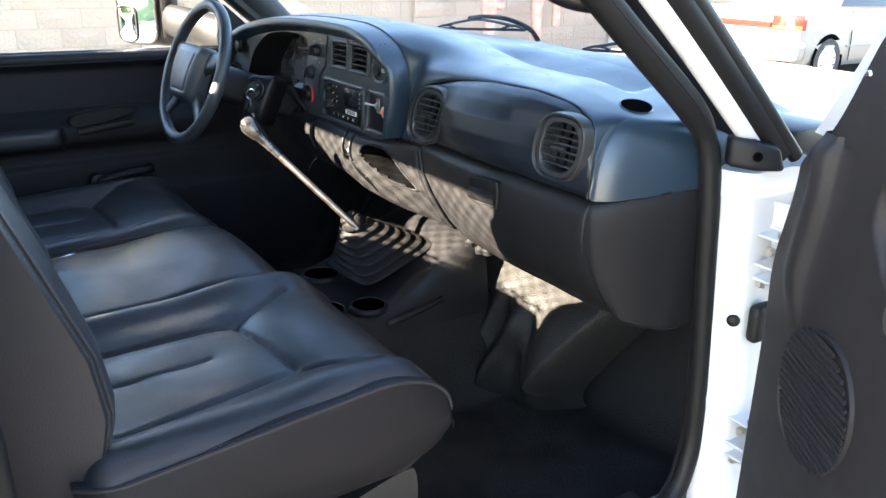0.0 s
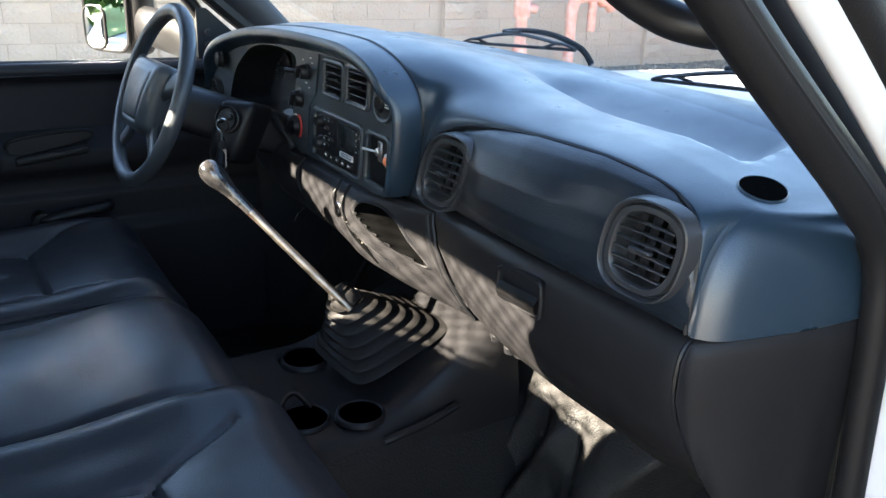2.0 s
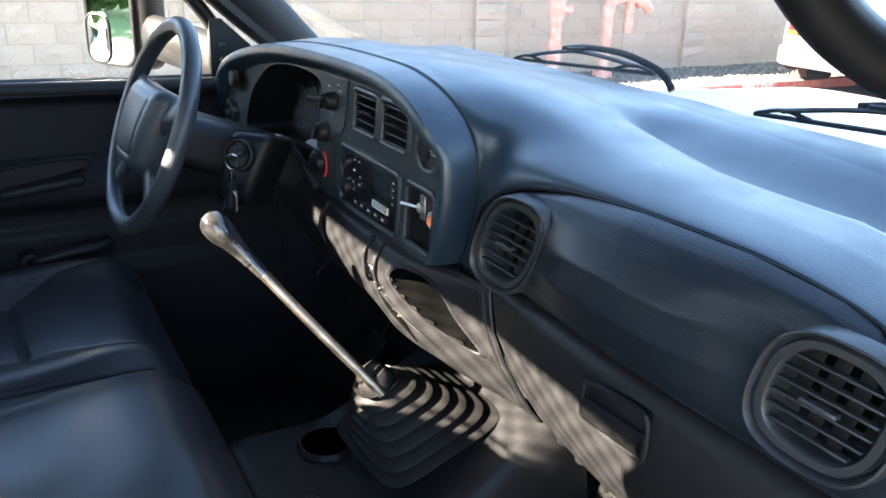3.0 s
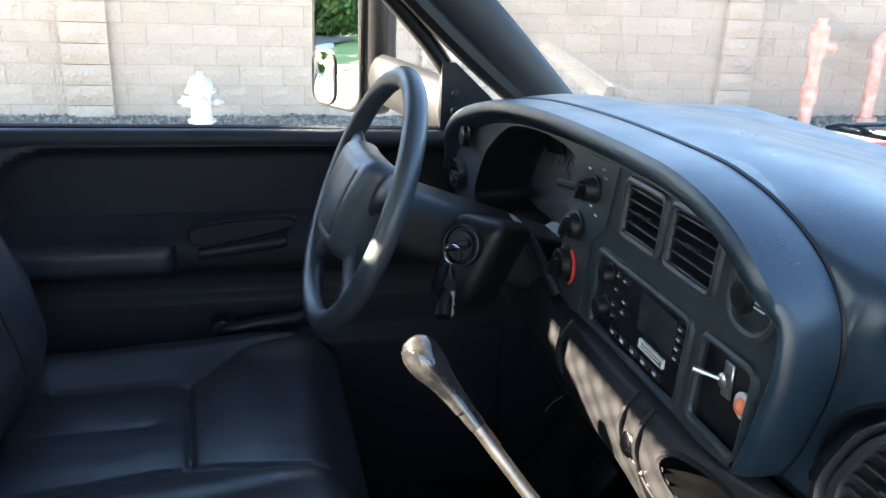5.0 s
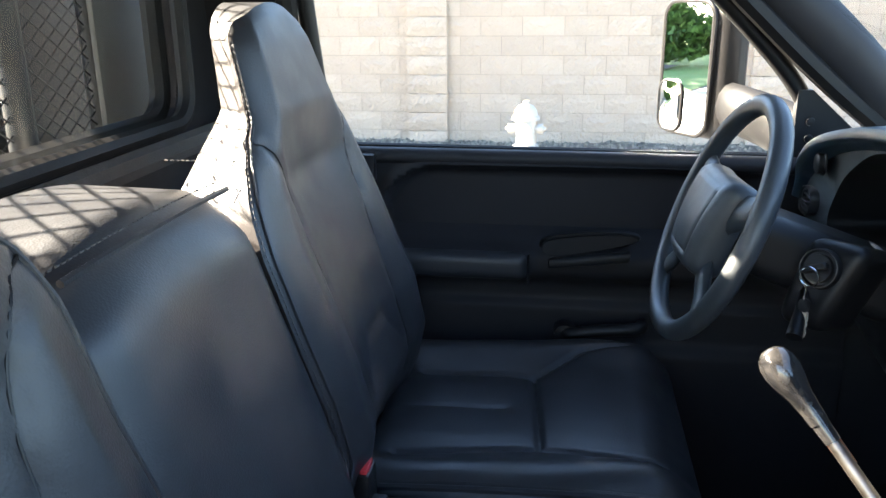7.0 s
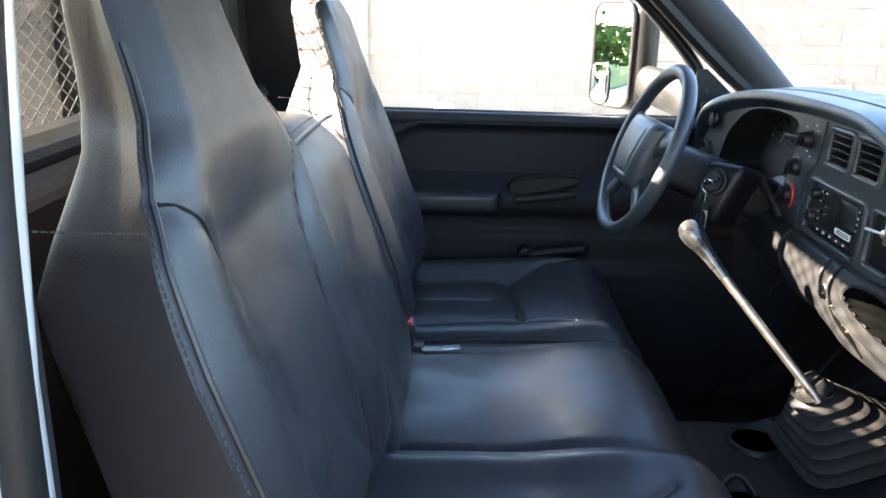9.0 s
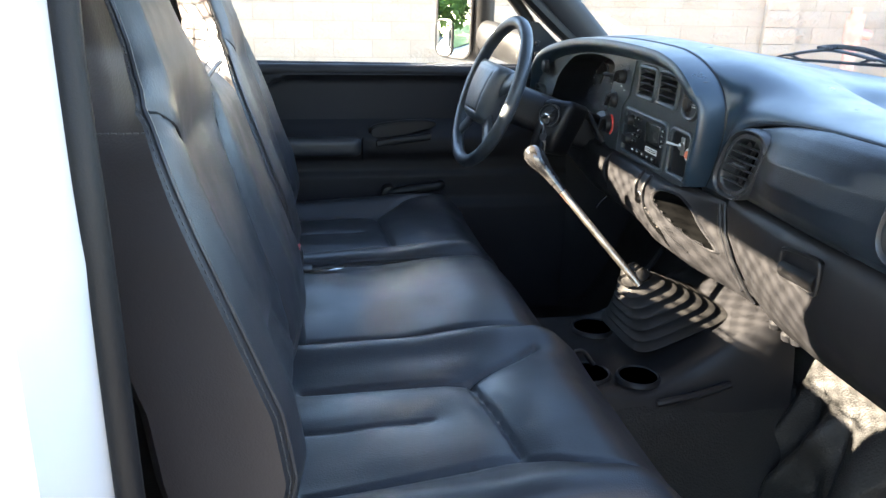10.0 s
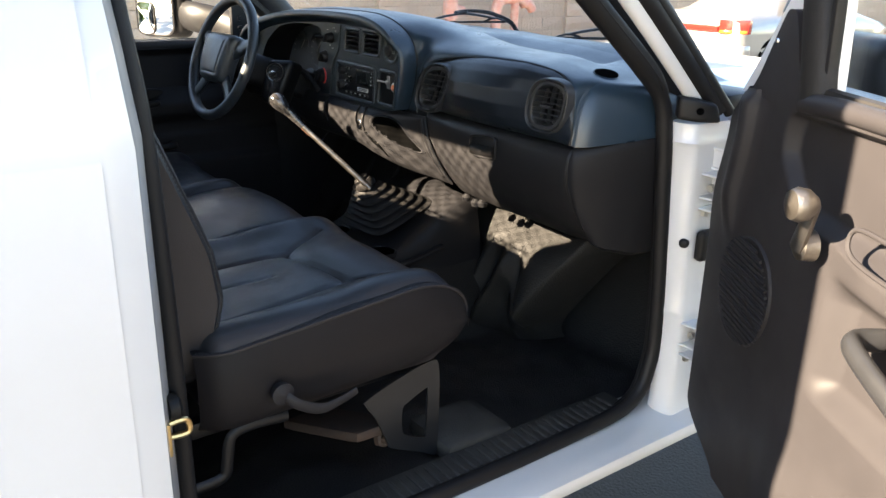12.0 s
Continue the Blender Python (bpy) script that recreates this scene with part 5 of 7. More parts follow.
# centre vents
for x0, x1, z0, z1 in ((-0.088, -0.008, 1.378, 1.437), (0.006, 0.088, 1.378, 1.438)):
    bm = bmesh.new()
    loop = round_rect(x0, x1, z0, z1, 0.008)
    grid_mesh(bm, [[skew(u, v, w) for u, v in loop] for w in (0.0, 0.035)], close_v=True)
    cv = child("centre_vent", bm, BLACK, dash, "black centre air vent")
    for i in range(5):
        z = z0 + (i + 0.5) * (z1 - z0) / 5
        bm = bmesh.new()
        a, b = Vector(skew(x0 + 0.001, z, 0.006)), Vector(skew(x1 - 0.001, z, 0.006))
        box(bm, (a + b) / 2, ((b - a).length, 0.016, 0.0028), 0.001, 1, Matrix.Rotation(radians(18), 4, "X"))
        child("slat", bm, BLACK_SHEEN, cv)
    for i in range(5):
        x = x0 + (i + 0.5) * (x1 - x0) / 5
        bm = bmesh.new()
        tube(bm, [skew(x, z0, 0.022), skew(x, z1, 0.022)], 0.004, 5, flat=0.3)
        child("vane", bm, BLACK, cv)
    bm = bmesh.new()
    box(bm, skew((x0 + x1) / 2, (z0 + z1) / 2, -0.001), (0.022, 0.006, 0.005), 0.0015, 1)
    child("tab", bm, BLACK, cv)

# light switch panel, with its knobs
bm = holed_plate([(-0.178, 1.440), (-0.100, 1.443), (-0.118, 1.372), (-0.150, 1.345), (-0.170, 1.250), (-0.195, 1.246), (-0.245, 1.258), (-0.215, 1.36)], [], 0.004, lambda u, v, w: (u, Y_B - 0.003 + w, v))
sw = child("switch_panel", bm, BEZEL, dash, "slate switch panel")


def knob(p, r, depth, parent, mat=BLACK, name="knob", label="", bar=True):
    bm = bmesh.new()
    lathe(bm, [(r * 1.12, 0.0), (r * 1.12, 0.002), (r, 0.003), (r * 0.9, depth), (r * 0.78, depth + 0.0015), (0.0, depth + 0.0015)], 22, Matrix.Translation(p) @ pose(0, 0, 0, 90))
    if bar:
        box(bm, Vector(p) + Vector((0, -depth - 0.004, 0)), (r * 0.45, 0.010, r * 1.7), 0.001, 1, Matrix.Rotation(radians(35), 4, "Y"))
    return child(name, bm, mat, parent, label)


knob((-0.152, 0.811, 1.406), 0.014, 0.014, sw, label="black headlamp knob")
bm = bmesh.new()
tube(bm, [(-0.156, 0.792, 1.407), (-0.182, 0.780, 1.407)], 0.0045, 8)
child("lever", bm, BLACK, sw)
knob((-0.190, 0.811, 1.352), 0.016, 0.012, sw, label="black heater knob")
hv = knob((-0.212, 0.811, 1.298), 0.020, 0.012, sw, label="black temperature knob with a red mark")
bm = bmesh.new()
tube(bm, [Vector((-0.212 + 0.0245 * math.cos(a), 0.8105, 1.298 + 0.0245 * math.sin(a))) for a in np.linspace(-1.0, 1.0, 12)], 0.0022, 6)
child("red_mark", bm, RED_INK, hv, "red warm mark")
for dx, dz in ((-0.135, 1.432), (-0.128, 1.424), (-0.16, 1.385), (-0.145, 1.378), (-0.172, 1.425)):
    bm = bmesh.new()
    box(bm, (dx, 0.8112, dz), (0.006, 0.001, 0.0018))
    child("switch_mark", bm, WHITE_INK, sw, smooth=False)

# radio
radio = thing("car_radio", "black car radio with cassette slot, knobs and buttons", "radio", (-0.03, 0.83, 1.25))
bm = bmesh.new()
box(bm, skew(-0.029, 1.301, 0.012), (0.192, 0.020, 0.086), 0.004)
child("face", bm, BLACK, radio)
ry = 0.815
bm = bmesh.new()
box(bm, skew(0.012, 1.316, 0.0), (0.072, 0.004, 0.040), 0.003)
child("display", bm, LCD, radio, "dark grey display")
for u, v, r in ((-0.098, 1.326, 0.011), (-0.100, 1.286, 0.012)):
    knob(Vector(skew(u, v, 0.002)), r, 0.012, radio, bar=False)
for u, v in ((-0.072, 1.334), (-0.056, 1.334), (-0.072, 1.318), (-0.052, 1.312), (-0.052, 1.300), (-0.074, 1.300), (-0.072, 1.288), (0.058, 1.332), (0.058, 1.322), (0.058, 1.312), (0.058, 1.302)):
    bm = bmesh.new()
    box(bm, skew(u, v, -0.001), (0.010, 0.006, 0.006), 0.0012, 1)
    b = child("button", bm, PLASTIC, radio)
    bm = bmesh.new()
    box(bm, skew(u, v, -0.0046), (0.005, 0.0008, 0.0014))
    child("button_mark", bm, WHITE_INK, b, smooth=False)
for i in range(5):
    bm = bmesh.new()
    box(bm, skew(-0.066 + i * 0.024, 1.270, -0.001), (0.018, 0.006, 0.009), 0.0015, 1)
    b = child("button", bm, PLASTIC, radio)
    bm = bmesh.new()
    box(bm, skew(-0.066 + i * 0.024, 1.271, -0.0046), (0.006, 0.0008, 0.003))
    child("button_mark", bm, WHITE_INK, b, smooth=False)
for du, dv, w, h in ((0.012, 1.288, 0.050, 0.0016), (0.012, 1.280, 0.050, 0.0016), (-0.012, 1.284, 0.0016, 0.009), (0.036, 1.284, 0.0016, 0.009), (0.012, 1.284, 0.036, 0.0012)):
    bm = bmesh.new()
    box(bm, skew(du, dv, -0.0005), (w, 0.003, h))
    child("cassette_line", bm, WHITE_INK, radio, smooth=False)

# pocket with toggle switch and orange lamp; clock corner
bm = bmesh.new()
box(bm, skew(0.129, 1.304, 0.011), (0.080, 0.010, 0.086), 0.002)
pk = child("switch_pocket", bm, BLACK, dash, "black pocket with added switches")
bm = bmesh.new()
box(bm, skew(0.128, 1.318, 0.004), (0.013, 0.003, 0.032), 0.001, 1)
lathe(bm, [(0.0065, 0), (0.0065, 0.006), (0.004, 0.008)], 12, Matrix.Translation(skew(0.128, 1.318, 0.004)) @ pose(0, 0, 0, 90))
tube(bm, [skew(0.128, 1.318, 0.000), skew(0.112, 1.323, -0.020)], [0.0018, 0.0026], 8)
child("toggle_switch", bm, ZINC, pk, "chrome toggle switch on a small plate")
bm = bmesh.new()
lathe(bm, [(0.0085, 0.0), (0.0085, 0.004), (0.006, 0.008), (0.0, 0.010)], 16, Matrix.Translation(skew(0.155, 1.308, 0.006)) @ pose(0, 0, 0, 90))
child("indicator_lamp", bm, ORANGE, pk, "small orange indicator lamp")
bm = bmesh.new()
lathe(bm, [(0.0085, 0.0), (0.0115, 0.001), (0.012, 0.0035), (0.0088, 0.005)], 18, Matrix.Translation(skew(0.155, 1.308, 0.006)) @ pose(0, 0, 0, 90))
child("lamp_ring", bm, WHITE_INK, pk, "pale ring round the lamp")
bm = bmesh.new()
box(bm, skew(0.142, 1.405, 0.006), (0.058, 0.010, 0.068), 0.002)
ck = child("accessory_socket", bm, VENT_GREY, dash, "black accessory socket recess")
knob(Vector(skew(0.126, 1.396, 0.001)), 0.014, 0.004, ck, bar=False, name="socket_cap")
bm = bmesh.new()
lathe(bm, [(0.0, 0.004), (0.007, 0.003), (0.008, 0.0)], 14, Matrix.Translation(skew(0.150, 1.413, 0.0008)) @ pose(0, 0, 0, 90))
child("white_button", bm, WHITE_INK, ck, "pale round button")
for i in range(4):
    bm = bmesh.new()
    box(bm, skew(0.145 + 0.002 * (i % 2), 1.434 - i * 0.004 - (0.030 if i > 1 else 0), 0.0006), (0.016, 0.001, 0.0014))
    child("socket_mark", bm, WHITE_INK, ck, smooth=False)

# side vent and mirror switch at the left end
sv = vent(-0.668, 0.788, 1.298, 0.046, 0.036, 0.1, "side_vent", 3, deep=0.02)
knob((-0.612, 0.788, 1.374), 0.018, 0.010, dash, name="mirror_switch", label="black mirror switch", bar=False)

# lower panel under the bezel: rolls under, with an ashtray opening and a stepped joint before the glove box
LOWP = [(1.250, 0.835), (1.249, 0.818), (1.243, 0.803), (1.228, 0.794), (1.205, 0.792), (1.180, 0.794), (1.160, 0.799), (1.145, 0.809), (1.135, 0.830), (1.130, 0.90)]
GLOVE_Y = ((1.06, 0.915), (1.10, 0.884), (1.15, 0.857), (1.18, 0.848), (1.20, 0.842), (1.24, 0.842), (1.25, 0.845), (1.256, 0.852))


def low_point(x, z, y):
    """Lower panel: its profile turns into the glove box's towards the joint."""
    zz = z + (0.05 * smoothstep(-0.25, -0.5, x) - 0.060 * smoothstep(-0.05, 0.25, x)) * max(0, 1.21 - z) / 0.09
    k = smoothstep(0.06, 0.25, x)
    return Vector((x + 0.30 * max(0, 1.25 - zz) * smoothstep(0.05, 0.25, x), y + (lerp_table(zz, GLOVE_Y) + (0.02 if y > 0.88 else 0) - y) * k, zz))


low_z = np.array([q[0] for q in LOWP])
LOW_FINE = [(LOWP[k][0] + (LOWP[k + 1][0] - LOWP[k][0]) * f / 4, LOWP[k][1] + (LOWP[k + 1][1] - LOWP[k][1]) * f / 4) for k in range(len(LOWP) - 1) for f in range(4)] + [LOWP[-1]]
ASH = smooth_line([(0.082, 1.214, 0), (0.100, 1.231, 0), (0.145, 1.232, 0), (0.180, 1.216, 0), (0.208, 1.188, 0), (0.238, 1.160, 0), (0.215, 1.157, 0), (0.175, 1.166, 0), (0.135, 1.180, 0), (0.100, 1.198, 0)], 4, closed=True)


def in_loop(x, z, loop):
    """Whether a point lies inside a closed line."""
    odd = False
    for a, b in zip(loop, loop[1:] + loop[:1]):
        if (a.y > z) != (b.y > z) and x < a.x + (z - a.y) / (b.y - a.y) * (b.x - a.x):
            odd = not odd
    return odd


bm = bmesh.new()
grid_mesh(bm, [[low_point(-0.74 + 0.989 * i / 220, z, y) for z, y in LOW_FINE] for i in range(221)])
for f in list(bm.faces):
    m = f.calc_center_median()
    if in_loop(m.x, m.z, ASH) and m.y < 0.87:
        bm.faces.remove(f)
lowp = child("lower_panel", bm, PLASTIC, dash, "dark plastic lower dashboard panel")
bm = bmesh.new()
tube(bm, [low_point(0.2495, z, y) + Vector((0.0015, 0.0005, 0)) for z, y in LOWP[1:-1]], 0.0026, 6)
child("joint_seam", bm, BLACK, dash)
bm = bmesh.new()
tube(bm, smooth_line([low_point(0.236, z, y) + Vector((0, 0.0015, 0)) for z, y in LOWP[2:-2]], 3), 0.0045, 8)
child("joint_rib", bm, PLASTIC, dash)
for x in (-0.16, 0.01, 0.045):
    bm = bmesh.new()
    tube(bm, smooth_line([(x, 0.805, 1.246), (x, 0.791, 1.225), (x, 0.790, 1.20), (x + 0.01, 0.800, 1.17), (x + 0.015, 0.816, 1.145)], 5), 0.0035, 6)
    child("panel_rib", bm, PLASTIC, dash)


def low_surface(x, z, lift):
    x0 = x
    for _ in range(6):
        x0 = x - 0.30 * max(0, 1.25 - z) * smoothstep(0.05, 0.25, x0)
    d = -0.060 * smoothstep(-0.05, 0.25, x0) / 0.09
    z0 = (z - 1.21 * d) / (1 - d) if z < 1.21 else z
    y = float(np.interp(z0, low_z[::-1], [q[1] for q in LOWP][::-1]))
    k = smoothstep(0.06, 0.25, x0)
    return Vector((x, y + (lerp_table(z, GLOVE_Y) - y) * k - lift, z))


bm = bmesh.new()
grid_mesh(bm, [[low_surface(q.x * s + 0.155 * (1 - s), q.y * s + 1.198 * (1 - s), h) for q in ASH] for s, h in ((1.09, -0.001), (1.05, 0.0035), (1.01, 0.0045), (0.97, 0.002))], close_v=True)
child("ashtray_rim", bm, PLASTIC, lowp)
# lining coloured black to hold the slot's inner shade
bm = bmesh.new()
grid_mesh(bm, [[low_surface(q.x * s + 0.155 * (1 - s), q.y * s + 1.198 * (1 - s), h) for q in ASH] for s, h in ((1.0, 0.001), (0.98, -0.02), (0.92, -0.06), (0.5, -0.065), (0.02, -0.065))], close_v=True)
child("ashtray_opening", bm, SHADE_BLACK, lowp, "open ashtray slot, its inner shade painted black")
# thin black tube laid on the panel, painting the slit's shade
bm = bmesh.new()
tube(bm, smooth_line([low_surface(x, z, -0.0005) for x, z in ((0.045, 1.196), (0.06, 1.180), (0.085, 1.165), (0.11, 1.150), (0.125, 1.13))], 5), [0.002 + 0.003 * math.sin(math.pi * i / 20) for i in range(21)], 6)
child("torn_slit", bm, SHADE_BLACK, lowp, "dark torn slit")
bm = bmesh.new()
lathe(bm, [(0.006, 0.0), (0.011, 0.001), (0.013, 0.004), (0.0105, 0.006)], 16, pose(0.03, 0.792, 1.20, 90))
child("socket_ring", bm, CHROME, lowp)
# loose wires and a small chain under the panel
wires = thing("loose_wires", "thin loose wires hanging under the dashboard", "wires", (0.1, 0.83, 1.10))
for pts, mt in (([(0.02, 0.80, 1.195), (0.06, 0.792, 1.182), (0.10, 0.80, 1.165), (0.14, 0.812, 1.15), (0.17, 0.83, 1.135)], BLACK),
                ([(-0.155, 0.80, 1.15), (-0.165, 0.79, 1.135), (-0.172, 0.785, 1.12)], CHROME)):
    bm = bmesh.new()
    tube(bm, smooth_line(pts, 6), 0.0016, 6)
    child("wire", bm, mt, wires)
for i in range(7):
    bm = bmesh.new()
    lathe(bm, [(0.0, -0.003), (0.0035, 0), (0.0, 0.003)], 8, Matrix.Translation((0.035 + 0.011 * i, 0.789 + 0.002 * i, 1.197 - 0.006 * i)))
    child("link", bm, STEEL, wires)
for i in range(3):
    bm = bmesh.new()
    lathe(bm, [(0.0, -0.01), (0.012, -0.006), (0.014, 0.004), (0.006, 0.012), (0.0, 0.012)], 10, Matrix.Translation((0.285 + (0.0, 0.038, 0.064)[i], 0.955, 1.035 - 0.005 * (i % 2))))
    child("plug", bm, BLACK, wires)
# black box that stands in for the shaded space behind
child("dash_core", boxes(((0.0, 1.17, 1.24), (1.5, 0.40, 0.20))), SHADE_BLACK, dash)

# ---- steering wheel and column ----
wheel = thing("steering_wheel", "dark grey four-spoke steering wheel", "steering wheel", (-0.365, 0.62, 1.345))
WM = pose(-0.358, 0.578, 1.344, 90 - 21, 0, 3)
RIM = 0.164
bm = bmesh.new()
tube(bm, [WM @ Vector((RIM * math.cos(a), RIM * math.sin(a), 0)) for a in np.linspace(0, 2 * math.pi, 72, endpoint=False)], 0.0145, 14, closed=True)
child("rim", bm, WHEEL_SLATE, wheel, "dark grey moulded rim")
for a0, w0 in ((20, 0.030), (160, 0.030), (-46, 0.022), (-134, 0.022)):
    a = radians(a0)
    bm = bmesh.new()
    pts = [WM @ Vector((r * math.cos(a), r * math.sin(a), z)) for r, z in ((0.05, 0.0), (0.09, -0.002), (0.125, -0.004), (0.164, -0.002))]
    tube(bm, smooth_line(pts, 5), [w0 - (w0 - 0.016) * i / 15 for i in range(16)], 12, flat=0.42, up=WM.to_3x3() @ Vector((-math.sin(a), math.cos(a), 0)))
    child("spoke", bm, WHEEL_SLATE, wheel)
def hub_shape(P):
    """A trapezoid pad, broad at the top, with a raised panel in its middle."""
    x = P[:, 0] * (1 + 2.4 * P[:, 1])
    q = np.maximum(np.abs(P[:, 0]) / 0.050, np.abs(P[:, 1] - 0.004) / 0.050)
    z = P[:, 2] + 0.012 - 0.010 * (P[:, 0] / 0.08) ** 2 - 0.008 * (P[:, 1] / 0.07) ** 2
    z -= (P[:, 2] > 0) * 0.0022 * np.exp(-((q - 1.0) / 0.045) ** 2)
    return np.column_stack([x, P[:, 1] - 0.004, z])


hub = rounded_box((0.076, 0.068, 0.026), 0.020, (40, 36, 6), hub_shape)
for v in hub.verts:
    v.co = WM @ v.co
hub_ob = child("hub_pad", hub, HUB_SLATE, wheel, "slate airbag pad")
bm = bmesh.new()
shield = [(-0.028, 0.030), (0.0, 0.036), (0.028, 0.030), (0.027, 0.0), (0.016, -0.026), (0.0, -0.040), (-0.016, -0.026), (-0.027, 0.0)]
def pad_point(x, y):
    return WM @ Vector((x, y, 0.0357 - 0.010 * (x / 0.08) ** 2 - 0.008 * (y / 0.07) ** 2))
tube(bm, [pad_point(x, y) for x, y in shield], 0.0010, 6, closed=True)
tube(bm, [pad_point(0, -0.034 + 0.016 * i) for i in range(5)], 0.0008, 6)
tube(bm, [pad_point(-0.024 + 0.012 * i, 0.004) for i in range(5)], 0.0008, 6)
child("badge", bm, HUB_SLATE, hub_ob, "plain shield badge")
column = thing("steering_column", "black steering column shroud with ignition lock", "steering column", (-0.36, 0.74, 1.30))
bm = rounded_box((0.060, 0.14, 0.046), 0.026, (10, 14, 10), lambda P: np.column_stack([P[:, 0] - 0.358, P[:, 1] + 0.735, P[:, 2] + 1.283 - 0.36 * P[:, 1]]))
child("shroud", bm, BLACK, column, "dark plastic column shroud")
KN = Vector((0.66, -0.70, 0.26)).normalized()
KX = Vector((0, 0, 1)).cross(KN).normalized()
KY = KN.cross(KX)
KM = Matrix.Translation((-0.268, 0.695, 1.306)) @ Matrix((KX, KY, KN)).transposed().to_4x4()
bm = rounded_box((0.037, 0.060, 0.046), 0.018, (14, 16, 12), lambda P: np.column_stack([P[:, 0] * (1 + 2.5 * P[:, 1]) - 0.004 + 0.25 * P[:, 1], P[:, 1] - 0.022, P[:, 2] - 0.052 - 1.2 * np.clip(-P[:, 1] - 0.02, 0, 1) ** 1.5]))
for v in bm.verts:
    v.co = KM @ v.co
child("lock_housing", bm, BLACK, column, "dark ignition lock housing")
bm = bmesh.new()
lathe(bm, [(0.026, -0.006), (0.0255, 0.003), (0.023, 0.005), (0.0215, 0.001), (0.019, 0.001), (0.018, 0.006), (0.0, 0.0065)], 28, KM)
lock = child("ignition_lock", bm, BLACK, column, "black ignition lock")
bm = bmesh.new()
box(bm, KM @ Vector((0, 0, 0.011)), (0.032, 0.009, 0.010), 0.002, 1, KM.to_3x3().to_4x4() @ Matrix.Rotation(radians(25), 4, "Z"))
child("lock_grip", bm, PLASTIC, lock)
bm = bmesh.new()
tube(bm, [KM @ Vector((0.0245 * math.cos(a), 0.0245 * math.sin(a), 0.0045)) for a in np.linspace(0, 2 * math.pi, 30, endpoint=False)], 0.0006, 6, closed=True)
child("lock_ring", bm, STEEL, lock)
keys = thing("ignition_key", "steel key on a split ring in the ignition", "key", (-0.228, 0.668, 1.27))
bm = bmesh.new()
RC = KM @ Vector((0.0, -0.012, 0.019))
tube(bm, [RC + KX * 0.0125 * math.cos(a) + Vector((0, 0, 0.0125 * math.sin(a))) for a in np.linspace(0, 2 * math.pi, 28, endpoint=False)], 0.0011, 6, closed=True)
child("ring", bm, CHROME, keys)
bm = bmesh.new()
tube(bm, [RC + Vector((0.0, -0.002, -0.0145)), RC + Vector((0.001, -0.003, -0.030))], 0.0016, 6)
child("link", bm, CHROME, keys)
bm = bmesh.new()
lathe(bm, [(0.0, -0.001), (0.009, -0.001), (0.009, 0.001), (0.0, 0.001)], 16, Matrix.Translation(RC + KN * 0.003 + Vector((0, 0, -0.038))) @ KM.to_3x3().to_4x4())
child("key_head", bm, BLACK, keys)
bm = bmesh.new()
blade = [(-0.005, -0.046), (0.005, -0.046), (0.005, -0.056), (0.004, -0.059), (0.005, -0.063), (0.0035, -0.068), (0.005, -0.073), (0.004, -0.079), (0.0, -0.084), (-0.005, -0.079)]
bl = holed_plate(blade, [], 0.002, lambda u, v, w: RC + KX * (u * 1.2 + 0.001) + KN * (w + 0.002) + Vector((0, 0, v)))
# pale non-metal colour puts sunlight on the blade
child("key_blade", bl, material("sunlit_nickel", (0.42, 0.37, 0.30), 0.45, stain=0.5, stain_scale=120), keys, "steel key blade, coloured pale as sunlit", smooth=False)
for p, q, r in (((-0.31, 0.70, 1.30), (-0.235, 0.665, 1.225), 0.008), ((-0.43, 0.70, 1.33), (-0.52, 0.66, 1.30), 0.007)):
    bm = bmesh.new()
    tube(bm, [p, Vector(p).lerp(Vector(q), 0.6), q], [r, r * 0.9, r * 1.3], 10)
    child("stalk", bm, BLACK, column, "black column stalk")
bm = bmesh.new()
tube(bm, [(-0.37, 0.84, 1.27), (-0.38, 1.25, 0.98)], 0.035, 12)
child("shaft", bm, BLACK, column)

# ---- transmission cover, gear lever and boot ----
cover = thing("transmission_cover", "dark moulded transmission cover with cup holders", "console", (0.09, 0.80, 0.66))


def cover_h(x, y):
    z = 0.888 + 0.125 * smoothstep(0.74, 1.02, y)
    return z


bm = bmesh.new()
rows = []
for i in range(41):
    y = 0.585 + 0.45 * i / 40
    wl, wr = -0.125 + 0.02 * smoothstep(0.8, 1.0, y), 0.240 - 0.012 * smoothstep(0.76, 0.86, y) + 0.045 * smoothstep(0.66, 0.60, y)
    z = cover_h(0, y) - 0.035 * (1 - smoothstep(0.585, 0.615, y))
    row = [(wl - 0.03, y, 0.70), (wl - 0.012, y, z - 0.05), (wl, y, z - 0.012), (wl + 0.012, y, z)]
    row += [(wl + 0.012 + (wr - wl - 0.03) * k / 12, y, z + 0.006 * math.sin(math.pi * k / 12) * smoothstep(0.75, 0.9, y)) for k in range(1, 12)]
    row += [(wr - 0.018, y, z), (wr - 0.006, y, z - 0.010), (wr + 0.004, y, z - 0.04), (wr + 0.018, y, z - 0.11), (wr + 0.022, y, 0.72)]
    rows.append(row)
front = [(p[0], p[1], 0.70) for p in rows[0]]
grid_mesh(bm, [front] + rows)
child("cover_shell", bm, PLASTIC, cover)
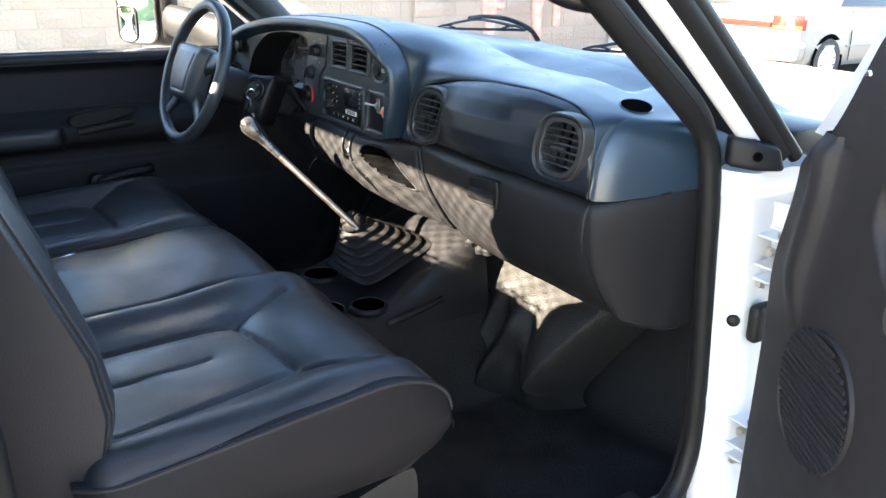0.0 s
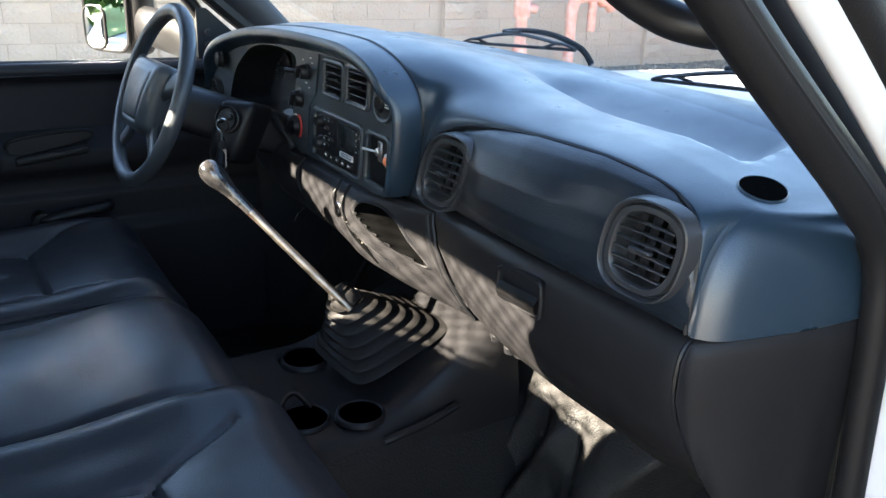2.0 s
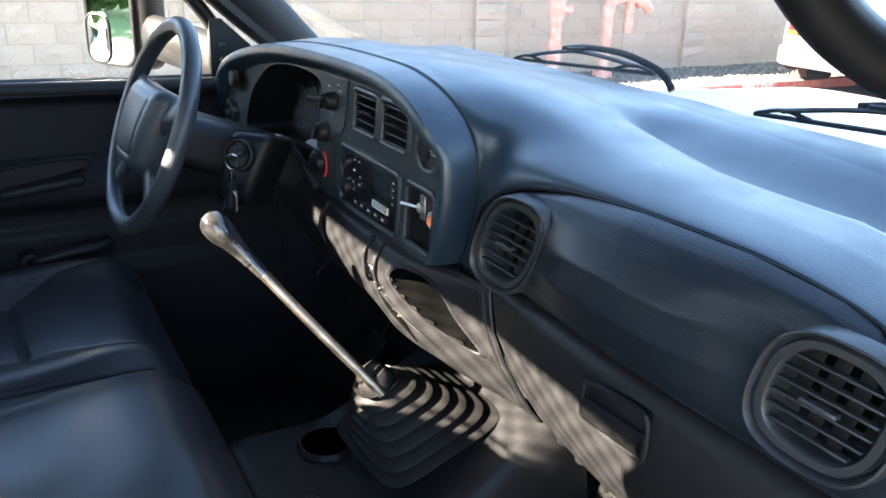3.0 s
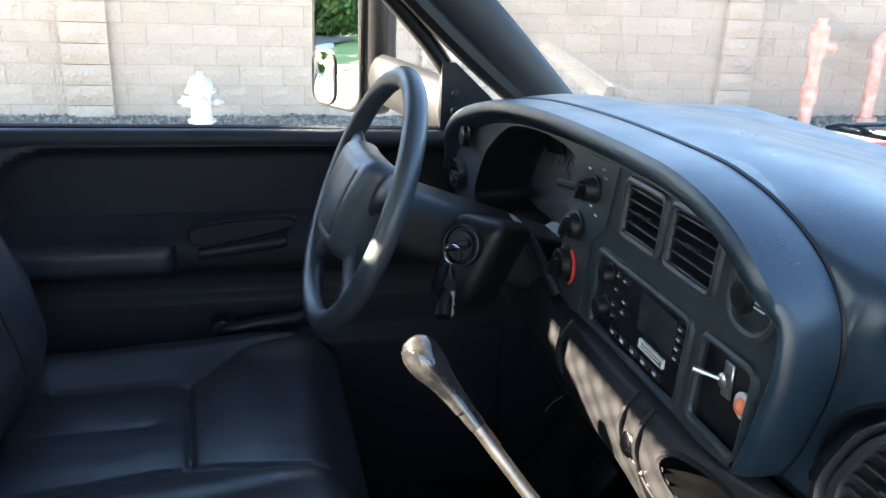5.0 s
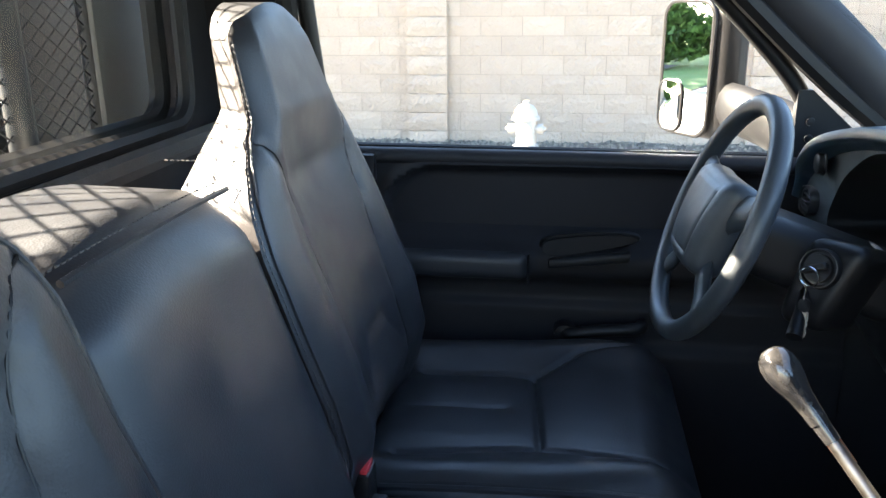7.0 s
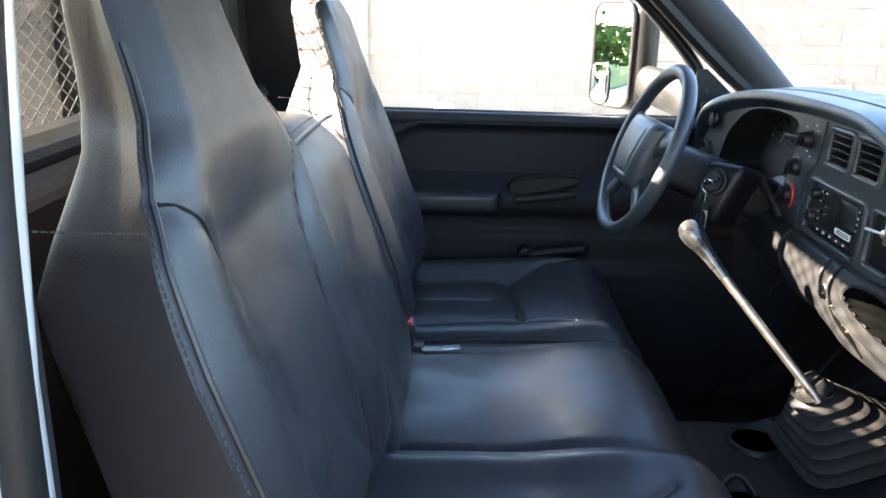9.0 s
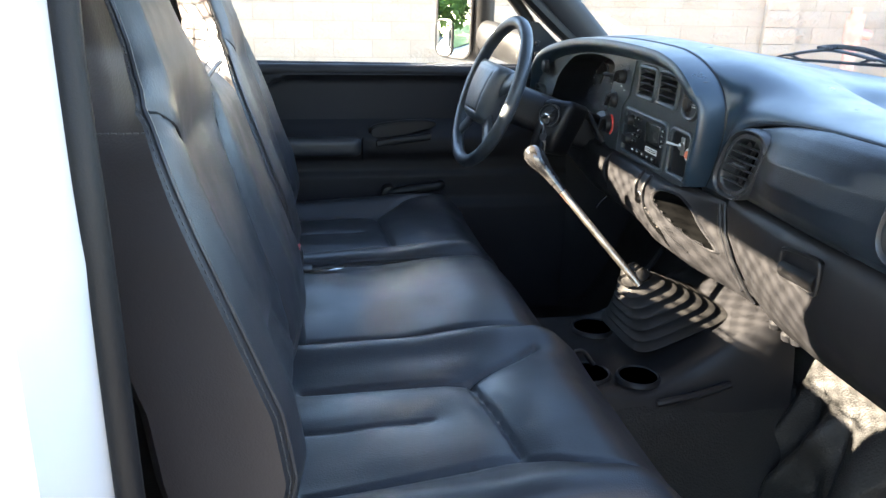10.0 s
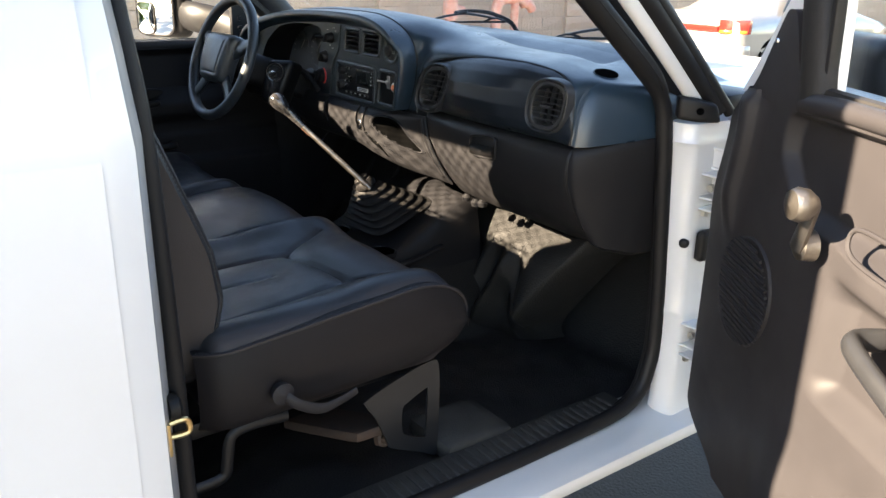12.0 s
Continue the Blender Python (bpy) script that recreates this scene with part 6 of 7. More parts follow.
for cx, cy, r in ((-0.036, 0.746, 0.040), (0.150, 0.672, 0.038), (0.190, 0.754, 0.036)):
    zt = cover_h(cx, cy + 0.03) + 0.005
    bm = bmesh.new()
    lathe(bm, [(r + 0.007, -0.008), (r + 0.005, -0.001), (r + 0.002, 0.0012), (r, 0.000), (r * 0.93, -0.004)], 28, Matrix.Translation((cx, cy, zt)))
    ch = child("cup_holder", bm, PLASTIC, cover, "round cup holder")
    # flat black disc in place of the well's shaded depth
    bm = bmesh.new()
    lathe(bm, [(0.0, -0.0012), (r * 0.97, -0.0012)], 28, Matrix.Translation((cx, cy, zt)))
    child("cup_well", bm, SHADE_BLACK, ch)
# ledge that joins the two front cup holders, and the rib of the cover behind them
bm = bmesh.new()
tube(bm, smooth_line([(0.246, 0.770, 0.872), (0.250, 0.795, 0.878), (0.248, 0.850, 0.886), (0.244, 0.910, 0.900)], 6), 0.007, 8)
child("cover_rib", bm, PLASTIC, cover)
bm = bmesh.new()
tube(bm, smooth_line([(0.118, 0.640, 0.892), (0.112, 0.655, 0.915), (0.116, 0.672, 0.918), (0.128, 0.690, 0.894)], 6), 0.006, 8, flat=0.6)
child("divider_tab", bm, BLACK, cover, "small upright divider in the cup holder")
# boot: stacked rubber folds
lever_thing = thing("gear_lever", "long worn steel gear lever with a dark polished knob", "gear lever", (0.07, 0.84, 0.95))
bc, tc = Vector((0.060, 0.852, 0.962)), Vector((0.064, 0.784, 1.046))
tilt = pose(0, 0, 0, 20, 0, 3).to_3x3()
bm = bmesh.new()
rows = []
steps = 6
for i in range(steps * 4 + 1):
    s = i / (steps * 4)
    c = bc.lerp(tc, s ** 1.1)
    fold = (1.25, 1.20, 0.1, -0.15)[i % 4]
    hx = 0.098 * (1 - s) + 0.024 * s + 0.0085 * (fold - 0.4)
    hy = 0.096 * (1 - s) + 0.026 * s + 0.008 * (fold - 0.4)
    ringp = []
    for j in range(40):
        a = 2 * math.pi * j / 40
        ca, sa = math.cos(a), math.sin(a)
        e = 0.36 + 0.4 * s
        ringp.append(c + tilt @ Vector((math.copysign(abs(ca) ** e, ca) * hx, math.copysign(abs(sa) ** e, sa) * hy, 0.0)))
    rows.append(ringp)
grid_mesh(bm, rows, close_v=True)
child("boot", bm, RUBBER, lever_thing, "pleated black rubber boot")
bm = bmesh.new()
lathe(bm, [(0.026, -0.012), (0.028, 0.0), (0.024, 0.010), (0.019, 0.012), (0.021, 0.018), (0.016, 0.026), (0.0, 0.028)], 18, Matrix.Translation(tc) @ pose(0, 0, 0, 30, -28, 0))
child("boot_collar", bm, RUBBER, lever_thing, "rubber boot collar")
bm = bmesh.new()
LP = smooth_line([(0.092, 0.782, 1.040), (0.080, 0.768, 1.058), (0.024, 0.707, 1.132), (-0.037, 0.645, 1.210), (-0.050, 0.625, 1.235)], 6)
tube(bm, LP, 0.0072, 12)
child("rod", bm, STEEL, lever_thing, "worn steel rod")
KNOB_AT = Vector((-0.030, 0.654, 1.199))
kd = (Vector((-0.066, 0.602, 1.264)) - KNOB_AT).to_track_quat("Z", "Y").to_matrix().to_4x4()
bm = bmesh.new()
lathe(bm, [(0.0088, -0.002), (0.0092, 0.010), (0.0095, 0.020), (0.0105, 0.0201), (0.0110, 0.034), (0.0128, 0.050), (0.0150, 0.060), (0.0185, 0.072), (0.0200, 0.083), (0.0192, 0.094), (0.0150, 0.103), (0.0080, 0.108), (0.0000, 0.109)], 28, Matrix.Translation(KNOB_AT) @ kd)
child("knob", bm, material("polished_black_knob", (0.014, 0.014, 0.015), 0.14, coat=0.6, stain=0.5, stain_scale=60, tint=(0.06, 0.055, 0.05)), lever_thing, "dark polished gear knob")
bm = bmesh.new()
lathe(bm, [(0.0076, -0.030), (0.0079, -0.003), (0.0076, -0.002)], 16, Matrix.Translation(KNOB_AT) @ kd)
child("rod_end", bm, material("rusty_copper_rod_end", (0.30, 0.13, 0.08), 0.45, metal=0.8, stain=0.6, stain_scale=80, tint=(0.14, 0.09, 0.07)), lever_thing, "rust-red end of the rod")
# pedals
for x, w in ((-0.46, 0.07), (-0.30, 0.08), (-0.19, 0.05)):
    p = thing("pedal", "black rubber foot pedal", "pedal", (x, 1.02, 0.80), group="pedals")
    bm = bmesh.new()
    box(bm, (x, 1.02, 0.80), (w, 0.02, 0.07), 0.005, 2, Matrix.Rotation(radians(-35), 4, "X"))
    child("pad", bm, RUBBER, p)
    bm = bmesh.new()
    tube(bm, [(x, 1.03, 0.81), (x, 1.14, 0.98), (x, 1.16, 1.15)], 0.008, 8)
    child("arm", bm, BLACK, p)



# ---- left door, closed ----
ld = thing("left_door", "charcoal trimmed driver's door, closed", "door", (-0.78, 0.35, 0.75))
LX = -0.735


def ldoor(u, v, w):
    """u along the truck, v up, w outwards from the trim's face."""
    return (LX - w, u, v)


def trim_bulge(y, z):
    """Depth of the moulded trim towards the cabin."""
    edge = math.hypot(max(0.135 - y, 0), max(z - 1.222, 0)) - 0.108
    up = 0.010 * math.exp(-((edge - 0.006) / 0.012) ** 2) * smoothstep(1.17, 1.22, z)
    recess = -0.022 * smoothstep(0.004, -0.012, edge) * smoothstep(1.195, 1.215, z)
    arm = 0.045 * math.exp(-((z - 1.150) / 0.034) ** 4) * smoothstep(-0.02, 0.03, y) * (1 - 0.35 * smoothstep(0.30, 0.33, y)) * (1 - 0.9 * smoothstep(0.55, 0.85, y))
    low = 0.012 * smoothstep(1.075, 1.06, z) + 0.016 * smoothstep(1.0, 0.97, z) * smoothstep(0.20, 0.4, y)
    return up + recess + arm + low


bm = bmesh.new()
ys, zs = np.linspace(-0.09, 0.90, 120), np.linspace(0.64, 1.35, 100)
grid_mesh(bm, [[(LX + trim_bulge(y, z), y, z) for z in zs] for y in ys])
lt = child("door_trim", bm, TRIM_SHADED, ld, "moulded charcoal door trim")
bm = bmesh.new()
tube(bm, [(LX - 0.006, -0.09, 1.349), (LX - 0.004, 0.4, 1.347), (LX - 0.002, 0.80, 1.343)], 0.016, 10)
child("belt_moulding", bm, TRIM, ld)
bm = bmesh.new()
tube(bm, [(LX - 0.03, -0.09, 1.360), (LX - 0.03, 0.80, 1.352)], 0.009, 8)
child("window_wiper_strip", bm, RUBBER, ld)
bm = bmesh.new()
tube(bm, smooth_line([(LX + 0.012, 0.336, 1.186), (LX + 0.02, 0.352, 1.203), (LX + 0.02, 0.42, 1.213), (LX + 0.016, 0.495, 1.214), (LX + 0.012, 0.510, 1.200), (LX + 0.016, 0.42, 1.178), (LX + 0.014, 0.352, 1.170)], 6, closed=True), 0.004, 8, closed=True)
hd = child("handle_bezel", bm, BLACK, ld, "black inside handle bezel")
bm = bmesh.new()
bm.faces.new([bm.verts.new(p) for p in smooth_line([(LX + 0.034, 0.339, 1.186), (LX + 0.034, 0.353, 1.201), (LX + 0.034, 0.42, 1.211), (LX + 0.028, 0.493, 1.212), (LX + 0.026, 0.508, 1.200), (LX + 0.032, 0.42, 1.180), (LX + 0.034, 0.353, 1.173)], 5, closed=True)])
child("handle_cup", bm, BLACK_SHEEN, hd)
bm = rounded_box((0.010, 0.075, 0.010), 0.006, (4, 10, 4), lambda P: np.column_stack([P[:, 0] + LX + 0.036, P[:, 1] + 0.425, P[:, 2] + 1.166 + 0.12 * P[:, 1]]))
child("inside_handle", bm, PLASTIC, ld, "black inside door handle")
bm = bmesh.new()
tube(bm, [(LX + 0.045, 0.314, 1.115), (LX + 0.05, 0.314, 1.178)], 0.003, 6)
child("armrest_joint", bm, BLACK, ld)
bm = rounded_box((0.028, 0.145, 0.027), 0.018, (8, 20, 8), lambda P: P + np.array([LX + 0.024, 0.167, 1.149]))
child("armrest", bm, VINYL, ld, "padded black armrest")
bm = bmesh.new()
tube(bm, smooth_line([(LX + 0.03, 0.385, 1.018), (LX + 0.06, 0.392, 1.026), (LX + 0.062, 0.45, 1.036), (LX + 0.055, 0.52, 1.040), (LX + 0.03, 0.53, 1.040)], 6), 0.012, 10)
child("pull_strap", bm, BLACK, ld, "black door pull")
bm = bmesh.new()
lathe(bm, [(0.0, 0.0), (0.022, 0.0), (0.02, 0.03), (0.0, 0.032)], 16, pose(LX + 0.03, 0.385, 1.022, 0, 90, 0))
child("crank_boss", bm, BLACK, ld)
bm = rounded_box((0.012, 0.016, 0.026), 0.005, (4, 4, 6), lambda P: P + np.array([LX + 0.012, 0.003, 1.328]))
child("lock_cover", bm, BLACK, ld, "black lock button cover")
# window frame and pane, sail panel at its front
frame_line = smooth_line([(-0.775, -0.085, 1.34), (-0.775, -0.082, 1.38), (-0.757, -0.098, 1.50), (-0.715, -0.105, 1.76), (-0.71, -0.06, 1.80), (-0.71, 0.38, 1.80), (-0.715, 0.48, 1.765), (-0.755, 0.70, 1.562), (-0.775, 0.79, 1.455), (-0.78, 0.80, 1.40), (-0.78, 0.80, 1.34)], 6)
bm = bmesh.new()
tube(bm, frame_line, 0.016, 10)
child("window_frame", bm, BLACK, ld, "black window frame")
bm = bmesh.new()
rowsw = []
for z in np.linspace(1.34, 1.80, 8):
    xx = -0.785 + (z - 1.34) * 0.15
    rowsw.append([(xx, y, z) for y in np.linspace(-0.10, 0.80 - 0.9 * max(0, z - 1.45), 6)])
grid_mesh(bm, rowsw)
bmesh.ops.solidify(bm, geom=list(bm.faces), thickness=0.004)
lg = child("window_pane", bm, GLASS, ld, "clear side window glass")
lg.visible_shadow = False
bm = holed_plate([(0.775, 1.335), (0.93, 1.335), (0.91, 1.375), (0.80, 1.475), (0.775, 1.475)], [], 0.02, lambda u, v, w: (-0.755 - w, u, v))
child("sail_panel", bm, BLACK, ld, "black corner panel", smooth=False)
bm = bmesh.new()
for z in (1.36, 1.39, 1.42):
    lathe(bm, [(0.0, 0.0), (0.008, 0.0), (0.007, 0.004), (0, 0.005)], 10, pose(-0.755, 0.80, z, 0, 90, 0))
child("screws", bm, BLACK, ld)

# left kick panel
child("left_kick_panel", boxes(((-0.77, 1.16, 0.96), (0.05, 0.58, 0.78)), bevel=0.01), TRIM, cab, "charcoal kick panel")
child("right_kick_panel", boxes(((0.79, 1.28, 0.94), (0.03, 0.36, 0.74)), bevel=0.01), TRIM, cab, "charcoal kick panel")

# towing mirror outside the left door
mir = thing("towing_mirror", "black towing mirror with a round blind-spot glass", "mirror", (-0.90, 0.66, 1.36))
MM = pose(-1.060, 0.640, 1.487, 0, 0, 32)
bm = rounded_box((0.098, 0.052, 0.148), 0.040, (14, 8, 18), lambda P: np.column_stack([P[:, 0] + 0.012, P[:, 1] + 0.036 - 0.3 * np.abs(P[:, 0]) * (P[:, 1] > 0), P[:, 2]]))
for v in bm.verts:
    v.co = MM @ v.co
child("housing", bm, PLASTIC, mir, "dark plastic mirror housing")
GLASS_LOOP = round_rect(-0.076, 0.070, -0.134, 0.134, 0.034)
child("main_glass", holed_plate(GLASS_LOOP, [], 0.003, lambda u, v, w: MM @ Vector((u, -0.0185 - w, v))), MIRROR, mir, "flat mirror glass", smooth=False)
bm = bmesh.new()
tube(bm, [MM @ Vector((u, -0.0185, v)) for u, v in round_rect(-0.079, 0.073, -0.137, 0.137, 0.036)], 0.006, 8, closed=True)
child("glass_rim", bm, PLASTIC, mir)
bm = bmesh.new()
blind = round_rect(-0.080, -0.006, -0.136, -0.028, 0.026)
grid_mesh(bm, [[MM @ Vector((-0.043 + (u + 0.043) * k, -0.0235 - 0.005 * (1 - k * k), -0.082 + (v + 0.082) * k)) for u, v in blind] for k in (0.02, 0.2, 0.4, 0.6, 0.8, 1.0)], close_v=True)
child("blind_spot_glass", bm, MIRROR, mir, "convex blind-spot mirror")
bm = bmesh.new()
tube(bm, [MM @ Vector((u, -0.0235, v)) for u, v in blind], 0.0030, 6, closed=True)
child("blind_spot_rim", bm, BLACK, mir)
bm = bmesh.new()
tube(bm, smooth_line([MM @ Vector((0.06, 0.03, -0.070)), (-0.93, 0.715, 1.415), (-0.86, 0.775, 1.395), (-0.80, 0.815, 1.375)], 6), [0.046 + 0.012 * i / 18 for i in range(19)], 12, flat=0.55)
child("arm", bm, BLACK, mir, "broad dark plastic mirror arm")

# ---- right door, open ----
OPEN = 58.0
rd = thing("right_door", "white passenger door standing open, tan-lit charcoal trim inside", "door", (1.03, 1.0, 0.72))
DM = pose(1.015, 1.005, 0, 0, 0, -(90 - OPEN))


def rdoor(u, v, w):
    """u from hinge to free edge, v up, w: 0 on the trim's face, outwards positive."""
    return DM @ Vector((u, w, v))


def rtrim(u, v):
    """Relief of the trim towards the cabin: a long rib at the hinge side, a sunk pocket, the armrest roll and a pull recess."""
    rib_u = 0.034 + 0.030 * smoothstep(1.18, 1.36, v)
    b = 0.016 * math.exp(-((u - rib_u + 0.02) / 0.030) ** 2) * smoothstep(1.415, 1.385, v) * smoothstep(1.08, 1.22, v)
    b += 0.010 * smoothstep(rib_u + 0.004, rib_u - 0.004, u) * smoothstep(1.10, 1.24, v)
    in_u = smoothstep(0.154, 0.178, u - 2.2 * max(0, 1.33 - v) ** 1.35 - 6.0 * max(0, v - 1.345) ** 2)
    b -= 0.024 * in_u * smoothstep(1.392, 1.378, v - 0.02 * u) * smoothstep(1.235, 1.262, v + 0.06 * (u - 0.27))
    b += 0.016 * math.exp(-((v - 1.222 + 0.05 * (u - 0.3)) / 0.030) ** 4) * smoothstep(0.33, 0.46, u)
    dip = smoothstep(0.345, 0.40, u + 0.10 * (1.13 - v)) * smoothstep(1.195, 1.150, v) * smoothstep(0.985, 1.03, v)
    b -= 0.030 * dip
    b += 0.018 * smoothstep(0.92, 0.80, v) * smoothstep(0.2, 0.34, u)
    return b


bm = bmesh.new()
us, vs_ = np.linspace(0, 1, 300), np.linspace(0.655, 1.412, 230)
rows = []
for f in us:
    row = []
    for v in vs_:
        lead = -0.100 + 0.052 * smoothstep(1.12, 1.36, v) + 0.055 * smoothstep(1.35, 1.412, v) + 0.16 * smoothstep(0.76, 0.655, v) ** 1.6
        uu = lead + (1.02 - lead) * f
        row.append(rdoor(uu, v, -rtrim(uu, v) + 0.030 * smoothstep(lead + 0.022, lead, uu)))
    rows.append(row)
grid_mesh(bm, rows)
rt = child("door_trim", bm, TRIM, rd, "moulded charcoal door trim")
child("door_shell", holed_plate([(-0.05, 0.66), (1.04, 0.66), (1.05, 1.42), (-0.05, 1.42)], [], 0.09, lambda u, v, w: rdoor(u, v, 0.045 + w)), PAINT, rd, "white painted door shell", smooth=False)
# window frame of the open door, with the tall corner panel
fr = [(-0.075, 1.39), (-0.02, 1.455), (0.075, 1.58), (0.175, 1.68), (0.30, 1.765), (0.42, 1.80), (0.95, 1.80), (1.01, 1.76), (1.05, 1.39)]
inner = [(0.235, 1.43), (0.215, 1.68), (0.32, 1.735), (0.43, 1.765), (0.93, 1.765), (0.975, 1.73), (1.0, 1.43)]
child("window_frame", holed_plate(fr, [inner], 0.018, lambda u, v, w: rdoor(u, v, 0.026 + w)), PAINT, rd, "white painted window frame", smooth=False)
panel_line = [(q.x, q.y) for q in smooth_line([(0.020, 1.400, 0), (0.052, 1.440, 0), (0.088, 1.500, 0), (0.112, 1.538, 0), (0.128, 1.546, 0), (0.148, 1.536, 0), (0.176, 1.470, 0), (0.204, 1.400, 0)], 4)]
child("corner_panel", holed_plate(panel_line, [], 0.020, lambda u, v, w: rdoor(u, v, -0.004 + w)), TRIM, rd, "charcoal corner panel")
bm = bmesh.new()
lathe(bm, [(0.0, 0.0), (0.005, 0.0), (0.004, 0.003), (0.0, 0.004)], 10, Matrix.Translation(rdoor(0.095, 1.495, -0.004)) @ pose(0, 0, 0, 90, 0, -32))
child("screw", bm, CHROME, rd)
bm = bmesh.new()
tube(bm, [rdoor(u, v, 0.018) for u, v in inner], 0.011, 8, closed=True)
child("window_channel", bm, RUBBER, rd, "black window channel")
bm = bmesh.new()
tube(bm, [rdoor(0.222, 1.415, 0.010), rdoor(0.180, 1.60, 0.010), rdoor(0.150, 1.68, 0.012)], 0.030, 10, flat=0.6)
child("division_bar", bm, RUBBER, rd)
bm = holed_plate([(0.23, 1.42), (0.215, 1.67), (0.32, 1.73), (0.43, 1.76), (0.93, 1.76), (0.97, 1.73), (0.995, 1.42)], [], 0.004, lambda u, v, w: rdoor(u, v, 0.045 + w))
gl = child("window_pane", bm, GLASS, rd, "clear side window glass", smooth=False)
gl.visible_shadow = False
bm = bmesh.new()
tube(bm, [rdoor(0.20, 1.412, 0.004), rdoor(0.30, 1.418, 0.004), rdoor(1.02, 1.424, 0.004)], 0.016, 20)
child("belt_moulding", bm, TRIM, rd)
# speaker grille
spk_c = (0.106, 1.060)
rows = []
bm = bmesh.new()
for s, w in ((1.03, 0.002), (1.01, -0.003), (0.985, -0.0035), (0.965, -0.001)):
    rows.append([rdoor(spk_c[0] + 0.098 * s * math.cos(a), spk_c[1] + (0.100 * math.sin(a) + 0.012 * math.cos(a)) * s, w - 0.003) for a in (2 * math.pi * j / 40 for j in range(40))])
grid_mesh(bm, rows, close_v=True)
sg = child("speaker_grille", bm, TRIM, rd, "ribbed oval speaker grille")
bm = bmesh.new()
bm.faces.new([bm.verts.new(rdoor(spk_c[0] + 0.095 * math.cos(a), spk_c[1] + 0.097 * math.sin(a) + 0.012 * math.cos(a), -0.0045)) for a in (2 * math.pi * j / 40 for j in range(40))])
child("grille_back", bm, BLACK, sg)
for i in range(19):
    v = -0.088 + 0.176 * i / 18
    half = 0.094 * math.sqrt(max(0.02, 1 - (v / 0.095) ** 2))
    bm = bmesh.new()
    tube(bm, [rdoor(spk_c[0] - half, spk_c[1] + v + 0.06 * half, -0.006), rdoor(spk_c[0] + half, spk_c[1] + v - 0.06 * half, -0.006)], 0.0034, 6)
    child("rib", bm, TRIM, sg)
# window crank
bm = bmesh.new()
lathe(bm, [(0.0, -0.01), (0.024, -0.008), (0.022, 0.012), (0.012, 0.018), (0.0, 0.018)], 20, Matrix.Translation(rdoor(0.326, 1.224, -0.026)) @ pose(0, 0, 0, 90, 0, -32))
crank = child("window_crank", bm, STEEL, rd, "worn grey window crank")
bm = bmesh.new()
tube(bm, [rdoor(0.326, 1.224, -0.040), rdoor(0.366, 1.298, -0.048)], [0.016, 0.013], 10, flat=0.7)
child("crank_arm", bm, STEEL, crank)
bm = bmesh.new()
lathe(bm, [(0.0, -0.004), (0.012, -0.004), (0.022, 0.008), (0.025, 0.022), (0.021, 0.032), (0.0, 0.036)], 20, Matrix.Translation(rdoor(0.366, 1.298, -0.050)) @ pose(0, 0, 0, 90, 0, -32))
child("crank_knob", bm, STEEL, crank)
# pull handle and inside handle
bm = bmesh.new()
tube(bm, smooth_line([rdoor(0.470, 1.140, 0.02), rdoor(0.472, 1.140, -0.020), rdoor(0.500, 1.138, -0.036), rdoor(0.58, 1.120, -0.040), rdoor(0.68, 1.090, -0.030), rdoor(0.70, 1.085, 0.02)], 6), 0.017, 12, flat=0.75)
child("pull_handle", bm, BLACK_SHEEN, rd, "charcoal pull handle")
bm = bmesh.new()
tube(bm, smooth_line([rdoor(0.437, 1.272, -0.034), rdoor(0.46, 1.290, -0.030), rdoor(0.58, 1.285, -0.03), rdoor(0.60, 1.265, -0.03), rdoor(0.56, 1.245, -0.034), rdoor(0.46, 1.250, -0.036)], 6, closed=True), 0.0035, 8, closed=True)
child("handle_bezel", bm, TRIM, rd)
# mirror of the right door
mr = thing("right_mirror", "black door mirror beyond the open door", "mirror", (1.12, 1.10, 1.45))
bm = rounded_box((0.075, 0.035, 0.045), 0.02, (8, 6, 6))
for v in bm.verts:
    v.co = DM @ (v.co + Vector((-0.05, 0.18, 1.36)))
child("mirror_foot", bm, BLACK, mr)
bm = rounded_box((0.125, 0.05, 0.085), 0.03, (10, 6, 8))
for v in bm.verts:
    v.co = DM @ (v.co + Vector((-0.13, 0.30, 1.405)))
child("housing", bm, BLACK, mr)

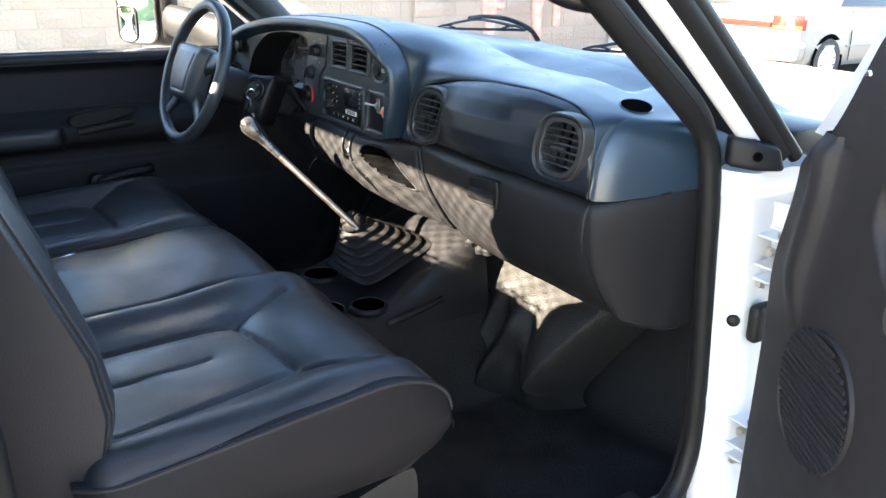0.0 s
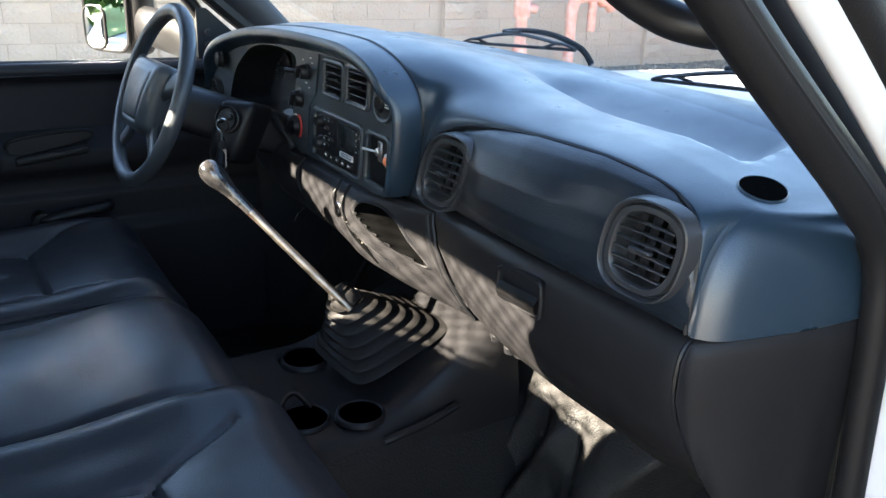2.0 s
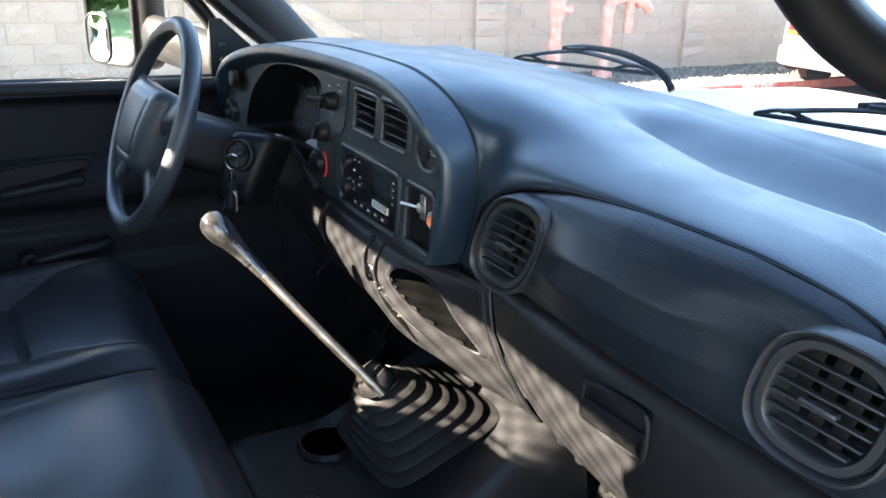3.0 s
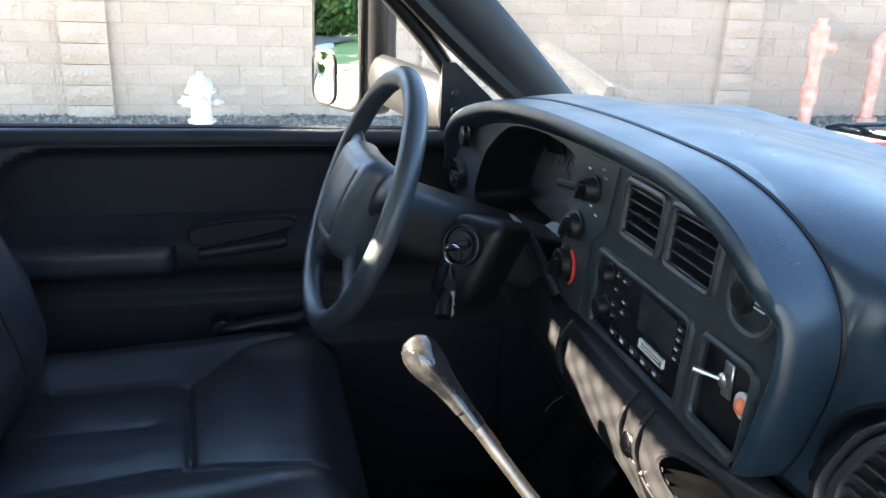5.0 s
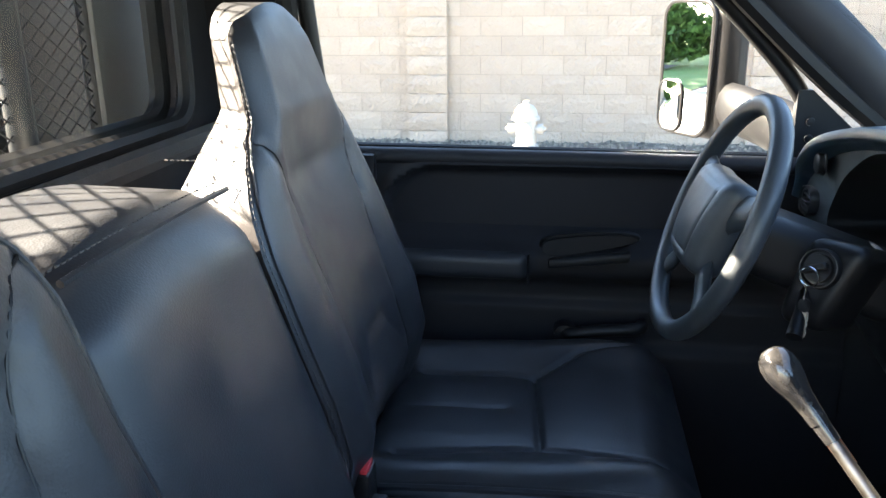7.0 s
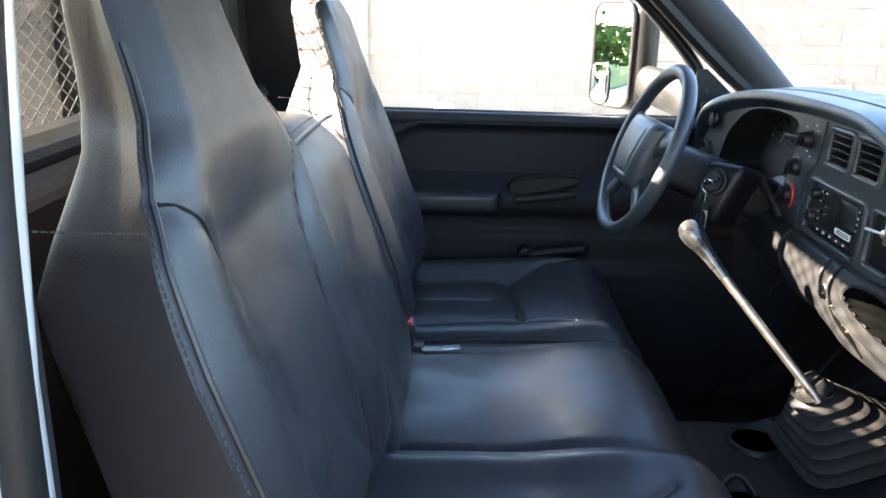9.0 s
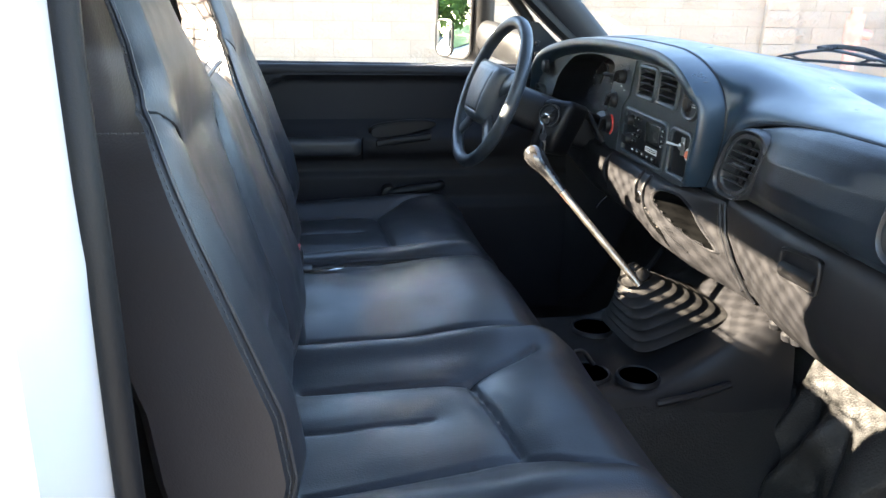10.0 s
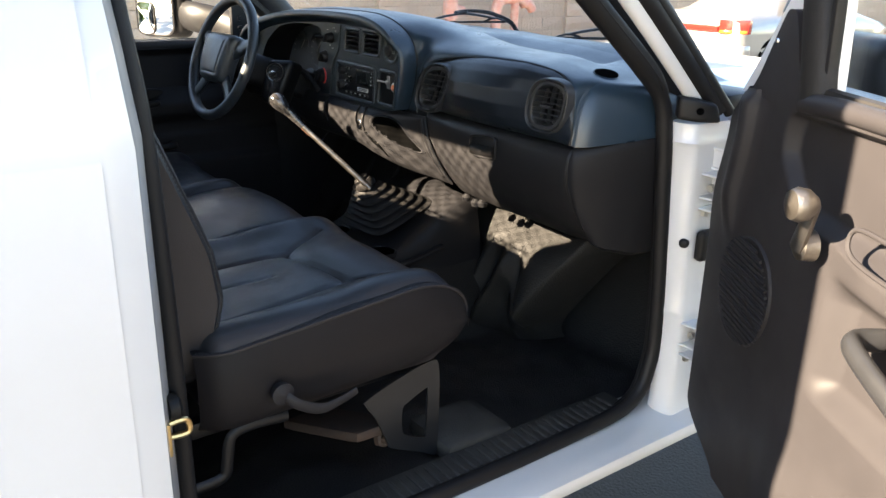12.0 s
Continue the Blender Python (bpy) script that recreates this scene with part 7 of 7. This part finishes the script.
# ---- wipers ----
for x0, y0, ln, ang in ((-0.47, 1.345, 0.44, 2), (0.17, 1.345, 0.42, 2)):
    wp = thing("wiper", "black windscreen wiper parked at the glass", "wiper", (x0, y0, 1.37), group="wipers")
    z0 = 1.412
    bm = bmesh.new()
    M = pose(x0, y0, z0, 0, -4, -ang)
    tube(bm, smooth_line([M @ Vector((ln * 0.12, 0, 0.010)), M @ Vector((ln * 0.30, 0, 0.020)), M @ Vector((ln * 0.50, 0, 0.026)), M @ Vector((ln * 0.70, 0, 0.020)), M @ Vector((ln * 0.88, 0, 0.010))], 5), 0.0040, 8, flat=1.3)
    child("blade_frame", bm, BLACK, wp)
    bm = bmesh.new()
    tube(bm, [M @ Vector((0, 0, 0.001)), M @ Vector((ln, 0, 0.0))], 0.0036, 6)
    child("blade", bm, RUBBER, wp)
    for f in (0.12, 0.88):
        bm = bmesh.new()
        tube(bm, smooth_line([M @ Vector((ln * (f - 0.11), 0, 0.003)), M @ Vector((ln * f, 0, 0.011)), M @ Vector((ln * (f + 0.11), 0, 0.003))], 5), 0.0032, 6, flat=1.3)
        child("yoke", bm, BLACK, wp)
    bm = bmesh.new()
    tube(bm, smooth_line([M @ Vector((ln * 0.40, 0.0, 0.030)), M @ Vector((ln * 0.55, 0.008, 0.034)), M @ Vector((ln * 0.75, 0.025, 0.026)), M @ Vector((ln * 0.92, 0.042, 0.000)), M @ Vector((ln * 0.98, 0.05, -0.03))], 5), [0.0048 + 0.0028 * i / 20 for i in range(21)], 8, flat=0.7)
    child("arm", bm, BLACK, wp)
    bm = bmesh.new()
    box(bm, M @ Vector((ln * 0.5, 0, 0.030)), (0.05, 0.012, 0.008), 0.002, 1, M.to_3x3().to_4x4())
    child("clip", bm, BLACK, wp)



# ---- outdoors ----
def plane_grid(x0, x1, y0, y1, nx, ny, h):
    bm = bmesh.new()
    grid_mesh(bm, [[(x, y, h(x, y)) for y in np.linspace(y0, y1, ny)] for x in np.linspace(x0, x1, nx)])
    return bm


tagged(part("ground", plane_grid(-900, 900, -900, 900, 2, 2, lambda x, y: 0.0), ASPHALT), "grey asphalt street reaching to the horizon", "ground", kind="structure")
WALL_A = radians(1.0)
tagged(part("gravel_bed", plane_grid(-8.6, -6.62, -16, 30, 40, 400, lambda x, y: 0.09 + 0.03 * noise.noise((x * 1.5, y * 1.5, 0)) + 0.012 * noise.noise((x * 9, y * 9, 1))), SOIL), "strip of tan gravel along the wall", "gravel bed", kind="structure")
bm = bmesh.new()
rng = random.Random(4)
verts, faces = [], []
for i in range(7000):
    x, y = rng.uniform(-8.15, -6.68), rng.uniform(-4, 12)
    r = rng.uniform(0.014, 0.036)
    z = 0.09 + 0.03 * noise.noise((x * 1.5, y * 1.5, 0)) + r * 0.25
    b = len(verts)
    a0 = rng.uniform(0, 6)
    for k in range(4):
        rr = r * rng.uniform(0.7, 1.2)
        verts.append((x + rr * math.cos(a0 + k * 1.57), y + rr * math.sin(a0 + k * 1.57), z - r * 0.2 + rng.uniform(-0.3, 0.3) * r))
    verts.append((x + rng.uniform(-0.3, 0.3) * r, y + rng.uniform(-0.3, 0.3) * r, z + r * rng.uniform(0.5, 0.9)))
    faces += [(b + k, b + (k + 1) % 4, b + 4) for k in range(4)]
me = bpy.data.meshes.new("gravel")
me.from_pydata(verts, [], faces)
me.materials.append(GRAVEL)
tagged(new("gravel", me), "loose tan gravel stones", "gravel", kind="stuff")
curb = tagged(new("curb"), "faded red painted concrete kerb", "kerb", kind="structure")
for i in range(12):
    bm = bmesh.new()
    box(bm, (-6.54, -14 + 3.05 * i + 1.5, 0.05), (0.16, 3.04, 0.14), 0.015)
    child("curb_stone", bm, CURB_RED if i >= 6 else CONCRETE, curb)
# writing on the kerb
fc = bpy.data.curves.new("kerb_writing", "FONT")
fc.body, fc.size, fc.extrude = "FIRE LANE", 0.13, 0.002
fo = new("kerb_writing", fc)
fo.matrix_world = Matrix.Translation((-6.455, 9.0, 0.015)) @ pose(0, 0, 0, 90, 0, 90)
fo.data.materials.append(WHITE_INK)
fo.parent = curb

# hydrant
hy = thing("fire_hydrant", "white painted fire hydrant on the gravel strip", "hydrant", (-7.25, 0.0, 0.09))
H = Matrix.Translation((-7.25, 0.0, 0.09)) @ Matrix.Diagonal((1, 1, 0.8, 1))
bm = bmesh.new()
lathe(bm, [(0.15, 0.0), (0.15, 0.03), (0.10, 0.04), (0.095, 0.12), (0.13, 0.13), (0.13, 0.16), (0.10, 0.17), (0.098, 0.46), (0.135, 0.47), (0.135, 0.50), (0.115, 0.52), (0.11, 0.58), (0.075, 0.64), (0.03, 0.665), (0.028, 0.70), (0.0, 0.70)], 24, H)
child("barrel", bm, HYDRANT, hy)
for a, r, ln in ((90, 0.05, 0.17), (-90, 0.05, 0.17), (-5, 0.065, 0.16)):
    bm = bmesh.new()
    lathe(bm, [(r, 0.0), (r, ln - 0.06), (r * 1.25, ln - 0.055), (r * 1.25, ln), (r * 0.5, ln + 0.005), (r * 0.4, ln + 0.03), (0, ln + 0.03)], 16, H @ pose(0, 0, 0.36, 0, 90, a))
    child("outlet_cap", bm, HYDRANT, hy)
for a in range(0, 360, 45):
    bm = bmesh.new()
    lathe(bm, [(0.012, 0), (0.012, 0.02), (0, 0.02)], 6, H @ Matrix.Translation((0.122 * math.cos(radians(a)), 0.122 * math.sin(radians(a)), 0.50)))
    child("bolt", bm, HYDRANT, hy)

# two standpipes by the wall
def standpipe(x, y, h, parts, label):
    th = thing("standpipe", label, "pipe", (x, y, 0.09), group="standpipes")
    for nm, pts, r in parts:
        bm = bmesh.new()
        tube(bm, smooth_line([(x + a, y + b, 0.09 + c) for a, b, c in pts], 6), r, 16)
        child(nm, bm, PIPE_RED, th)
    return th


s1 = standpipe(-7.6, 6.75, 1.15, [("pipe", [(0, 0, 0), (0, 0, 0.6), (0, 0, 1.0)], 0.075), ("valve", [(0, 0, 0.78), (0, 0, 1.12)], 0.105), ("outlet", [(0, 0, 0.9), (0.02, 0.12, 0.9), (0.03, 0.2, 0.88)], 0.06), ("cap", [(0, 0, 1.1), (0, 0, 1.2)], 0.06), ("flange", [(0, 0, 0.25), (0, 0, 0.45)], 0.095)], "faded red fire standpipe with a valve")
s2 = standpipe(-7.65, 7.62, 1.0, [("pipe", [(0, 0, 0), (0, 0, 0.5), (0, 0, 0.92)], 0.075), ("crossover", [(0, 0, 0.86), (0, 0.06, 1.0), (0, 0.25, 1.04), (0, 0.46, 1.03), (0, 0.56, 0.95)], 0.08), ("drop_pipe", [(0, 0.36, 1.0), (0, 0.36, 0.8), (0, 0.36, 0.58)], 0.06), ("nozzle", [(0, 0.54, 1.0), (0.01, 0.66, 0.92), (0.01, 0.70, 0.86)], 0.07), ("foot", [(0, 0, 0), (0, 0, 0.08)], 0.13)], "faded red fire department connection of bent pipe")

# block wall: courses of split-face blocks, with columns
wall = tagged(new("block_wall"), "tan split-face concrete block wall with columns", "wall", kind="structure")
WX, TOP = -8.2, 3.25
bw, bh = 0.445, 0.2032
bm = bmesh.new()
box(bm, (WX - 0.066, 8, TOP / 2), (0.2, 38, TOP))
child("mortar", bm, MORTAR, wall, "recessed mortar", smooth=False)


def block_mesh(seed, w=bw, d=0.05):
    r = random.Random(seed)
    bm = bmesh.new()
    n = 4
    jit = lambda s: r.uniform(-s, s)
    rows = []
    for i in range(n + 1):
        row = []
        for j in range(3):
            e = i in (0, n) or j in (0, 2)
            row.append((d * (0.82 if e else 1.0) + (jit(0.003) if e else jit(0.009)), (i / n - 0.5) * (w - 0.006), (j / 2 - 0.5) * (bh - 0.006)))
        rows.append(row)
    vs = grid_mesh(bm, rows)
    rim = [vs[i][0] for i in range(n + 1)] + [vs[n][j] for j in (1, 2)] + [vs[i][2] for i in range(n - 1, -1, -1)] + [vs[0][1]]
    low = [bm.verts.new((-0.03, v.co.y, v.co.z)) for v in rim]
    for a in range(len(rim)):
        b = (a + 1) % len(rim)
        bm.faces.new((rim[a], rim[b], low[b], low[a]))
    bmesh.ops.recalc_face_normals(bm, faces=bm.faces)
    me = bpy.data.meshes.new("block")
    bm.to_mesh(me)
    bm.free()
    me.materials.append(BLOCK)
    return me


kinds = [block_mesh(100 + i) for i in range(10)]
halves = [block_mesh(200 + i, bw, 0.09) for i in range(4)]
far_v, far_f = [], []
rng = random.Random(9)
count = 0
columns = [-1.12 + 3.61 * k for k in range(-3, 7)]
for c in range(16):
    z = 0.0 + (c + 0.5) * bh
    y = -11 + (bw / 2 if c % 2 else 0)
    while y < 27:
        col = any(abs(y - cy) < 0.30 for cy in columns)
        near = -4.0 < y < 3.5 and 0 < c < 14
        me = rng.choice(kinds)
        if near and count < 290 and not col:
            ob = new("block", me)
            ob.parent = wall
            ob.matrix_world = Matrix.Translation((WX, y, z))
            count += 1
        else:
            b = len(far_v)
            far_v += [(v.co.x + WX, v.co.y + y, v.co.z + z) for v in me.vertices]
            far_f += [tuple(b + i for i in p.vertices) for p in me.polygons]
        y += bw
    for cy in columns:
        me = rng.choice(halves)
        b = len(far_v)
        far_v += [(v.co.x + WX + 0.035, v.co.y + cy, v.co.z + z) for v in me.vertices]
        far_f += [tuple(b + i for i in p.vertices) for p in me.polygons]
me = bpy.data.meshes.new("blocks_far")
me.from_pydata(far_v, [], far_f)
me.materials.append(BLOCK)
fb = new("wall_blocks", me)
fb.parent = wall
tagged(fb, kind="stuff")

# silver saloon parked ahead
car = thing("parked_car", "silver saloon car parked ahead at the kerb", "car", (-5.8, 12.0, 0.0))
CM = pose(-4.98, 9.80, 0.0, 0, 0, 1)   # rear right corner; y along the car


def cpt(x, y, z):
    return CM @ Vector((x, y, z))


def car_section(y):
    """Half-section of the saloon at a station along it, from sill to the middle of the top."""
    tab = lambda *p: lerp_table(y, p)
    w = tab((0.0, 0.74), (0.12, 0.82), (0.6, 0.85), (3.4, 0.85), (4.2, 0.80), (4.5, 0.66))
    low = tab((0.0, 0.36), (0.3, 0.24), (4.2, 0.22), (4.5, 0.34))
    belt = tab((0.0, 0.93), (0.15, 0.98), (1.0, 0.97), (3.2, 0.93), (4.3, 0.76), (4.5, 0.62))
    top = tab((0.0, 0.95), (0.12, 1.02), (0.72, 1.03), (1.35, 1.36), (1.8, 1.40), (2.5, 1.39), (3.3, 0.99), (4.3, 0.82), (4.5, 0.65))
    tuck = 0.24 * smoothstep(0.02, 0.30, top - belt)
    return [(w * 0.95, low), (w, low + 0.10), (w + 0.01, 0.52), (w, 0.62), (w + 0.005, 0.72), (w - 0.01, belt - 0.05), (w - 0.05, belt), (w - 0.07 - tuck * 0.5, belt + (top - belt) * 0.5), (w - 0.16 - tuck * 0.6, top - 0.02), (w * 0.5, top), (0.0, top + 0.008)]


stations = (0.0, 0.02, 0.06, 0.12, 0.3, 0.5, 0.72, 0.9, 1.1, 1.35, 1.6, 1.8, 2.2, 2.5, 2.8, 3.1, 3.3, 3.7, 4.0, 4.3, 4.42, 4.5)
bm = bmesh.new()
rows = []
for y in stations:
    half = car_section(y)
    rows.append([cpt(-0.85 + x, y, z) for x, z in half] + [cpt(-0.85 - x, y, z) for x, z in half[-2::-1]])
vs = grid_mesh(bm, rows)
bm.faces.new(vs[0])
bm.faces.new(vs[-1][::-1])
child("body", bm, SILVER, car, "silver painted body")
bm = rounded_box((0.86, 0.11, 0.13), 0.05, (16, 6, 6), lambda P: np.column_stack([P[:, 0], P[:, 1] + 0.16 * (P[:, 0] / 0.86) ** 4, P[:, 2]]))
for v in bm.verts:
    v.co = cpt(-0.85 + v.co.x, 0.01 + v.co.y, 0.47 + v.co.z)
child("rear_bumper", bm, SILVER, car, "silver rear bumper")
for x0, x1, z0, z1, mt, nm, lb in ((-0.36, 0.005, 0.74, 0.935, TAIL_RED, "tail_lamp", "red tail lamp lens"), (-0.34, 0.0, 0.745, 0.80, TAIL_AMBER, "indicator_lens", "amber indicator lens"), (-1.705, -1.34, 0.74, 0.935, TAIL_RED, "tail_lamp", ""), (-1.70, -1.36, 0.745, 0.80, TAIL_AMBER, "indicator_lens", ""), (-1.33, -0.37, 0.76, 0.845, TAIL_RED, "reflector_panel", "faded red reflector panel across the boot")):
    bm = rounded_box(((x1 - x0) / 2, 0.05, (z1 - z0) / 2), 0.02, (10, 4, 4), lambda P, c=(x0 + x1) / 2: np.column_stack([P[:, 0], P[:, 1] + 0.17 * np.clip((np.abs(P[:, 0] + c + 0.85) - 0.55) / 0.3, 0, 1) ** 2, P[:, 2]]))
    for v in bm.verts:
        v.co = cpt((x0 + x1) / 2 + v.co.x, (0.012 if nm != "indicator_lens" else 0.006) + v.co.y, (z0 + z1) / 2 + v.co.z)
    child(nm, bm, mt, car, lb)
for y in (0.80, 3.50):
    for x, sd in ((-0.085, 1), (-1.615, -1)):
        W = CM @ pose(x, y, 0.31, 0, 90 * sd, 0)
        bm = bmesh.new()
        lathe(bm, [(0.20, -0.09), (0.30, -0.095), (0.315, -0.07), (0.315, 0.07), (0.30, 0.098), (0.20, 0.092)], 32, W)
        wh = child("tyre", bm, TYRE, car)
        bm = bmesh.new()
        lathe(bm, [(0.205, 0.088), (0.195, 0.098), (0.10, 0.104), (0.05, 0.108), (0, 0.108)], 24, W)
        cap = child("hubcap", bm, HUBCAP, wh, "silver hubcap")
        # black blocks on the cap paint the shade in its slots
        for a in range(0, 360, 36):
            bm = bmesh.new()
            box(bm, W @ Vector((0.15 * math.cos(radians(a)), 0.15 * math.sin(radians(a)), 0.101)), (0.022, 0.022, 0.022), 0, 1)
            child("slot", bm, SHADE_BLACK, wh)
        # flat black face on the body, painting the shade under the arch
        bm = bmesh.new()
        arc = [(0.37 * math.cos(a), 0.37 * math.sin(a)) for a in np.linspace(-0.2, math.pi + 0.2, 24)]
        f = [bm.verts.new(cpt(x + 0.088 * sd, y + u, 0.31 + v)) for u, v in arc]
        bm.faces.new(f)
        child("wheel_arch", bm, SHADE_BLACK, car, smooth=False)
bm = bmesh.new()
grid_mesh(bm, [[cpt(-0.035 - 0.13 * k, y, z) for k, (y, z) in enumerate(((0.98, 1.03), (1.36, 1.30)))], [cpt(-0.035 - 0.13 * k, y, z) for k, (y, z) in enumerate(((3.0, 1.0), (2.55, 1.31)))]])
child("side_window", bm, BLACK_SHEEN, car, "dark side windows")
for y in (1.30, 2.35):
    bm = bmesh.new()
    tube(bm, [cpt(0.012, y, 0.30), cpt(0.014, y, 0.60), cpt(-0.03, y, 0.96)], 0.006, 4)
    child("panel_gap", bm, SHADE_BLACK, car)
bm = bmesh.new()
tube(bm, [cpt(0.012, 1.2, 0.50), cpt(0.014, 2.4, 0.50), cpt(0.012, 3.1, 0.50)], 0.014, 6)
child("side_moulding", bm, SILVER, car, "silver side moulding")

# trees, hedge and lawn behind, seen in the mirrors
lawn = tagged(part("lawn", plane_grid(-14, -5, -40, -9, 2, 2, lambda x, y: 0.03), GRASS), "green lawn strip behind the truck", "lawn", kind="structure")


def leaves(n, centre, size, seed, leaf=0.10):
    r = random.Random(seed)
    verts, faces = [], []
    for i in range(n):
        while True:
            p = Vector((r.uniform(-1, 1), r.uniform(-1, 1), r.uniform(-1, 1)))
            if 0.35 < p.length < 1 + 0.25 * noise.noise(p * 2.5):
                break
        c = Vector(centre) + Vector((p.x * size[0], p.y * size[1], p.z * size[2]))
        d = Vector((r.uniform(-1, 1), r.uniform(-1, 1), r.uniform(-1, 1))).normalized()
        e = d.orthogonal().normalized()
        s = leaf * r.uniform(0.6, 1.4)
        b = len(verts)
        verts += [c - d * s, c + e * s * 0.5, c + d * s, c - e * s * 0.5]
        faces.append((b, b + 1, b + 2, b + 3))
    me = bpy.data.meshes.new("crown")
    me.from_pydata(verts, [], faces)
    me.materials.append(LEAF)
    return me


for i, (x, y, h) in enumerate(((-9.5, -22, 7.0), (-6.8, -27, 8.0), (-11.5, -30, 8.5), (-3.0, -31, 7.5))):
    tr = thing("tree", "leafy green street tree behind the truck", "tree", (x, y, 0), group="street trees")
    bm = bmesh.new()
    tube(bm, smooth_line([(x, y, 0), (x + 0.1, y, h * 0.25), (x - 0.05, y + 0.1, h * 0.5), (x + 0.1, y, h * 0.75)], 5), [0.24 - 0.012 * k for k in range(16)], 10)
    child("trunk", bm, BARK, tr)
    for k in range(5):
        bm = bmesh.new()
        a = k * 1.26 + i
        tube(bm, [(x, y, h * 0.4), (x + math.cos(a) * h * 0.12, y + math.sin(a) * h * 0.12, h * 0.55), (x + math.cos(a) * h * 0.26, y + math.sin(a) * h * 0.26, h * 0.72)], [0.10, 0.07, 0.03], 7)
        child("limb", bm, BARK, tr)
    ob = new("crown", leaves(3800, (x, y, h * 0.68), (h * 0.36, h * 0.36, h * 0.34), 20 + i, 0.16))
    ob.parent = tr
    ob.matrix_parent_inverse = Matrix.Translation((-x, -y, 0))
hedge = tagged(new("hedge", leaves(9000, (-9.0, -16.5, 0.75), (3.6, 0.9, 0.85), 40, 0.11)), "clipped green hedge behind the truck", "hedge", kind="stuff")
# pavement behind the truck
tagged(part("pavement", plane_grid(-5.0, 14, -60, -4, 2, 2, lambda x, y: 0.004), CONCRETE), "pale concrete pavement behind the truck", "pavement", kind="structure")
